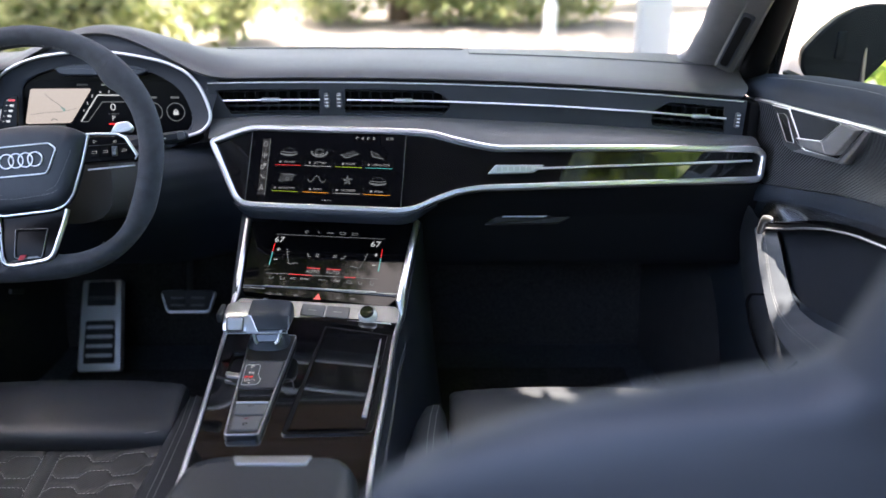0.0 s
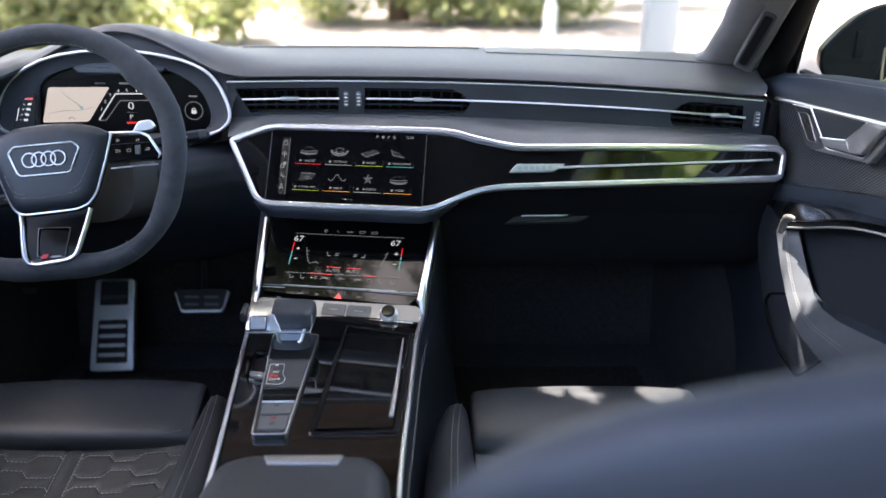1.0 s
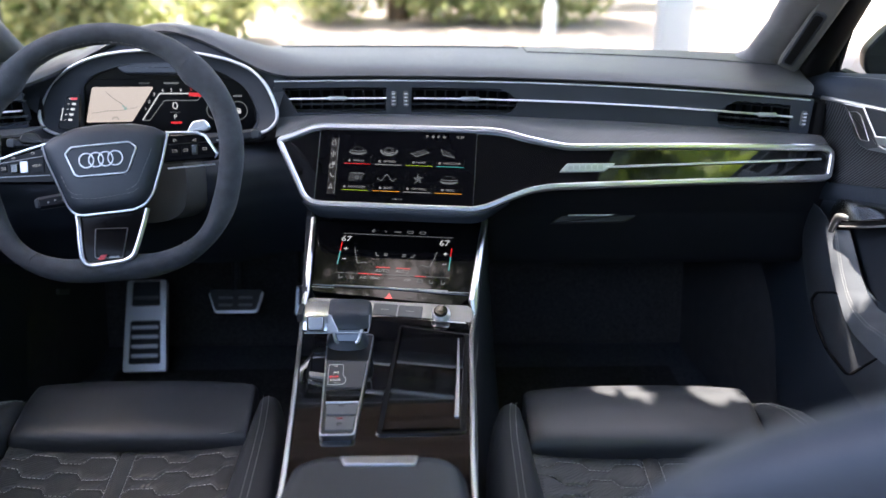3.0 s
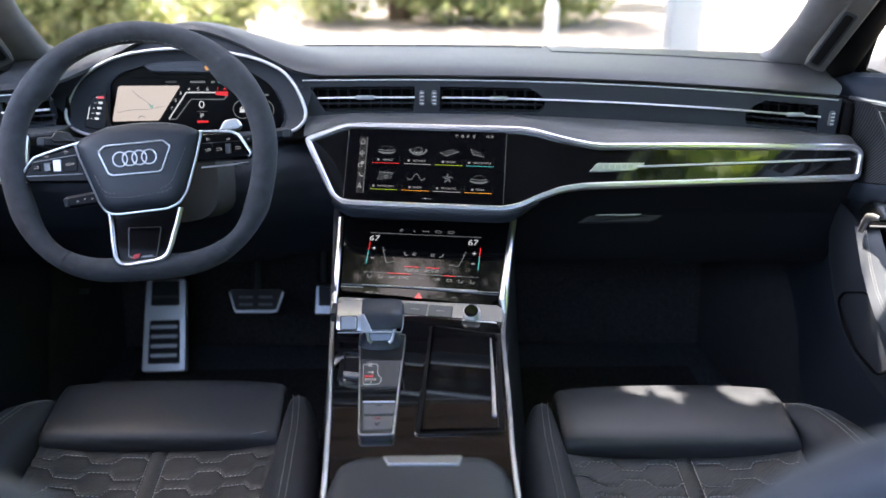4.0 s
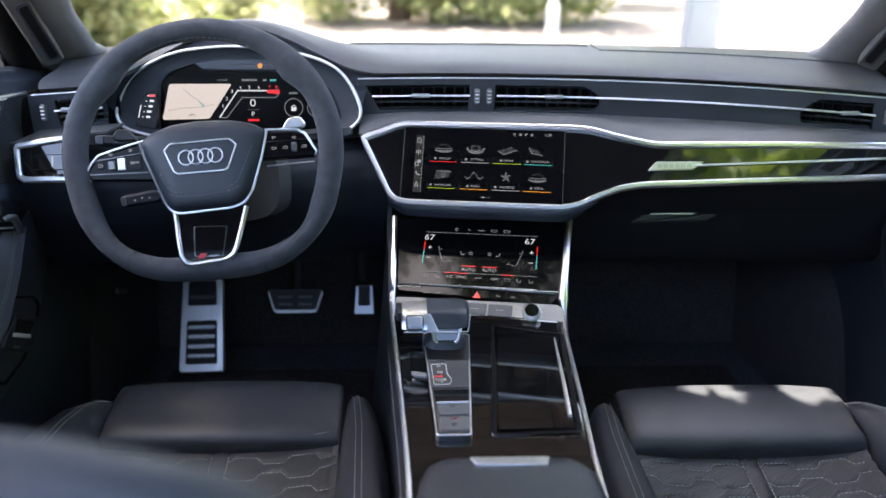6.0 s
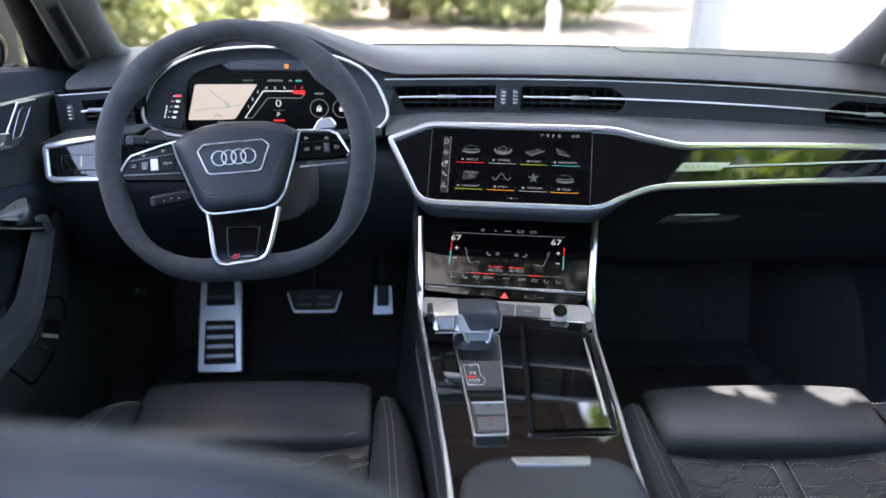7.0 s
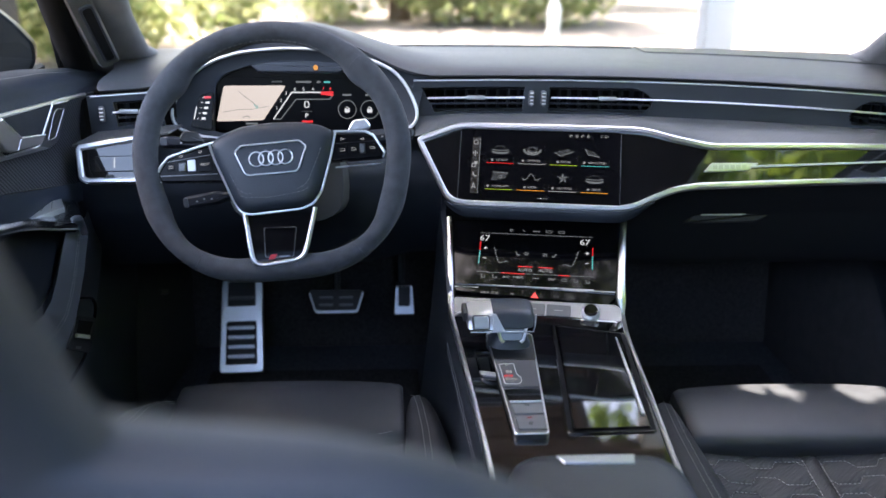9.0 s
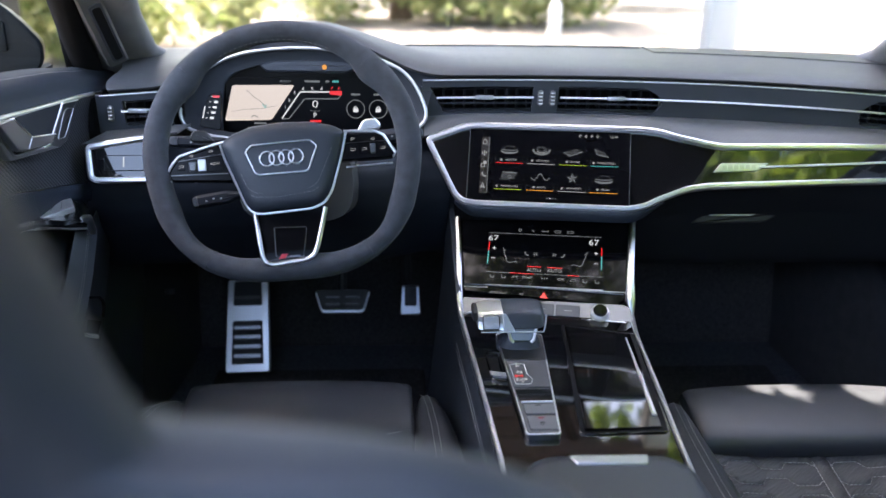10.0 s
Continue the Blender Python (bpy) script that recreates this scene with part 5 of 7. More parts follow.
# seated-outline pictograms as plain strokes
for sx in (-1, 1):
    m_ = lambda a: 0.0098 + sx * a
    ui_line([(m_(0.0640), 0.0150), (m_(0.0615), 0.0050), (m_(0.0560), -0.0110), (m_(0.0530), -0.0125), (m_(0.0440), -0.0095), (m_(0.0405), -0.0115)], 0.0006, GREY_UI, cp, CU, 0.001, "seat_stroke")
    ui_line([(m_(0.0625), 0.0090), (m_(0.0590), 0.0100)], 0.0005, GREY_UI, cp, CU, 0.001, "seat_stroke")
    ui_line([(m_(0.0300), 0.0085), (m_(0.0285), 0.0030), (m_(0.0240), 0.0025)], 0.0009, GREY_UI, cp, CU, 0.001, "seat_icon")
    for k in range(4):
        t = radians(90 * k + 20)
        ui([(m_(0.0142), 0.0056), (m_(0.0142 + 0.0036 * math.cos(t)), 0.0056 + 0.0036 * math.sin(t)), (m_(0.0142 + 0.0036 * math.cos(t + 0.9)), 0.0056 + 0.0036 * math.sin(t + 0.9))], GREY_UI, cp, CU, 0.001, "fan_icon")
for t, a in (("A/C", -0.0325), ("SYNC", -0.0145), ("OFF", 0.0352)):
    writing("word", t, 0.0062, CU, a, -0.0372, WORD_UI, cp, 0.001)
for a in (-0.0677, -0.0503, 0.0706, 0.0885):
    ui_line([(a - 0.0025, -0.0340), (a - 0.0018, -0.0398), (a + 0.0030, -0.0400), (a + 0.0030, -0.0365)], 0.0007, GREY_UI, cp, CU, 0.001, "seat_icon")
ui_line([(0.0500, -0.0392), (0.0580, -0.0392), (0.0570, -0.0350), (0.0510, -0.0350), (0.0500, -0.0392)], 0.0005, GREY_UI, cp, CU, 0.001, "screen_icon")
for k in range(3):
    ui(rect(0.0068 + 0.0034 * k, -0.0376, 0.0088 + 0.0034 * k, -0.0358), GREY_UI, cp, CU, 0.001, "dot")
ui_arc(-0.0299, 0.0472, 0.0012, 0.0030, 0, 300, GREY_UI, cp, CU, 0.001, 8, "shortcut_icon")
ui_line([(-0.0120, 0.0492), (-0.0105, 0.0470), (-0.0085, 0.0462)], 0.0006, GREY_UI, cp, CU, 0.001, "shortcut_icon")
ui(rect(0.0030, 0.0466, 0.0135, 0.0484), GREY_UI, cp, CU, 0.001, "shortcut_icon")
for a in (0.0278, 0.0471):
    ui_line([(a - 0.0040, 0.0462), (a - 0.0046, 0.0498), (a + 0.0046, 0.0498), (a + 0.0040, 0.0462), (a - 0.0040, 0.0462)], 0.0005, GREY_UI, cp, CU, 0.001, "shortcut_icon")
ui([(0.0055, -0.0705), (0.0178, -0.0705), (0.0114, -0.0600)], glow_material("hazard_red", (1.0, 0.10, 0.10), 0.081), cp, CU, 0.001, "hazard_triangle")
for a, w in ((-0.0685, 0.012), (-0.0535, 0.011), (-0.0245, 0.006), (0.0395, 0.0075), (0.0610, 0.0075)):
    ui(rect(a, -0.0675, a + w, -0.0640), DIM_UI, cp, CU, 0.001, "key_mark")

# storage lid with its grip
lidp = round_poly([(0.0185, 1.0930), (-0.0055, 0.8345), (0.0985, 0.8370), (0.1165, 1.0660)], 0.008, 4)
ld = part("storage_lid", plate(offset_poly(lidp, 0.0065), -0.002, 0.0035, 0.0012, K), GLOSS, con, "gloss black storage lid")
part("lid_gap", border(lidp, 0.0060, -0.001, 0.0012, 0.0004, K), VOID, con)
part("lid_rim", border(offset_poly(lidp, -0.0012), 0.0016, -0.001, 0.0022, 0.0005, K), GLOSS, con)
part("lid_grip", rod([K(0.1000, 1.0482, 0.0045), K(0.0935, 0.9327, 0.0045), K(0.0890, 0.8657, 0.0045)], [0.0012, 0.0026, 0.0030], None, 8, 0.6), CHROME, ld, "long silver grip strip")
# small hinged tray beside the selector
part("tray_rim", border(round_poly([(-0.0985, 1.0200), (-0.0760, 1.0215), (-0.0740, 0.9430), (-0.0950, 0.9500)], 0.004, 3), 0.0022, -0.001, 0.0030, 0.0008, K), GLOSS, con, "gloss black tray rim")
part("tray_bar", plate([(-0.0965, 0.9712), (-0.0755, 0.9662), (-0.0750, 0.9560), (-0.0955, 0.9600)], -0.001, 0.0030, 0.0008, K), SILL_METAL, con, "dull metal tray bar")
# ---- gear selector on its plinth ----
gs = thing("gear_selector", "leather-topped gear selector on a dark metal plinth", "gear selector", at=(-0.05, 0.96, 0.69))
pl = round_poly([(-0.0692, 0.8260), (-0.0290, 0.8262), (-0.0158, 1.056), (-0.0800, 1.058)], 0.006, 4)
part("plinth", plate(pl, 0.0, 0.0075, 0.0012, K), DARK_METAL, gs, "dark metal plinth")
part("plinth_edge", border(pl, 0.0020, 0.0070, 0.0082, 0.0004, K), CHROME, gs, "thin bright plinth edge")
part("plinth_top", plate(round_poly([(-0.0735, 0.9870), (-0.0205, 0.9865), (-0.0172, 1.052), (-0.0785, 1.054)], 0.003, 3), 0.007, 0.0085, 0.0005, K), DARK_METAL, gs, "dark metal top plate")
tag = part("shift_plate", plate(round_poly([(-0.0722, 0.9222), (-0.0255, 0.9215), (-0.0224, 0.9828), (-0.0745, 0.9838)], 0.003, 3), 0.0070, 0.0092, 0.0005, K), TRIM_GREY, gs, "dark grey plate with the shift pattern")
part("pattern_frame", border(round_poly([(-0.0686, 0.9276), (-0.0507, 0.9272), (-0.0466, 0.9324), (-0.0458, 0.9412), (-0.0506, 0.9503), (-0.0514, 0.9756), (-0.0709, 0.9750)], 0.003, 3), 0.0007, 0.0090, 0.0098, 0.0002, K), WHITE_WALL, tag)
for tx, a, b, mm, sz in (("R", -0.0610, 0.9702, WHITE_UI, 0.0075), ("N", -0.0600, 0.9548, WHITE_UI, 0.0080), ("D/S", -0.0595, 0.9380, WHITE_UI, 0.0080)):
    writing("letter", tx, sz, K, a, b, mm, tag, 0.0098, 1.25)
for a in (-0.0660, -0.0595):
    ui([(a - 0.0025, 0.9440), (a + 0.0022, 0.9440), (a + 0.0036, 0.9478), (a - 0.0010, 0.9478)], RED_UI, tag, K, 0.0098, "red_letter_bar")
ui([(-0.0610, 0.9325), (-0.0570, 0.9325), (-0.0590, 0.9300)], WHITE_UI, tag, K, 0.0098, "down_mark")
part("finger_slot", plate(round_poly([(-0.0671, 0.8903), (-0.0279, 0.8907), (-0.0259, 0.9193), (-0.0705, 0.9177)], 0.002, 2), 0.006, 0.0082, 0.0006, K), GLOSS, gs, "glossy finger slot")
part("slot_edge", rod([K(-0.0668, 0.8900, 0.0086), K(-0.0282, 0.8903, 0.0086)], 0.0014, None, 6), BRUSHED, gs, "bright edge of the finger slot")
for y0, y1, x0, x1 in ((0.8645, 0.8856, -0.0648, -0.0290), (0.8340, 0.8600, -0.0636, -0.0308)):
    bt = part("plinth_button", plate(round_poly([(x0, y0), (x1, y0), (x1 + 0.001, y1), (x0 - 0.001, y1)], 0.002, 2), 0.007, 0.0096, 0.0008, K), BUTTON, gs, "grey push button")
    ui(rect(-0.0510, y1 - 0.0055, -0.0445, y1 - 0.0043), RED_UI if y0 < 0.85 else GREY_UI, bt, K, 0.0100, "button_lamp")
    if y0 < 0.85:
        ui_arc(-0.0478, y0 + 0.0100, 0.0018, 0.0028, 0, 300, DIM_UI, bt, K, 0.0100, 10, "button_sign")
bm = bmesh.new()
skin(bm, [[Vector((-0.0505 + rx * math.copysign(abs(math.cos(t)) ** 0.7, math.cos(t)), 1.036 + dy + ry * math.copysign(abs(math.sin(t)) ** 0.7, math.sin(t)), z)) for t in steps(0, 2 * math.pi, 20)[:-1]] for rx, ry, dy, z in ((0.030, 0.027, 0, 0.697), (0.029, 0.025, 0, 0.708), (0.023, 0.019, 0.002, 0.718), (0.019, 0.014, 0.006, 0.735))], True, True, True)
part("boot", bm, LEATHER, gs, "black leather boot")
bm = bmesh.new()
for off in (-0.004, 0.004):
    stitch_line([(-0.0505 + off, 1.012, 0.706), (-0.0505 + off, 1.018, 0.714), (-0.0505 + off, 1.025, 0.722)], None, bm, 0.003, 0.002, 0.0005)
part("boot_stitching", bm, THREAD, gs)
fp = plane_map((-0.0495, 1.017, 0.727), (1, 0, 0), (0, -0.85, 0.5))
part("stem", plate(round_poly([(-0.013, -0.008), (0.013, -0.008), (0.018, 0.010), (-0.018, 0.010)], 0.002, 2), -0.012, 0.0, 0.001, fp), DARK_METAL, gs, "dark stem of the selector")
for sg in (-1, 1):
    part("stem_trim", rod([fp(sg * 0.0115, -0.010, 0.001), fp(sg * 0.015, -0.007, 0.002), fp(sg * 0.0195, 0.010, 0.002)], 0.0022, None, 8), CHROME, gs, "bright stem trim")
# hand grip: boxy in section, its top falling towards the seat
def grip_ring(x, y0, y1, z0, zr, zf, e=0.42):
    ring_ = []
    for t in steps(0, 2 * math.pi, 28)[:-1]:
        c_, s_ = math.cos(t), math.sin(t)
        a_ = 0.5 + 0.5 * math.copysign(abs(c_) ** e, c_)
        b_ = 0.5 + 0.5 * math.copysign(abs(s_) ** e, s_)
        y = y0 + (y1 - y0) * a_
        ztop_ = zr + (zf - zr) * a_
        ring_.append(Vector((x, y + 0.017 * b_ * (1 - a_), z0 + (ztop_ - z0) * b_)))
    return ring_


bm = bmesh.new()
skin(bm, [grip_ring(x, 1.011 + d, 1.068 - d, 0.7345 + d * 0.4, 0.7560 - d * 0.6, 0.7600 - d * 0.6) for x, d in ((-0.0745, 0.000), (-0.060, 0.0), (-0.035, 0.0), (-0.0235, 0.002), (-0.0195, 0.006), (-0.018, 0.012))], True, True, True)
part("grip", bm, LEATHER, gs, "black leather hand grip")
bm = bmesh.new()
skin(bm, [grip_ring(x, 1.0095 + d, 1.064 - d, 0.7335 + d * 0.4, 0.7540 - d * 0.6, 0.7580 - d * 0.6, 0.36) for x, d in ((-0.1085, 0.008), (-0.107, 0.003), (-0.100, 0.0), (-0.0745, 0.0))], True, True, True)
part("grip_end", bm, CHROME, gs, "satin silver end of the grip")
bt = plane_map((-0.0905, 1.0175, 0.7448), (1, 0, 0), (0, -0.78, 0.62))
part("grip_wedge", plate([(0.0155, -0.0120), (0.031, -0.0120), (0.020, 0.0115), (0.0155, 0.0120)], -0.006, 0.0012, 0.0006, bt), CHROME, gs, "silver wedge beside the button")
part("release_button", plate(round_poly(rect(-0.0100, -0.0085, 0.0095, 0.0085), 0.002, 2), -0.004, 0.0022, 0.0008, bt), CHROME, gs, "square silver release button")
part("button_ring", border(round_poly(rect(-0.0118, -0.0100, 0.0113, 0.0100), 0.003, 2), 0.0014, -0.004, 0.0010, 0.0004, bt), DARK_METAL, gs)
part("grip_rail", rod([(x, 1.0105, 0.7345) for x in steps(-0.105, -0.022, 8)] + [(-0.0195, 1.014, 0.742), (-0.0190, 1.016, 0.757)], 0.0010, None, 8), HANDLE_METAL, gs, "thin bright line under the grip")
part("trigger", box((-0.1115, 1.036, 0.752), (0.007, 0.034, 0.014), 0.003), SOFT_BLACK, gs, "black side trigger")

# ---- armrest ----
arm = thing("armrest", "padded black leather centre armrest with a silver latch", "armrest", at=(0, 0.5, 0.6))
bm = bmesh.new()
rr = []
for z, o in ((0.66, 0.004), (0.695, 0.0), (0.712, 0.001), (0.721, 0.005), (0.7255, 0.012), (0.727, 0.024)):
    rr.append([(a, b, z) for a, b in offset_poly(round_poly([(-0.098, 0.18), (0.095, 0.18), (0.0965, 0.66), (0.092, 0.728), (0.070, 0.753), (-0.060, 0.756), (-0.088, 0.738), (-0.101, 0.66)], 0.03, 6), o)])
skin(bm, rr, True, True, True)
part("pad", bm, SEAT_LEATHER, arm, "smooth dark leather pad")
lt = round_poly([(-0.0390, 0.7440), (-0.0325, 0.7265), (0.0395, 0.7250), (0.0440, 0.7430)], 0.002, 2)
part("latch", plate(lt, 0.0, 0.0032, 0.001, lambda a, b, c=0: Vector((a, b, 0.7265 - max(0, b - 0.735) * 0.28 + c))), BRUSHED, arm, "brushed silver latch plate")
part("base", box((0, 0.46, 0.52), (0.17, 0.54, 0.30), 0.02), SOFT_BLACK, arm)

# ---- pedals ----
F = plane_map((-0.5225, 1.5915, 0.357), (1, 0.04, 0), (0, -1, 0.616))
fr = thing("foot_rest", "brushed steel foot rest with rubber ribs", "foot rest", at=(-0.52, 1.6, 0.36))
part("plate", plate(round_poly([(-0.046, -0.004), (0.046, -0.004), (0.0415, 0.19), (-0.0415, 0.19)], 0.008, 3), -0.02, 0.0, 0.002, F), CHROME, fr, "brushed steel plate")
part("rubber_inlay", plate(round_poly([(-0.0325, 0.0130), (0.0325, 0.0130), (0.0305, 0.1030), (-0.0305, 0.1030)], 0.003, 2), 0.0, 0.002, 0.0006, F), SOFT_BLACK, fr)
part("rubber_inlay", plate(round_poly([(-0.0295, 0.1345), (0.0295, 0.1345), (0.028, 0.186), (-0.028, 0.186)], 0.003, 2), 0.0, 0.002, 0.0006, F), SOFT_BLACK, fr)
for k in range(4):
    part("steel_rib", plate(round_poly(rect(-0.0275, 0.0255 + 0.0198 * k, 0.0275, 0.0335 + 0.0198 * k), 0.003, 2), 0.002, 0.006, 0.0015, F), BRUSHED, fr)
part("steel_rib", plate(round_poly(rect(-0.0265, 0.148, 0.0265, 0.155), 0.002, 2), 0.002, 0.006, 0.0015, F), BUTTON, fr)
bp_ = plane_map((-0.3240, 1.603, 0.506), (1, 0, 0), (0, -1, 0.43))
br = thing("brake_pedal", "steel-edged brake pedal with rubber ribs", "pedal", "pedals", at=(-0.3245, 1.61, 0.51))
part("pad", plate(round_poly([(-0.043, -0.0235), (0.043, -0.0235), (0.057, 0.0215), (-0.057, 0.0215)], 0.008, 3), -0.012, 0.0, 0.002, bp_), BRUSHED, br, "steel pedal pad")
part("rubber", plate(round_poly([(-0.041, -0.0165), (0.041, -0.0165), (0.054, 0.0255), (-0.054, 0.0255)], 0.006, 3), 0.0, 0.003, 0.001, bp_), SOFT_BLACK, br, "black rubber face")
for sx in (-1, 1):
    for k in range(2):
        part("rib", plate(round_poly(rect(*sorted((sx * 0.006, sx * 0.034))[:1], -0.008 + 0.015 * k, *sorted((sx * 0.006, sx * 0.034))[1:], -0.003 + 0.015 * k), 0.001, 2), 0.003, 0.0055, 0.001, bp_), BUTTON, br)
part("arm", rod([(-0.3245, 1.615, 0.52), (-0.325, 1.66, 0.62), (-0.325, 1.68, 0.76)], 0.009), SOFT_BLACK, br)
ga = plane_map((-0.1860, 1.612, 0.494), (1, 0, 0), (0, -1, 0.5))
gp = thing("accelerator_pedal", "narrow steel accelerator pedal", "pedal", "pedals", at=(-0.1935, 1.61, 0.49))
part("pad", plate(round_poly([(-0.0215, -0.020), (0.0215, -0.020), (0.0175, 0.040), (-0.0175, 0.040)], 0.005, 3), -0.012, 0.0, 0.002, ga), BRUSHED, gp, "steel pedal pad")
part("rubber", plate(round_poly([(-0.012, -0.002), (0.012, -0.002), (0.0125, 0.038), (-0.0125, 0.038)], 0.003, 2), 0.0, 0.003, 0.001, ga), SOFT_BLACK, gp)
part("arm", rod([(-0.1935, 1.65, 0.53), (-0.194, 1.70, 0.66)], 0.009), SOFT_BLACK, gp)
for cx in (-0.375, 0.375):
    tagged(part("floor_mat", box((cx, 1.33, 0.3265), (0.44, 0.62, 0.012), 0.005), CARPET, None), "black carpet floor mat in the footwell", "floor mat", "floor mats")

# ---- front seats ----
def wave_at(a):
    """1 on the raised run of a seam, -1 on the lowered one, 0 where it meets the middle channel."""
    a = abs(a)
    p = abs((a - 0.0335 + 0.03875) % 0.0775 - 0.03875)
    t = 1 - 2 * min(1, max(0, (p - 0.0155) / 0.0095))
    return t * min(1, max(0, (a - 0.0105) / 0.0085))


def seam_y(x, k):
    return 0.0110 + 0.0295 * k - 0.0062 * wave_at(x) * (1 if k % 2 == 0 else -1)


def quilt(x, y):
    """Height of the tufted centre panel over its seams."""
    half = abs(x)
    if half < 0.0105:
        return 0.0030 * (1 - (x / 0.0105) ** 2)
    k0 = round((y - 0.011) / 0.0295)
    best = min(abs(y - seam_y(x, k)) for k in (k0 - 1, k0, k0 + 1))
    best = min(best, half - 0.0105 + 0.001, abs(0.152 - half) + 0.002)
    return 0.0034 * (1 - math.exp(-best / 0.0026)) - 0.001


def front_seat(back, lift, inner, neck):
    """Origin: centre of the cushion's front edge, at its top. back: where the shoulders lie, lift: how much higher."""
    s = thing("front_seat", "dark grey leather sport seat with honeycomb quilting and grey stitching", "car seat", "front seats")
    # thigh rest
    bm = bmesh.new()
    rows_ = []
    prof = [(-0.010, -0.080), (0.000, -0.060), (0.002, -0.024), (-0.001, -0.007), (-0.009, -0.0012), (-0.035, -0.001), (-0.065, -0.005), (-0.10, -0.0120), (-0.116, -0.0165), (-0.124, -0.0230), (-0.128, -0.034), (-0.124, -0.052), (-0.115, -0.075)]
    W2 = 0.1605
    for e in (-1.0, -0.997, -0.985, -0.955, -0.85, -0.6, -0.3, 0, 0.3, 0.6, 0.85, 0.955, 0.985, 0.997, 1.0):
        x, sh = e * W2, 0.005 * max(0, (abs(e) - 0.95) / 0.05) ** 2
        rows_.append([Vector((x * (1.0 + 0.012 * min(1, max(0, -y / 0.12))), y - 0.016 * abs(e) ** 3 * max(0.0, 1 + y / 0.08), z - sh * (z > -0.04))) for y, z in prof])
    skin(bm, rows_, False)
    bm.verts.ensure_lookup_table()
    bm.faces.new(bm.verts[:len(prof)])
    bm.faces.new(bm.verts[-len(prof):])
    part("thigh_rest", bm, SEAT_LEATHER, s, "smooth dark leather thigh rest")
    # tufted panel
    def cush(x, y):
        return (x, -0.129 - y, -0.049 - 0.055 * (y / 0.4) + quilt(x, y) + 0.012 * (abs(x) / 0.155) ** 3)
    part("cushion", surface(cush, steps(-0.160, 0.160, 150), steps(-0.010, 0.36, 170)), PERFORATED, s, "perforated leather quilted in a honeycomb")
    bm = bmesh.new()
    for sg in (-1, 1):
        for k in range(0, 12):
            pts_ = [(sg * a, seam_y(sg * a, k)) for a in steps(0.0115, 0.150, 70)]
            stitch_line([Vector(cush(a, b)) + Vector((0, 0, 0.0012)) for a, b in pts_ if 0 <= b <= 0.36], None, bm, 0.0044, 0.0018, 0.00055)
        stitch_line([Vector(cush(sg * 0.0112, b)) + Vector((0, 0, 0.0015)) for b in steps(0.004, 0.35, 60)], None, bm, 0.0044, 0.0018, 0.00055)
    part("quilt_stitching", bm, THREAD, s, "light grey stitching")
    # bolsters; the one by the door starts further in and flares out
    for sg in (-1, 1):
        if sg == inner:
            run_ = ((-0.034, 0.178, 0.008, -0.030), (-0.042, 0.180, 0.013, -0.010), (-0.058, 0.184, 0.019, -0.001), (-0.09, 0.188, 0.024, 0.004), (-0.15, 0.193, 0.030, 0.008), (-0.25, 0.197, 0.035, 0.014), (-0.40, 0.203, 0.040, 0.026), (-0.55, 0.208, 0.045, 0.048))
        else:
            run_ = ((-0.040, 0.170, 0.010, -0.030), (-0.048, 0.172, 0.018, -0.012), (-0.062, 0.184, 0.028, -0.002), (-0.085, 0.199, 0.036, 0.003), (-0.13, 0.208, 0.042, 0.008), (-0.22, 0.214, 0.046, 0.016), (-0.40, 0.216, 0.048, 0.030), (-0.55, 0.216, 0.048, 0.050))
        bm = bmesh.new()
        rr_ = []
        for y, cx, w, top in run_:
            sec = []
            for t in steps(0, math.pi, 16):
                c_, s__ = math.cos(t), math.sin(t)
                sec.append(Vector((sg * (cx + w * math.copysign(abs(c_) ** 0.7, c_)), y, top - 0.045 + 0.045 * s__ ** 0.8)))
            rr_.append([Vector((sg * (cx + w), y + 0.004, -0.16))] + sec + [Vector((sg * (cx - w), y, -0.14))])
        skin(bm, rr_, False)
        bm.verts.ensure_lookup_table()
        bm.faces.new(bm.verts[:len(rr_[0])])
        b_ = part("bolster", bm, SEAT_LEATHER, s, "raised leather side bolster")
        bm = bmesh.new()
        for off in (-0.004, 0.004):
            stitch_line([Vector((sg * (cx + off - 0.004), y, top + 0.0012)) for y, cx, w, top in run_[1:7]], None, bm, 0.0044, 0.0018, 0.00055)
        part("bolster_stitching", bm, THREAD, b_, "double grey stitching")
    # backrest shell with shoulders running up into the head restraint
    bm = bmesh.new()
    rr_ = []
    spine = [(-0.06, -0.52), (0.05, -0.56), (0.2, -0.645), (0.33, back + 0.075), (0.40, back + 0.028), (0.46, back), (0.49, back - 0.008), (0.70, back - 0.125)]
    e = 2.5
    for z, hw, th in ((-0.06, 0.225, 0.10), (0.05, 0.238, 0.12), (0.2, 0.242, 0.13), (0.33, 0.238, 0.115), (0.40, 0.230, 0.095), (0.43, 0.217, 0.082), (0.447, 0.203, 0.072), (0.462, 0.181, 0.062), (0.473, 0.156, 0.054), (0.481, 0.127, 0.048), (0.4865, 0.096, 0.048), (0.491, 0.066, 0.052), (0.500, 0.052, 0.062), (0.53, 0.047, 0.078), (0.57, 0.044, 0.088), (0.62, 0.042, 0.082), (0.66, 0.034, 0.060), (0.675, 0.02, 0.03)):
        yb = lerp_line(spine, z)
        if 0.4 < z < 0.495:
            z -= neck * min(1.0, max(0.0, (0.215 - hw) / 0.12))
            hw -= neck * 0.6
        z += lift * smooth01(z / 0.4)
        ring_ = []
        for t in steps(0, 2 * math.pi, 40)[:-1]:
            c_, s__ = math.cos(t), math.sin(t)
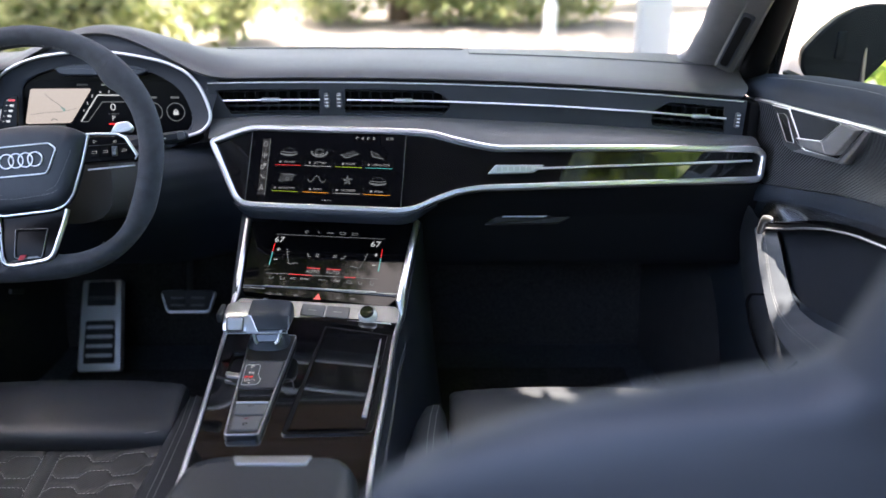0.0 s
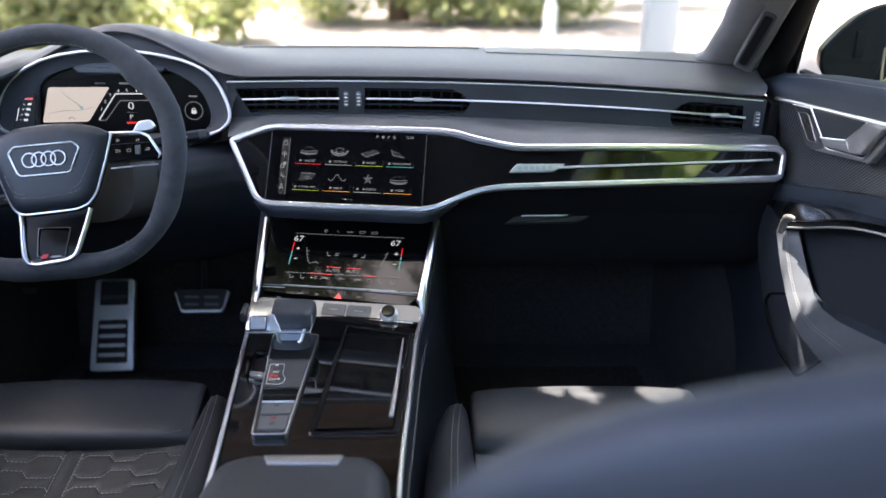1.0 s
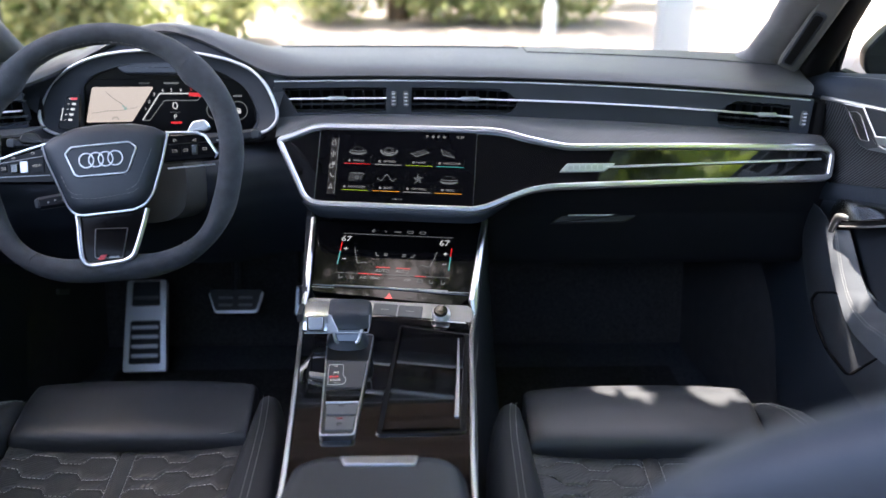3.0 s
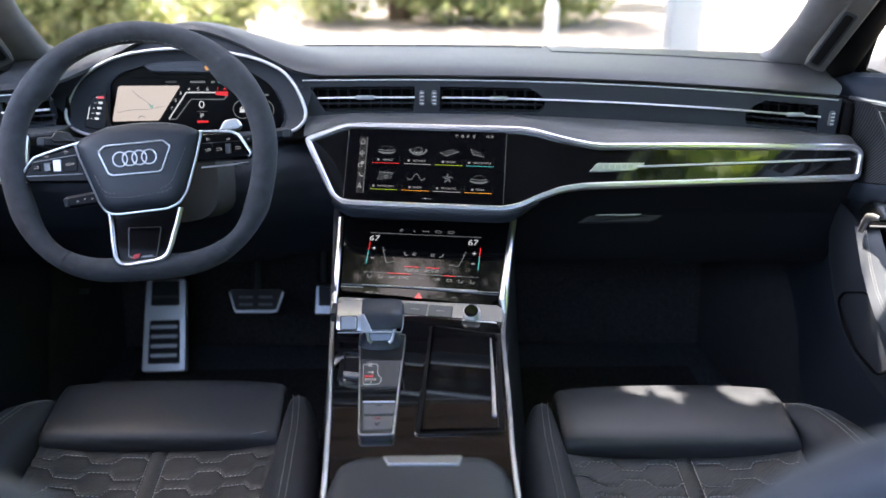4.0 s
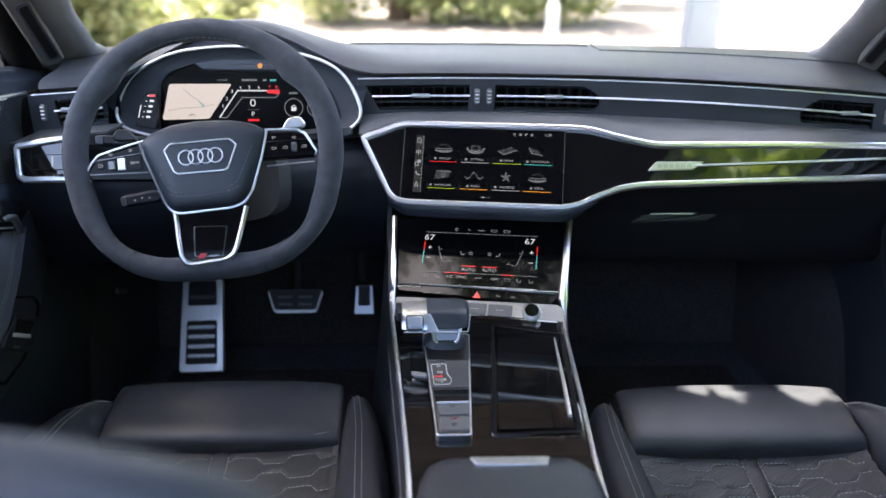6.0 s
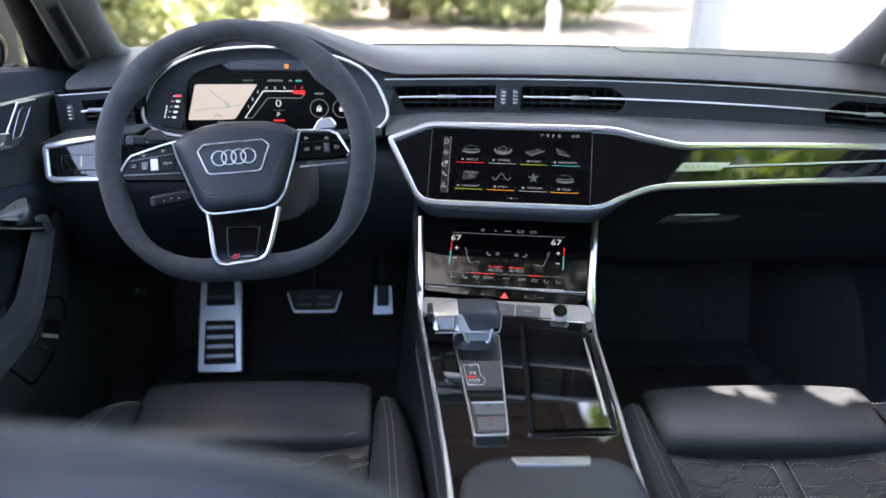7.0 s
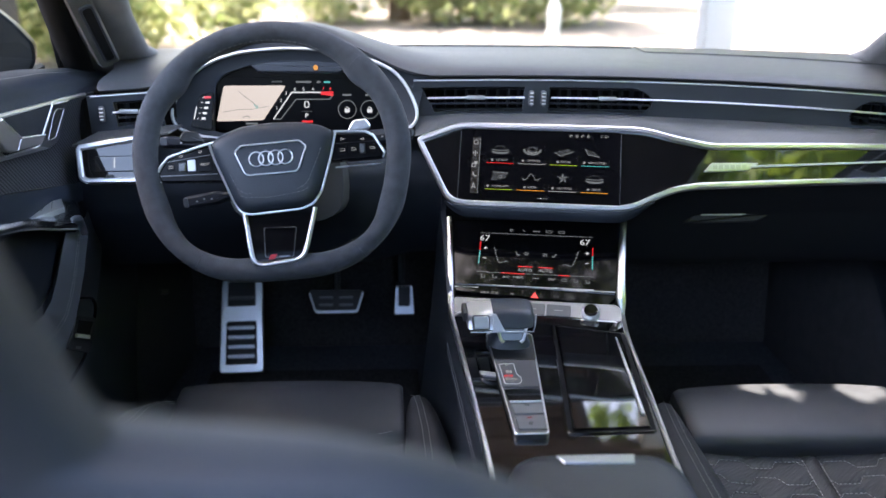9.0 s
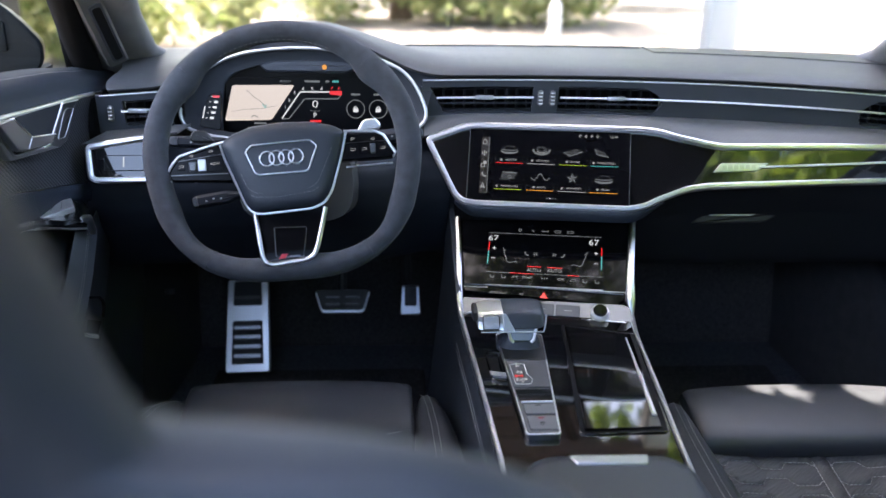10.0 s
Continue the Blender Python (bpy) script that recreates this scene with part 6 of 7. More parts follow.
            ring_.append(Vector((hw * math.copysign(abs(c_) ** (2 / e), c_), yb + th * 0.5 * math.copysign(abs(s__) ** (2 / e), s__), z)))
        rr_.append(ring_)
    skin(bm, rr_, True, True, True)
    part("backrest", bm, BACK_LEATHER_SKY, s, "tall leather backrest with built-in head restraint")
    part("base", box((0, -0.32, -0.17), (0.40, 0.50, 0.20), 0.02), SOFT_BLACK, s, "black plastic seat base")
    for sx in (-0.17, 0.17):
        part("rail", box((sx, -0.30, -0.262), (0.04, 0.60, 0.03), 0.004), DARK_METAL, s)
    return s


seat = front_seat(-0.892, 0.008, 1, 0.009)
seat.location = (-0.354, 1.135, 0.6000)
part("scuff_mark", rod([(-0.229, 1.0125, 0.5796), (-0.218, 1.0135, 0.5806), (-0.208, 1.0155, 0.5816)], [0.0004, 0.0011, 0.0004], None, 6, 0.4), BUTTON, seat, "pale scuff on the leather")
seat2 = front_seat(-0.838, 0.0, -1, 0.0)
seat2.location = (0.357, 1.090, 0.6105)
seat2["label"] = "dark grey leather sport seat with sun flecks on its edge"

# ---- doors ----
def door(sgn, name):
    """Front door lining; sgn 1 for the passenger's side."""
    d = thing(name, "black front door lining with silver handle surround and leather pull", "door", "", "structure", at=(sgn * 0.70, 1.0, 0.6))
    def L(y, z, c=0.0):
        return Vector((sgn * (0.684 - c), y, z))
    # y runs forward; outlines are given once and mirrored by L
    def P(pts):
        return pts if sgn > 0 else pts[::-1]
    def belt(y):
        return lerp_line([(-0.1, 1.085), (0.9, 1.068), (1.05, 1.056), (1.23, 1.036), (1.46, 1.000), (1.6, 0.985)], y)
    # upper leather roll
    def roll_(y, s):
        t = s * math.pi * 0.5
        return (sgn * (0.735 - 0.045 * math.sin(t)), y, belt(y) - 0.028 + 0.028 * math.cos(t))
    bm = surface(roll_, steps(-0.1, 1.50, 40), steps(0, 1, 8))
    zl = lambda y: lerp_line([(-0.1, 1.05), (0.92, 1.0265), (1.054, 1.0125), (1.18, 0.9995), (1.245, 0.9930), (1.334, 0.9825), (1.5, 0.972)], y)
    surface(lambda y, s: (sgn * (0.690 - 0.006 * s), y, (belt(y) - 0.028) * (1 - s) + zl(y) * s), steps(-0.1, 1.50, 40), steps(0, 1, 4), 0, bm)
    bmesh.ops.remove_doubles(bm, verts=bm.verts, dist=1e-5)
    up = part("upper_roll", bm, DOOR_LEATHER, d, "stitched black leather sill roll")
    bm = bmesh.new()
    stitch_line([Vector((sgn * 0.706, y, belt(y) - 0.005)) for y in steps(0.3, 1.35, 40)], None, bm)
    part("roll_stitching", bm, THREAD, up)
    part("upper_trim", rod([L(y, zl(y), 0.003) for y in steps(0.2, 1.318, 30)], 0.0030, None, 8), BRUSHED, d, "long silver trim line")
    # main lining, slightly hollowed, with carbon weave upper field
    low = lambda y: lerp_line([(-0.1, 1.00), (0.50, 0.985), (0.90, 0.947), (0.99, 0.930), (1.152, 0.8906), (1.254, 0.866), (1.5, 0.84)], y)
    part("weave_field", surface(lambda y, s: (sgn * (0.684 + 0.010 * math.sin(s * math.pi)), y, zl(y) * (1 - s) + low(y) * s), steps(-0.1, 1.36, 30), steps(0, 1, 8), 0.004), DOOR_WEAVE, d, "dark carbon-weave door field")
    part("lining", surface(lambda y, s: (sgn * (0.690 + 0.018 * s), y, low(y) * (1 - s) + 0.34 * s), steps(-0.1, 1.50, 20), steps(0, 1, 10), 0.006), LEATHER, d, "black lower door lining")
    # dark leather band under the weave
    rim_z = lambda y: lerp_line([(0.45, 0.970), (0.81, 0.9395), (0.892, 0.9250), (0.981, 0.9085), (1.058, 0.8930), (1.194, 0.8600), (1.28, 0.838)], y)
    if sgn < 0:
        rim_z = lambda y: lerp_line([(0.45, 0.955), (0.81, 0.922), (0.981, 0.888), (1.073, 0.8775), (1.145, 0.8750), (1.194, 0.8600), (1.28, 0.838)], y)
    part("lower_trim", surface(lambda y, s: (sgn * (0.6815 - 0.0025 * math.sin(s * math.pi)), y, (low(y) - 0.0015) * (1 - s) + (rim_z(y) - 0.006) * s), steps(0.30, 1.28, 24), steps(0, 1, 6), 0.004), DOOR_LEATHER, d, "dark leather band under the weave")
    # handle: satin plate, dark plate holding the hollow's shade, bright outline, bent lever
    hpl = P(round_poly([(1.1824, 0.9985), (0.9562, 1.0205), (1.0039, 0.9666), (1.1548, 0.9437)], 0.004, 3))
    part("handle_surround", plate(hpl, -0.004, 0.0060, 0.0012, L), HANDLE_METAL, d, "satin silver handle surround")
    inner = [(1.1800, 0.9980), (0.9640, 1.0190), (1.0176, 0.9703), (1.1186, 0.9575)]
    part("bowl_shade_plate", plate(P(round_poly(inner, 0.004, 3)), 0.004, 0.0066, 0.0003, L), HOOD_LINING, d, "dark plate standing for the shaded hollow behind the handle", False)
    part("surround_line", rod([L(y, z, 0.0068) for y, z in ((1.1824, 0.9985), (1.1510, 0.9780), (1.1200, 0.9572), (1.1120, 0.9562), (1.0210, 0.9690), (1.0140, 0.9715), (0.9626, 1.0195))], 0.0011, None, 6), CHROME, d, "thin bright outline of the handle")
    lv = part("handle", plate(P([(1.1239, 0.9702), (1.0516, 0.9838), (1.0360, 0.9714), (1.1100, 0.9612)]), 0.0062, 0.0150, 0.0012, L), HANDLE_METAL, d, "satin grey door handle", False)
    part("grip", plate(P([(1.0516, 0.9838), (1.0080, 1.0165), (0.9690, 1.0185), (1.0090, 0.9775), (1.0220, 0.9735), (1.0360, 0.9714)]), 0.0062, 0.0152, 0.0012, L), HANDLE_METAL, lv, "bent grip of the handle", False)
    part("bright_edge", rod([L(y, z, 0.0150) for y, z in ((1.1239, 0.9702), (1.0800, 0.9783), (1.0530, 0.9836), (1.0500, 0.9852), (1.0080, 1.0165))], 0.0010, None, 6), CHROME, lv)
    sw_ = P(round_poly([(1.2438, 0.9900), (1.1850, 0.9965), (1.1215, 0.9545), (1.1548, 0.9430), (1.1868, 0.9455)], 0.004, 3))
    sp_ = part("lock_switch_panel", plate(sw_, -0.004, 0.0062, 0.0015, L), DARK_METAL, d, "dark metal panel with lock switches")
    part("panel_edge", rod([L(y, z, 0.0066) for y, z in ((1.2438, 0.9902), (1.1850, 0.9970))], 0.0009, None, 6), CHROME, sp_, "bright edge line")
    part("lock_switch", border(P(round_poly([(1.2230, 0.9835), (1.1976, 0.9885), (1.1841, 0.9860), (1.1494, 0.9557), (1.1765, 0.9521)], 0.005, 3)), 0.0010, 0.005, 0.0074, 0.0003, L), HANDLE_METAL, sp_, "outlined lock switch")
    # armrest: bright capping that sweeps rearwards from a rounded tip
    cap_z = lambda y: lerp_line([(0.45, 0.980), (0.81, 0.9395), (0.894, 0.9255), (0.963, 0.9075), (1.02, 0.888), (1.077, 0.8660), (1.150, 0.8410), (1.215, 0.8300)], y)
    def cap(y, s):
        w = 0.035 * math.sqrt(max(0.0, 1 - max(0.0, (y - 1.10) / 0.116) ** 2)) + 0.001
        return (sgn * (0.683 - w * s), y, rim_z(y) + (cap_z(y) - rim_z(y)) * s ** 2.6)
    part("armrest_cap", surface(cap, steps(0.45, 1.215, 44), steps(0, 1, 8), 0.006), CAP_METAL, d, "smooth metal capping along the door pull")
    # near-black strip gives the groove under the capping its shade
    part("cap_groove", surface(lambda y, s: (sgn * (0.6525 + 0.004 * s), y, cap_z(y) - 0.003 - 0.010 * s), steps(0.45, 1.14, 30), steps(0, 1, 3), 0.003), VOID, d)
    part("cap_edge", rod([(sgn * 0.650, y, cap_z(y) - 0.0105) for y in steps(0.45, 1.135, 24)], 0.0021, None, 8, 0.7), BRUSHED, d, "bright edge of the capping")
    part("knob_cap", rod([(sgn * 0.651, y, z) for y, z in ((1.160, 0.820), (1.153, 0.836), (1.146, 0.846), (1.136, 0.850), (1.116, 0.854))], [0.0045, 0.0055, 0.006, 0.005, 0.0035], None, 10), CHROME, d, "bright end cap of the pull")
    # pull: a leather post with a face to the cabin and a face to the rear, stitched along their fold, turning into the armrest
    fold = [(1.162, 0.821), (1.147, 0.799), (1.126, 0.773), (1.102, 0.749), (1.074, 0.732), (1.036, 0.728), (0.988, 0.733), (0.930, 0.740), (0.50, 0.79)]
    fore = [(1.181, 0.820), (1.161, 0.794), (1.140, 0.767), (1.114, 0.743), (1.082, 0.718), (1.049, 0.707), (1.000, 0.704), (0.930, 0.707), (0.50, 0.72)]
    aft = [(1.146, 0.825), (1.124, 0.807), (1.095, 0.780), (1.066, 0.760), (1.034, 0.753), (0.990, 0.757), (0.935, 0.769), (0.880, 0.782), (0.50, 0.80)]
    def strap(t, v):
        (fy, fz), (sy, sz), (ay, az) = along(fore, t), along(fold, t), along(aft, t)
        f_, k_, a_ = Vector((sgn * 0.652, fy, fz)), Vector((sgn * 0.658, sy, sz)), Vector((sgn * 0.671, ay, az))
        if v < 0.40:
            return f_.lerp(k_, v / 0.48)
        if v > 0.60:
            return k_.lerp(a_, (v - 0.52) / 0.48)
        u = (v - 0.40) / 0.20
        p0, p1 = f_.lerp(k_, 0.40 / 0.48), k_.lerp(a_, 0.08 / 0.48)
        return p0 * (1 - u) ** 2 + k_ * 2 * u * (1 - u) + p1 * u * u
    ps = part("pull_post", surface(strap, steps(0, 1, 48), steps(0, 1, 25)), STRAP_LEATHER_LIT, d, "stitched leather door pull and armrest, colour lightened for sunlight")
    part("post_side", surface(lambda t, v: strap(t, 1.0) + Vector((sgn * 0.012, 0.030, 0.002)) * v, steps(0, 1, 40), steps(0, 1, 3)), DOOR_LEATHER, ps)
    bm = bmesh.new()
    for v in (0.47, 0.56):
        stitch_line([strap(t, v) + Vector((-sgn * 0.0007, -0.0007, 0.0004)) for t in steps(0.01, 0.85, 70)], None, bm, 0.0034, 0.0020, 0.00025)
    part("pull_stitching", bm, THREAD, ps, "grey double stitching")
    # dark sheet behind the pull: shade put in as colour, nothing hollowed
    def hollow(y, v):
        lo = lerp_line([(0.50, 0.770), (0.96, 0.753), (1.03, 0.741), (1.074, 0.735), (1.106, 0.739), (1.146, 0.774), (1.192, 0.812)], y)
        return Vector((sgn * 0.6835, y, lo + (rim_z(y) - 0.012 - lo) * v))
    part("pull_shade_sheet", surface(hollow, steps(0.50, 1.19, 24), steps(0, 1, 6), 0.002), HOOD_LINING, d, "dark sheet standing for the shaded hollow behind the pull")
    # pocket outline and lower switch
    def LL(y, z, c=0.0):
        return Vector((sgn * (0.6735 - c), y, z))
    edge_ = [(1.300, 0.755), (1.292, 0.700), (1.262, 0.660), (1.222, 0.628), (1.165, 0.603), (1.10, 0.592), (1.0, 0.585), (0.30, 0.585)]
    def apron(t, v):
        y, z = along(edge_, t)
        top = lerp_line([(0.90, 0.690), (1.05, 0.692), (1.085, 0.708), (1.114, 0.730), (1.14, 0.754), (1.161, 0.780), (1.181, 0.806), (1.25, 0.825)], y)
        return Vector((sgn * (0.6745 + 0.014 * v ** 3), y, top + (z - top) * v))
    part("lower_apron", surface(apron, steps(0, 1, 30), steps(0, 1, 8), 0.0015), APRON, d, "dark leather lower door panel")
    pk = P(round_poly([(1.150, 0.7270), (1.217, 0.6970), (1.2290, 0.6765), (1.198, 0.6461), (1.152, 0.6252), (1.08, 0.6200), (1.00, 0.700)], 0.016, 5))
    part("pocket_seam", border(pk, 0.0035, -0.002, 0.0015, 0.0006, LL), VOID, d)
    if sgn < 0:
        bs = part("boot_switch", plate(P(round_poly([(1.1410, 0.7017), (1.2137, 0.6629), (1.1681, 0.6263), (1.0897, 0.6744)], 0.008, 4)), -0.001, 0.003, 0.001, LL), SOFT_BLACK, d, "black tailgate switch panel")
        # raised near-black plate stands for the shaded switch recess
        part("switch_hollow", plate(P([(1.1444, 0.6929), (1.1964, 0.6647), (1.1747, 0.6548), (1.1300, 0.6802)]), 0.002, 0.0036, 0.0004, LL), VOID, bs)
        part("switch_bar", plate(P([(1.1240, 0.6815), (1.1700, 0.6555), (1.1670, 0.6505), (1.1212, 0.6768)]), 0.003, 0.007, 0.001, LL), PALE_PLASTIC, bs, "pale switch bar")
        part("switch_mark", plate(P([(1.120, 0.6640), (1.139, 0.6532), (1.136, 0.6502), (1.117, 0.6610)]), 0.003, 0.0034, 0.0001, LL), BUTTON, bs)
        wp = lambda a, b, c=0.0: Vector((-(0.683 - 0.035 * b), a, 0.8790 - 0.035 * max(0.0, a - 1.075) + c))
        part("switch_plate", plate(round_poly([(1.030, 0.03), (1.120, 0.02), (1.140, 0.45), (1.100, 0.96)], 0.006, 3)[::-1], -0.006, 0.0010, 0.0006, wp), BEZEL_METAL, d, "silver plate of the window switches", False)
        for k in (0.30, 0.62):
            a0, b0, a1, b1 = 1.068 + 0.032 * k, 0.03 + 0.86 * k, 1.116 + 0.030 * k, 0.03 + 0.27 * k
            part("switch_gap", plate([(a0 + 0.003, b0), (a0 + 0.0045, b0), (a1 - 0.002, b1), (a1 - 0.0035, b1)][::-1], 0.0006, 0.0014, 0.0001, wp), SOFT_BLACK, d)
    # window frame front post and glass
    part("window_seal", rod([(sgn * 0.745, 1.425, 1.005), (sgn * 0.742, 1.395, 1.085), (sgn * 0.728, 1.345, 1.135), (sgn * 0.695, 1.15, 1.27), (sgn * 0.655, 0.9, 1.385)], 0.009, None, 8), VOID, d)
    bm = bmesh.new()
    bm.faces.new([bm.verts.new((sgn * (0.742 - 0.10 * (z - 1.0)), y, z)) for y, z in ((1.480, 0.985), (1.392, 1.000), (1.405, 1.045), (1.414, 1.080), (1.384, 1.130), (1.47, 1.125))])
    bmesh.ops.solidify(bm, geom=list(bm.faces), thickness=0.006)
    part("mirror_triangle", bm, SOFT_BLACK, d, "black corner trim by the mirror")
    part("pane", surface(lambda y, s: (sgn * (0.752 - 0.10 * s), min(y, 1.42 - 0.52 * s), belt(min(y, 1.42 - 0.52 * s)) - 0.03 + 0.37 * s), steps(-0.03, 1.42, 10), steps(0, 1, 4)), GLASS, d, "clear side window")
    return d


door_left = door(-1, "door_1")
door_left.location.x += 0.012
door(1, "door_2")

# ---- windscreen pillars ----
for sgn in (-1, 1):
    pil = thing("windscreen_pillar", "grey suede-lined windscreen pillar with a slim speaker", "pillar", "windscreen pillars", "structure", at=(sgn * 0.65, 1.4, 1.05))
    ax_pts = [((0.664, 1.575, 0.965), 0.100, 0.030), ((0.666, 1.530, 0.995), 0.084, 0.030), ((0.671, 1.47, 1.030), 0.061, 0.030), ((0.650, 1.36, 1.095), 0.052, 0.030), ((0.622, 1.22, 1.185), 0.050, 0.030), ((0.585, 1.02, 1.300), 0.050, 0.03), ((0.555, 0.90, 1.375), 0.05, 0.03)]
    bm = bmesh.new()
    rr_ = []
    for (x, y, z), w, th in ax_pts:
        n = Vector((-sgn * 0.45, -0.80, -0.38)).normalized()
        u = Vector((sgn * 0.93, -0.35, 0.0)).normalized()
        rr_.append([Vector((sgn * x, y, z)) + u * w * math.copysign(abs(math.cos(t)) ** 0.7, math.cos(t)) + n * th * math.copysign(abs(math.sin(t)) ** 0.8, math.sin(t)) for t in steps(0, 2 * math.pi, 20)[:-1]])
    skin(bm, rr_, True, True, True)
    part("lining", bm, PILLAR_SUEDE, pil, "grey suede lining")
    n = Vector((-sgn * 0.45, -0.80, -0.38)).normalized()
    lo_, hi_ = Vector((sgn * 0.6400, 1.372, 1.0300)), Vector((sgn * 0.6330, 1.272, 1.1120))
    up_ = (hi_ - lo_).normalized()
    sp_ = plane_map((lo_ + hi_) / 2, up_, n - up_ * n.dot(up_))
    k_ = -sgn * 0.001
    part("pillar_strip", plate(round_poly(rect(-0.088, -0.017 - sgn * 0.005, 0.30, 0.017 - sgn * 0.005), 0.010, 4), -0.020, -0.002, 0.003, sp_), SEAM_BEIGE, pil, "smooth beige-grey strip beside the lining")
    frame_ = part("speaker_frame", plate(round_poly(rect(-0.075, -0.0105 + k_, 0.075, 0.0105 + k_), 0.009, 5), -0.010, 0.000, 0.0012, sp_), BAND, pil, "slim grey speaker frame")
    part("speaker_grille", plate(round_poly(rect(-0.068, -0.0065 + k_, 0.068, 0.0065 + k_), 0.006, 4), -0.002, 0.0012, 0.0006, sp_), VOID, frame_, "black speaker grille")
    part("door_seal", rod([(sgn * 0.718, 1.46, 0.99), (sgn * 0.702, 1.37, 1.06), (sgn * 0.675, 1.25, 1.15), (sgn * 0.615, 0.95, 1.36)], 0.022, None, 10), VOID, pil, "black rubber door seal")

# ---- outside mirrors ----
def side_mirror(sgn):
    m_ = thing("side_mirror", "dark painted door mirror with black base", "mirror", "door mirrors", at=(sgn * 0.90, 1.44, 1.03))
    bm = bmesh.new()
    rr_ = []
    inset = 0.0 if sgn > 0 else -0.012
    edge = round_poly([(0.766, 1.049), (0.781, 1.068), (0.795, 1.084), (0.818, 1.105), (0.842, 1.119), (0.870, 1.125), (1.015, 1.116), (1.036, 1.080), (1.030, 0.996), (1.000, 0.982), (0.850, 0.984), (0.775, 1.010), (0.767, 1.025)], 0.008, 3)
    for y, k_, dz in ((1.371, 0.975, 0.0), (1.375, 1.0, 0.0), (1.385, 0.985, 0.0), (1.420, 0.90, -0.002), (1.460, 0.74, -0.004), (1.495, 0.46, -0.006), (1.508, 0.10, -0.006)):
        rr_.append([Vector((sgn * (0.91 + (a - 0.91) * k_ + inset), y, 1.05 + (b - 1.05) * k_ + dz)) for a, b in edge])
    skin(bm, rr_, True, True, True)
    part("housing", bm, PAINT, m_, "dark painted housing")
    mp = plane_map((sgn * (0.955 + inset), 1.366, 1.050), (1, sgn * 0.12, 0), (-sgn * 0.12, -1, 0.10))
    gp_ = round_poly([(-0.086, -0.057), (0.070, -0.058), (0.070, 0.056), (-0.086, 0.054)], 0.016, 6)
    if sgn < 0:
        gp_ = [(-a, b) for a, b in gp_][::-1]
    part("rim", border([(a * 1.06, b * 1.07) for a, b in gp_], 0.007, -0.006, 0.006, 0.002, mp), DARK_METAL, m_, "grey mirror rim")
    part("mirror_glass", plate(gp_, -0.004, 0.0, 0.001, mp), MIRROR, m_, "mirror glass reflecting trees")
    part("foot", box((sgn * 0.80, 1.43, 0.965), (0.13, 0.07, 0.022), 0.008), GLOSS, m_, "black mirror foot")
    part("turn_lamp", box((sgn * (0.825 + inset), 1.371, 1.060), (0.016, 0.008, 0.044), 0.003), PAINT, m_)
    return m_


side_mirror(-1)
side_mirror(1)
structure("bonnet", surface(lambda x, s: (x, 1.93 + 1.1 * s - 0.3 * (x / 0.8) ** 2, 0.925 - 0.22 * s - 0.04 * (x / 0.8) ** 2), steps(-0.85, 0.85, 12), steps(0, 1, 8), 0.01), PAINT, "dark painted bonnet", "bonnet")
for sgn, nm in ((-1, "left"), (1, "right")):
    structure("outer_door_" + nm, surface(lambda y, s: (sgn * (0.80 + 0.07 * math.sin(math.pi * min(1, s * 1.2))), y, 1.0 - 0.7 * s), steps(-0.05, 1.50, 10), steps(0, 1, 8), 0.01), PAINT, "dark painted car side", "car side")

# ---- outside ----
structure("ground", surface(lambda x, y: (x, y, 0.0), [-300, -60, -20, -8, -3, 0, 3, 8, 20, 60, 300], [-300, -60, -20, -8, -3, 0, 3, 8, 20, 60, 300]), CONCRETE, "pale sunlit concrete forecourt", "ground")


def leaves(name, blobs, count, size, mat_, seed, label, category, kind="", parent=None, flecks=()):
    """Many small bent leaves scattered through soft ellipsoids; flecks are gaps along the sun's way."""
    rng = np.random.default_rng(seed)
    vol = np.array([b[1][0] * b[1][1] * b[1][2] for b in blobs]) ** 0.75
    pick = rng.choice(len(blobs), count, p=vol / vol.sum())
    cen = np.array([b[0] for b in blobs])[pick]
    rad = np.array([b[1] for b in blobs])[pick]
    d = rng.normal(size=(count, 3))
    d /= np.linalg.norm(d, axis=1)[:, None]
    c = cen + d * rad * (rng.random((count, 1)) ** 0.42)
    keep = c[:, 2] > 0.05
    s = np.array(SUN)
    for p, r in flecks:
        q = c - np.array(p)
        dist = np.linalg.norm(q - (q @ s)[:, None] * s, axis=1)
        keep &= dist > r + size * 0.30
    c = c[keep]
    n = len(c)
    u = rng.normal(size=(n, 3))
    u /= np.linalg.norm(u, axis=1)[:, None]
    w = np.cross(u, rng.normal(size=(n, 3)))
    w /= np.linalg.norm(w, axis=1)[:, None]
    k = size * rng.uniform(0.6, 1.15, (n, 1))
    nn = np.cross(u, w)
    verts = np.stack([c - u * k * 0.5, c + w * k * 0.28 + nn * k * 0.06, c + u * k * 0.5, c - w * k * 0.28 + nn * k * 0.06], 1).reshape(-1, 3)
    me = bpy.data.meshes.new(name)
    me.from_pydata(verts.tolist(), [], (np.arange(n * 4).reshape(-1, 4)).tolist())
    me.materials.append(mat_)
    ob = new(name, me)
    if parent:
        ob.parent = parent
        ob.matrix_basis = parent.matrix_basis.inverted()
        return ob
    return tagged(ob, label, category, "", kind)


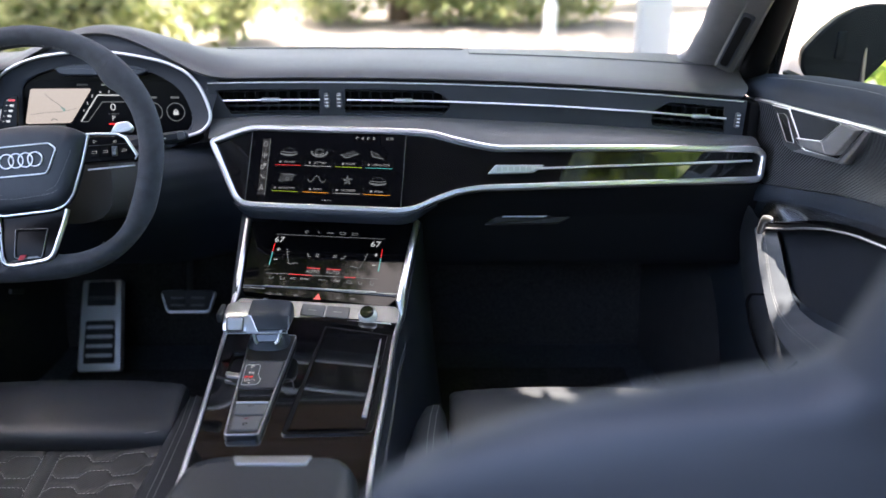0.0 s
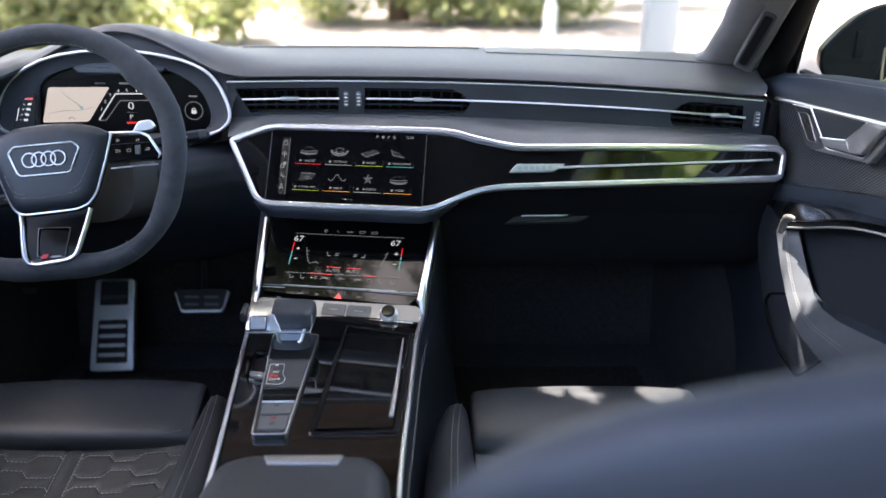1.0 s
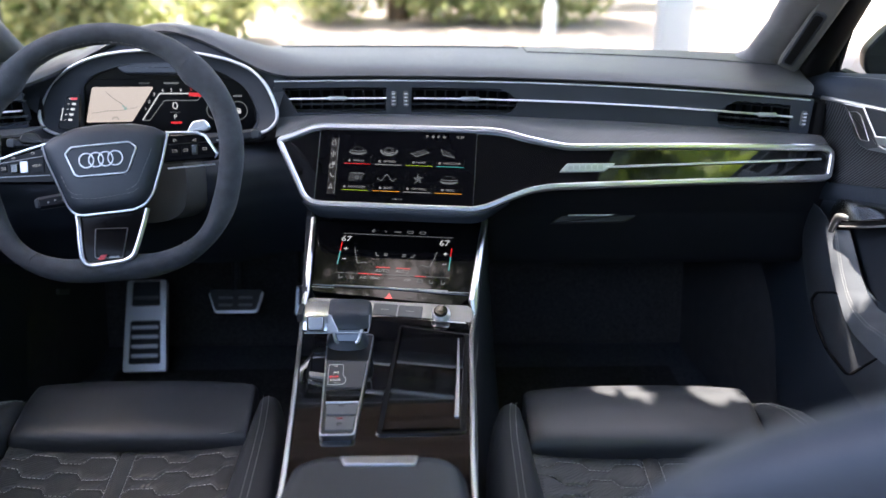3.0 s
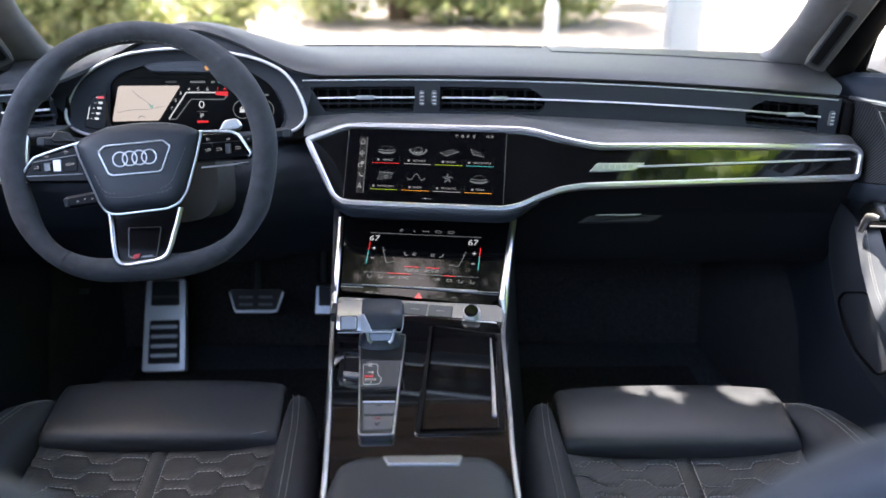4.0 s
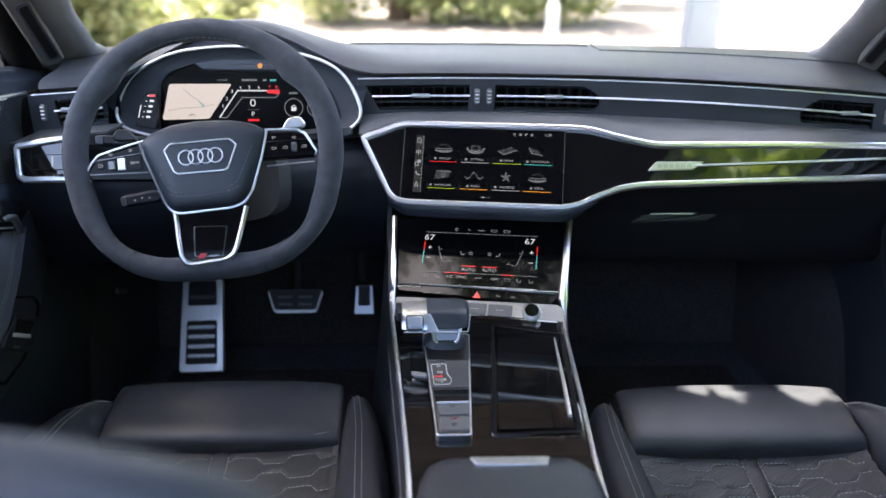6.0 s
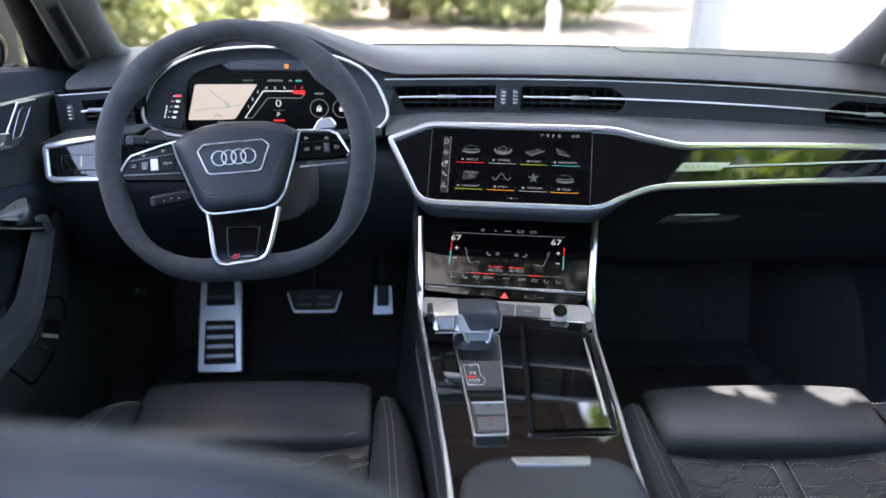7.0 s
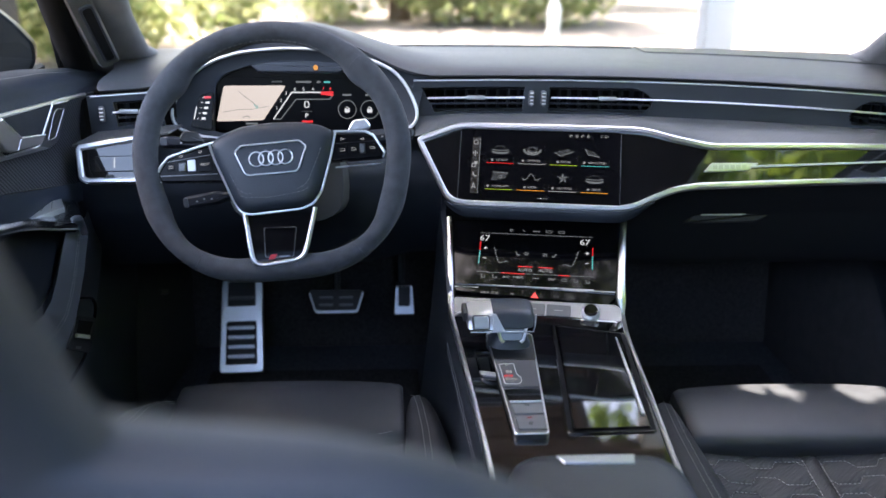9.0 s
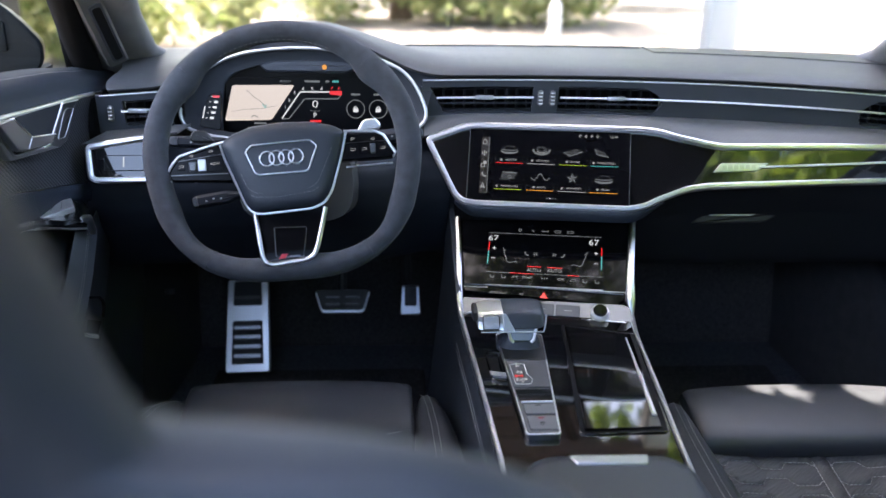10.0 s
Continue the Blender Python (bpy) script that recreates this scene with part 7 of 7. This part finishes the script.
def tree(x, y, h, spread, seed, label, lean=0.0, leaf=LEAF, count=7000, size=0.16, trunk=0.16, low=0.35, flecks=()):
    rng = random.Random(seed)
    t = thing("tree", label, "tree", "trees round the forecourt", at=(x, y, 0))
    top = Vector((x + lean, y, h * 0.8))
    bm = rod([(x, y, -0.05), (x + 0.02, y, 0.5), (x + lean * 0.3, y + 0.05, h * 0.35), tuple(top)], [trunk * 1.25, trunk, trunk * 0.75, trunk * 0.2], None, 10)
    for k in range(7):
        a = rng.uniform(0, 6.28)
        b0 = Vector((x, y, 0)).lerp(top, 0) + Vector((lean * 0.3, 0, h * rng.uniform(0.3, 0.6)))
        e = b0 + Vector((math.cos(a) * spread * 0.75, math.sin(a) * spread * 0.75, h * rng.uniform(0.12, 0.3)))
        rod([b0, b0.lerp(e, 0.5) + Vector((0, 0, 0.1)), e], [trunk * 0.4, trunk * 0.25, 0.02], bm, 6)
    part("trunk", bm, BARK, t, "brown bark trunk with limbs")
    blobs = []
    for k in range(14):
        a, r = rng.uniform(0, 6.28), spread * rng.uniform(0.1, 0.75)
        z = h * rng.uniform(low, 0.95)
        q = spread * rng.uniform(0.3, 0.5)
        blobs.append(((x + lean * 0.6 + math.cos(a) * r, y + math.sin(a) * r, z), (q, q, q * 0.7)))
    leaves("crown", blobs, count, size, leaf, seed, "", "", "", t, flecks)
    return t


# loose shrubs across the far side, in clumps with bright gaps, thinner towards the open side
rng = random.Random(5)
bl = []
for k in range(150):
    near = k % 2
    x = rng.uniform(-7.5, -1.5) if near else rng.choice((-1.2, -0.8, 0.15, 0.4, 0.95, 1.55, 1.95)) + rng.gauss(0, 0.28)
    y = rng.uniform(7.9, 9.4) if near else rng.uniform(10.2, 11.6)
    bl.append(((x, y, rng.uniform(0.1, 0.8) if k % 3 else rng.uniform(0.8, 2.2)), (rng.uniform(0.28, 0.5), rng.uniform(0.3, 0.6), rng.uniform(0.3, 0.5))))
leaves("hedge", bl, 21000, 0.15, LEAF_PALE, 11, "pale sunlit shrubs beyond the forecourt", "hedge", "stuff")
bl = []
for k in range(90):
    x = rng.uniform(-12, 14)
    bl.append(((x, rng.uniform(16, 21), rng.uniform(0.0, 3.0)), (rng.uniform(0.6, 1.3), 0.8, rng.uniform(0.4, 0.9))))
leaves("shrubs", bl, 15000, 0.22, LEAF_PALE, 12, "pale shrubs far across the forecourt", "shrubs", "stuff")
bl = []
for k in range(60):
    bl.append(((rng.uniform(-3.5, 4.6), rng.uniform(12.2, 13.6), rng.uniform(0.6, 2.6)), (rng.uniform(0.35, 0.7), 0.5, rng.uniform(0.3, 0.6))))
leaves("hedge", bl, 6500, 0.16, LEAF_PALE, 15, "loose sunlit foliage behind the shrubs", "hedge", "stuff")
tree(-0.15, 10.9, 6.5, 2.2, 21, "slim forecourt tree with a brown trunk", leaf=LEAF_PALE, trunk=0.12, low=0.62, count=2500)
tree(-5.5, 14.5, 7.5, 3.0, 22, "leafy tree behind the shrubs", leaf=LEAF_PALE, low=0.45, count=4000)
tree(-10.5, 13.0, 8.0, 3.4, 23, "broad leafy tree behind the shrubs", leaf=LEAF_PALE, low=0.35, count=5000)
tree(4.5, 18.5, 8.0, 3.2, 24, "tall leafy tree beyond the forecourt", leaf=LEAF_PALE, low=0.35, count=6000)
tree(10.0, 14.0, 7.5, 3.2, 25, "round leafy tree at the forecourt's edge", low=0.25, count=9000)
tree(26.0, 6.0, 9.0, 3.0, 26, "leafy tree beside the forecourt", low=0.2, count=9000)
tree(24.0, -14.0, 9.0, 3.2, 27, "leafy tree behind the car", low=0.15, count=10000)
tree(11.0, -25.0, 9.0, 3.4, 28, "tall leafy tree behind the car", low=0.15, count=10000)
tree(-9.0, -25.0, 9.0, 3.2, 29, "dense leafy tree behind the car", low=0.15, count=10000)
tree(4.9, 7.5, 8.0, 2.8, 32, "leafy tree at the corner of the porch", lean=-2.6, leaf=LEAF_BRIGHT, low=0.3, count=22000, size=0.22)
tree(3.6, -6.0, 7.5, 3.0, 30, "bright leafy tree beside the parked car", leaf=LEAF_BRIGHT, low=0.16, count=26000, size=0.2)
# added out of view to dim the skylight on the passenger's seat back
tree(4.3, -1.0, 6.5, 2.5, 33, "unseen leafy tree added to block sky on the passenger's side", lean=-1.7, leaf=LEAF_BRIGHT, low=0.14, count=17000, size=0.18)
# unseen tree added to shade the car; crown gaps cut for sun flecks
FLECKS = [((0.310, 1.080, 0.606), 0.010), ((0.323, 1.082, 0.606), 0.008), ((0.3375, 1.082, 0.606), 0.010), ((0.350, 1.072, 0.606), 0.009), ((0.361, 1.055, 0.606), 0.009), ((0.448, 1.082, 0.606), 0.011), ((0.465, 1.079, 0.606), 0.012), ((0.482, 1.075, 0.606), 0.010), ((0.455, 1.053, 0.606), 0.008), ((0.491, 1.047, 0.606), 0.010), ((0.654, 1.154, 0.790), 0.006), ((0.654, 1.145, 0.774), 0.008), ((0.665, 1.134, 0.818), 0.004), ((0.664, 1.102, 0.774), 0.009), ((0.664, 1.093, 0.761), 0.011), ((0.655, 1.093, 0.747), 0.010), ((0.668, 1.072, 0.744), 0.007)]
cb = Vector((0.1, 1.1, 1.0)) + SUN * 2.6
shade = thing("added_shade_tree", "unseen leafy tree added to shade the car and shape sun flecks", "tree", at=(-3.4, 5.2, 0))
bm = rod([(-3.4, 5.2, -0.05), (-3.35, 5.1, 1.0), (-3.1, 4.8, 2.2), (-2.3, 3.7, 3.2), (cb.x, cb.y, cb.z + 0.4)], [0.2, 0.16, 0.13, 0.09, 0.03], None, 10)
part("trunk", bm, BARK, shade, "leaning brown trunk")
rng = random.Random(8)
bl = []
for k in range(26):
    a, r = rng.uniform(0, 6.28), 1.45 * math.sqrt(rng.random())
    bl.append(((cb.x + math.cos(a) * r, cb.y + math.sin(a) * r, cb.z + rng.uniform(-0.25, 0.55)), (0.5, 0.5, 0.26)))
leaves("crown", bl, 80000, 0.060, LEAF, 31, "", "", "", shade, FLECKS)
# extra leaves block a stray sun gap over the passenger's cushion
bl = [(tuple(Vector((0.55, 0.95, 0.60)) + SUN * 2.9), (0.26, 0.26, 0.14))]
leaves("stray_gap_leaves", bl, 3000, 0.060, LEAF, 37, "", "", "", shade, FLECKS)
# pillar of the porch and the neighbouring building
structure("porch_pillar", box((1.040, 3.38, 1.39), (0.115, 0.115, 2.78), 0.006), PILLAR_SHADED, "slim white porch pillar, paint greyed to look shaded", "pillar")
structure("bollard", rod([(1.52, 9.6, 0.0), (1.52, 9.6, 0.30), (1.52, 9.6, 0.38)], [0.07, 0.07, 0.03], None, 12), WHITE_WALL, "low white bollard at the forecourt's edge", "bollard")
structure("garden_wall", box((-2.6, 3.4, 0.69), (0.2, 4.4, 1.38), 0.01), WALL_GREY, "low dark grey rendered garden wall", "wall")
bl = [((-3.2 + 0.25 * k, 7.4 + 0.1 * k, 0.6), (0.5, 0.4, 0.6)) for k in range(3)]
leaves("garden_shrub", bl, 3500, 0.12, LEAF_PALE, 14, "yellow-green shrub beyond the garden wall", "shrub", "stuff")
# porch over the path ahead: boarded ceiling with a pale edge beam
por = thing("porch_roof", "brown boarded porch ceiling with brown edge beams", "porch", "", "structure", at=(-1.4, 4.8, 2.9))
for k in range(24):
    part("board", box((-1.65, 3.25 + 0.15 * k, 2.95), (4.7, 0.142, 0.03), 0.004, None, None, 1), CEILING_WOOD, por, "", False)
part("roof_slab", box((-1.65, 4.95, 3.06), (5.0, 3.9, 0.16), 0.02), WALL_GREY, por)
part("edge_beam", box((0.72, 4.95, 2.90), (0.06, 3.9, 0.14), 0.01), CEILING_WOOD, por, "brown edge beam")
part("edge_beam", box((-1.45, 3.35, 2.84), (5.1, 0.12, 0.12), 0.01), CEILING_WOOD, por, "brown edge beam")
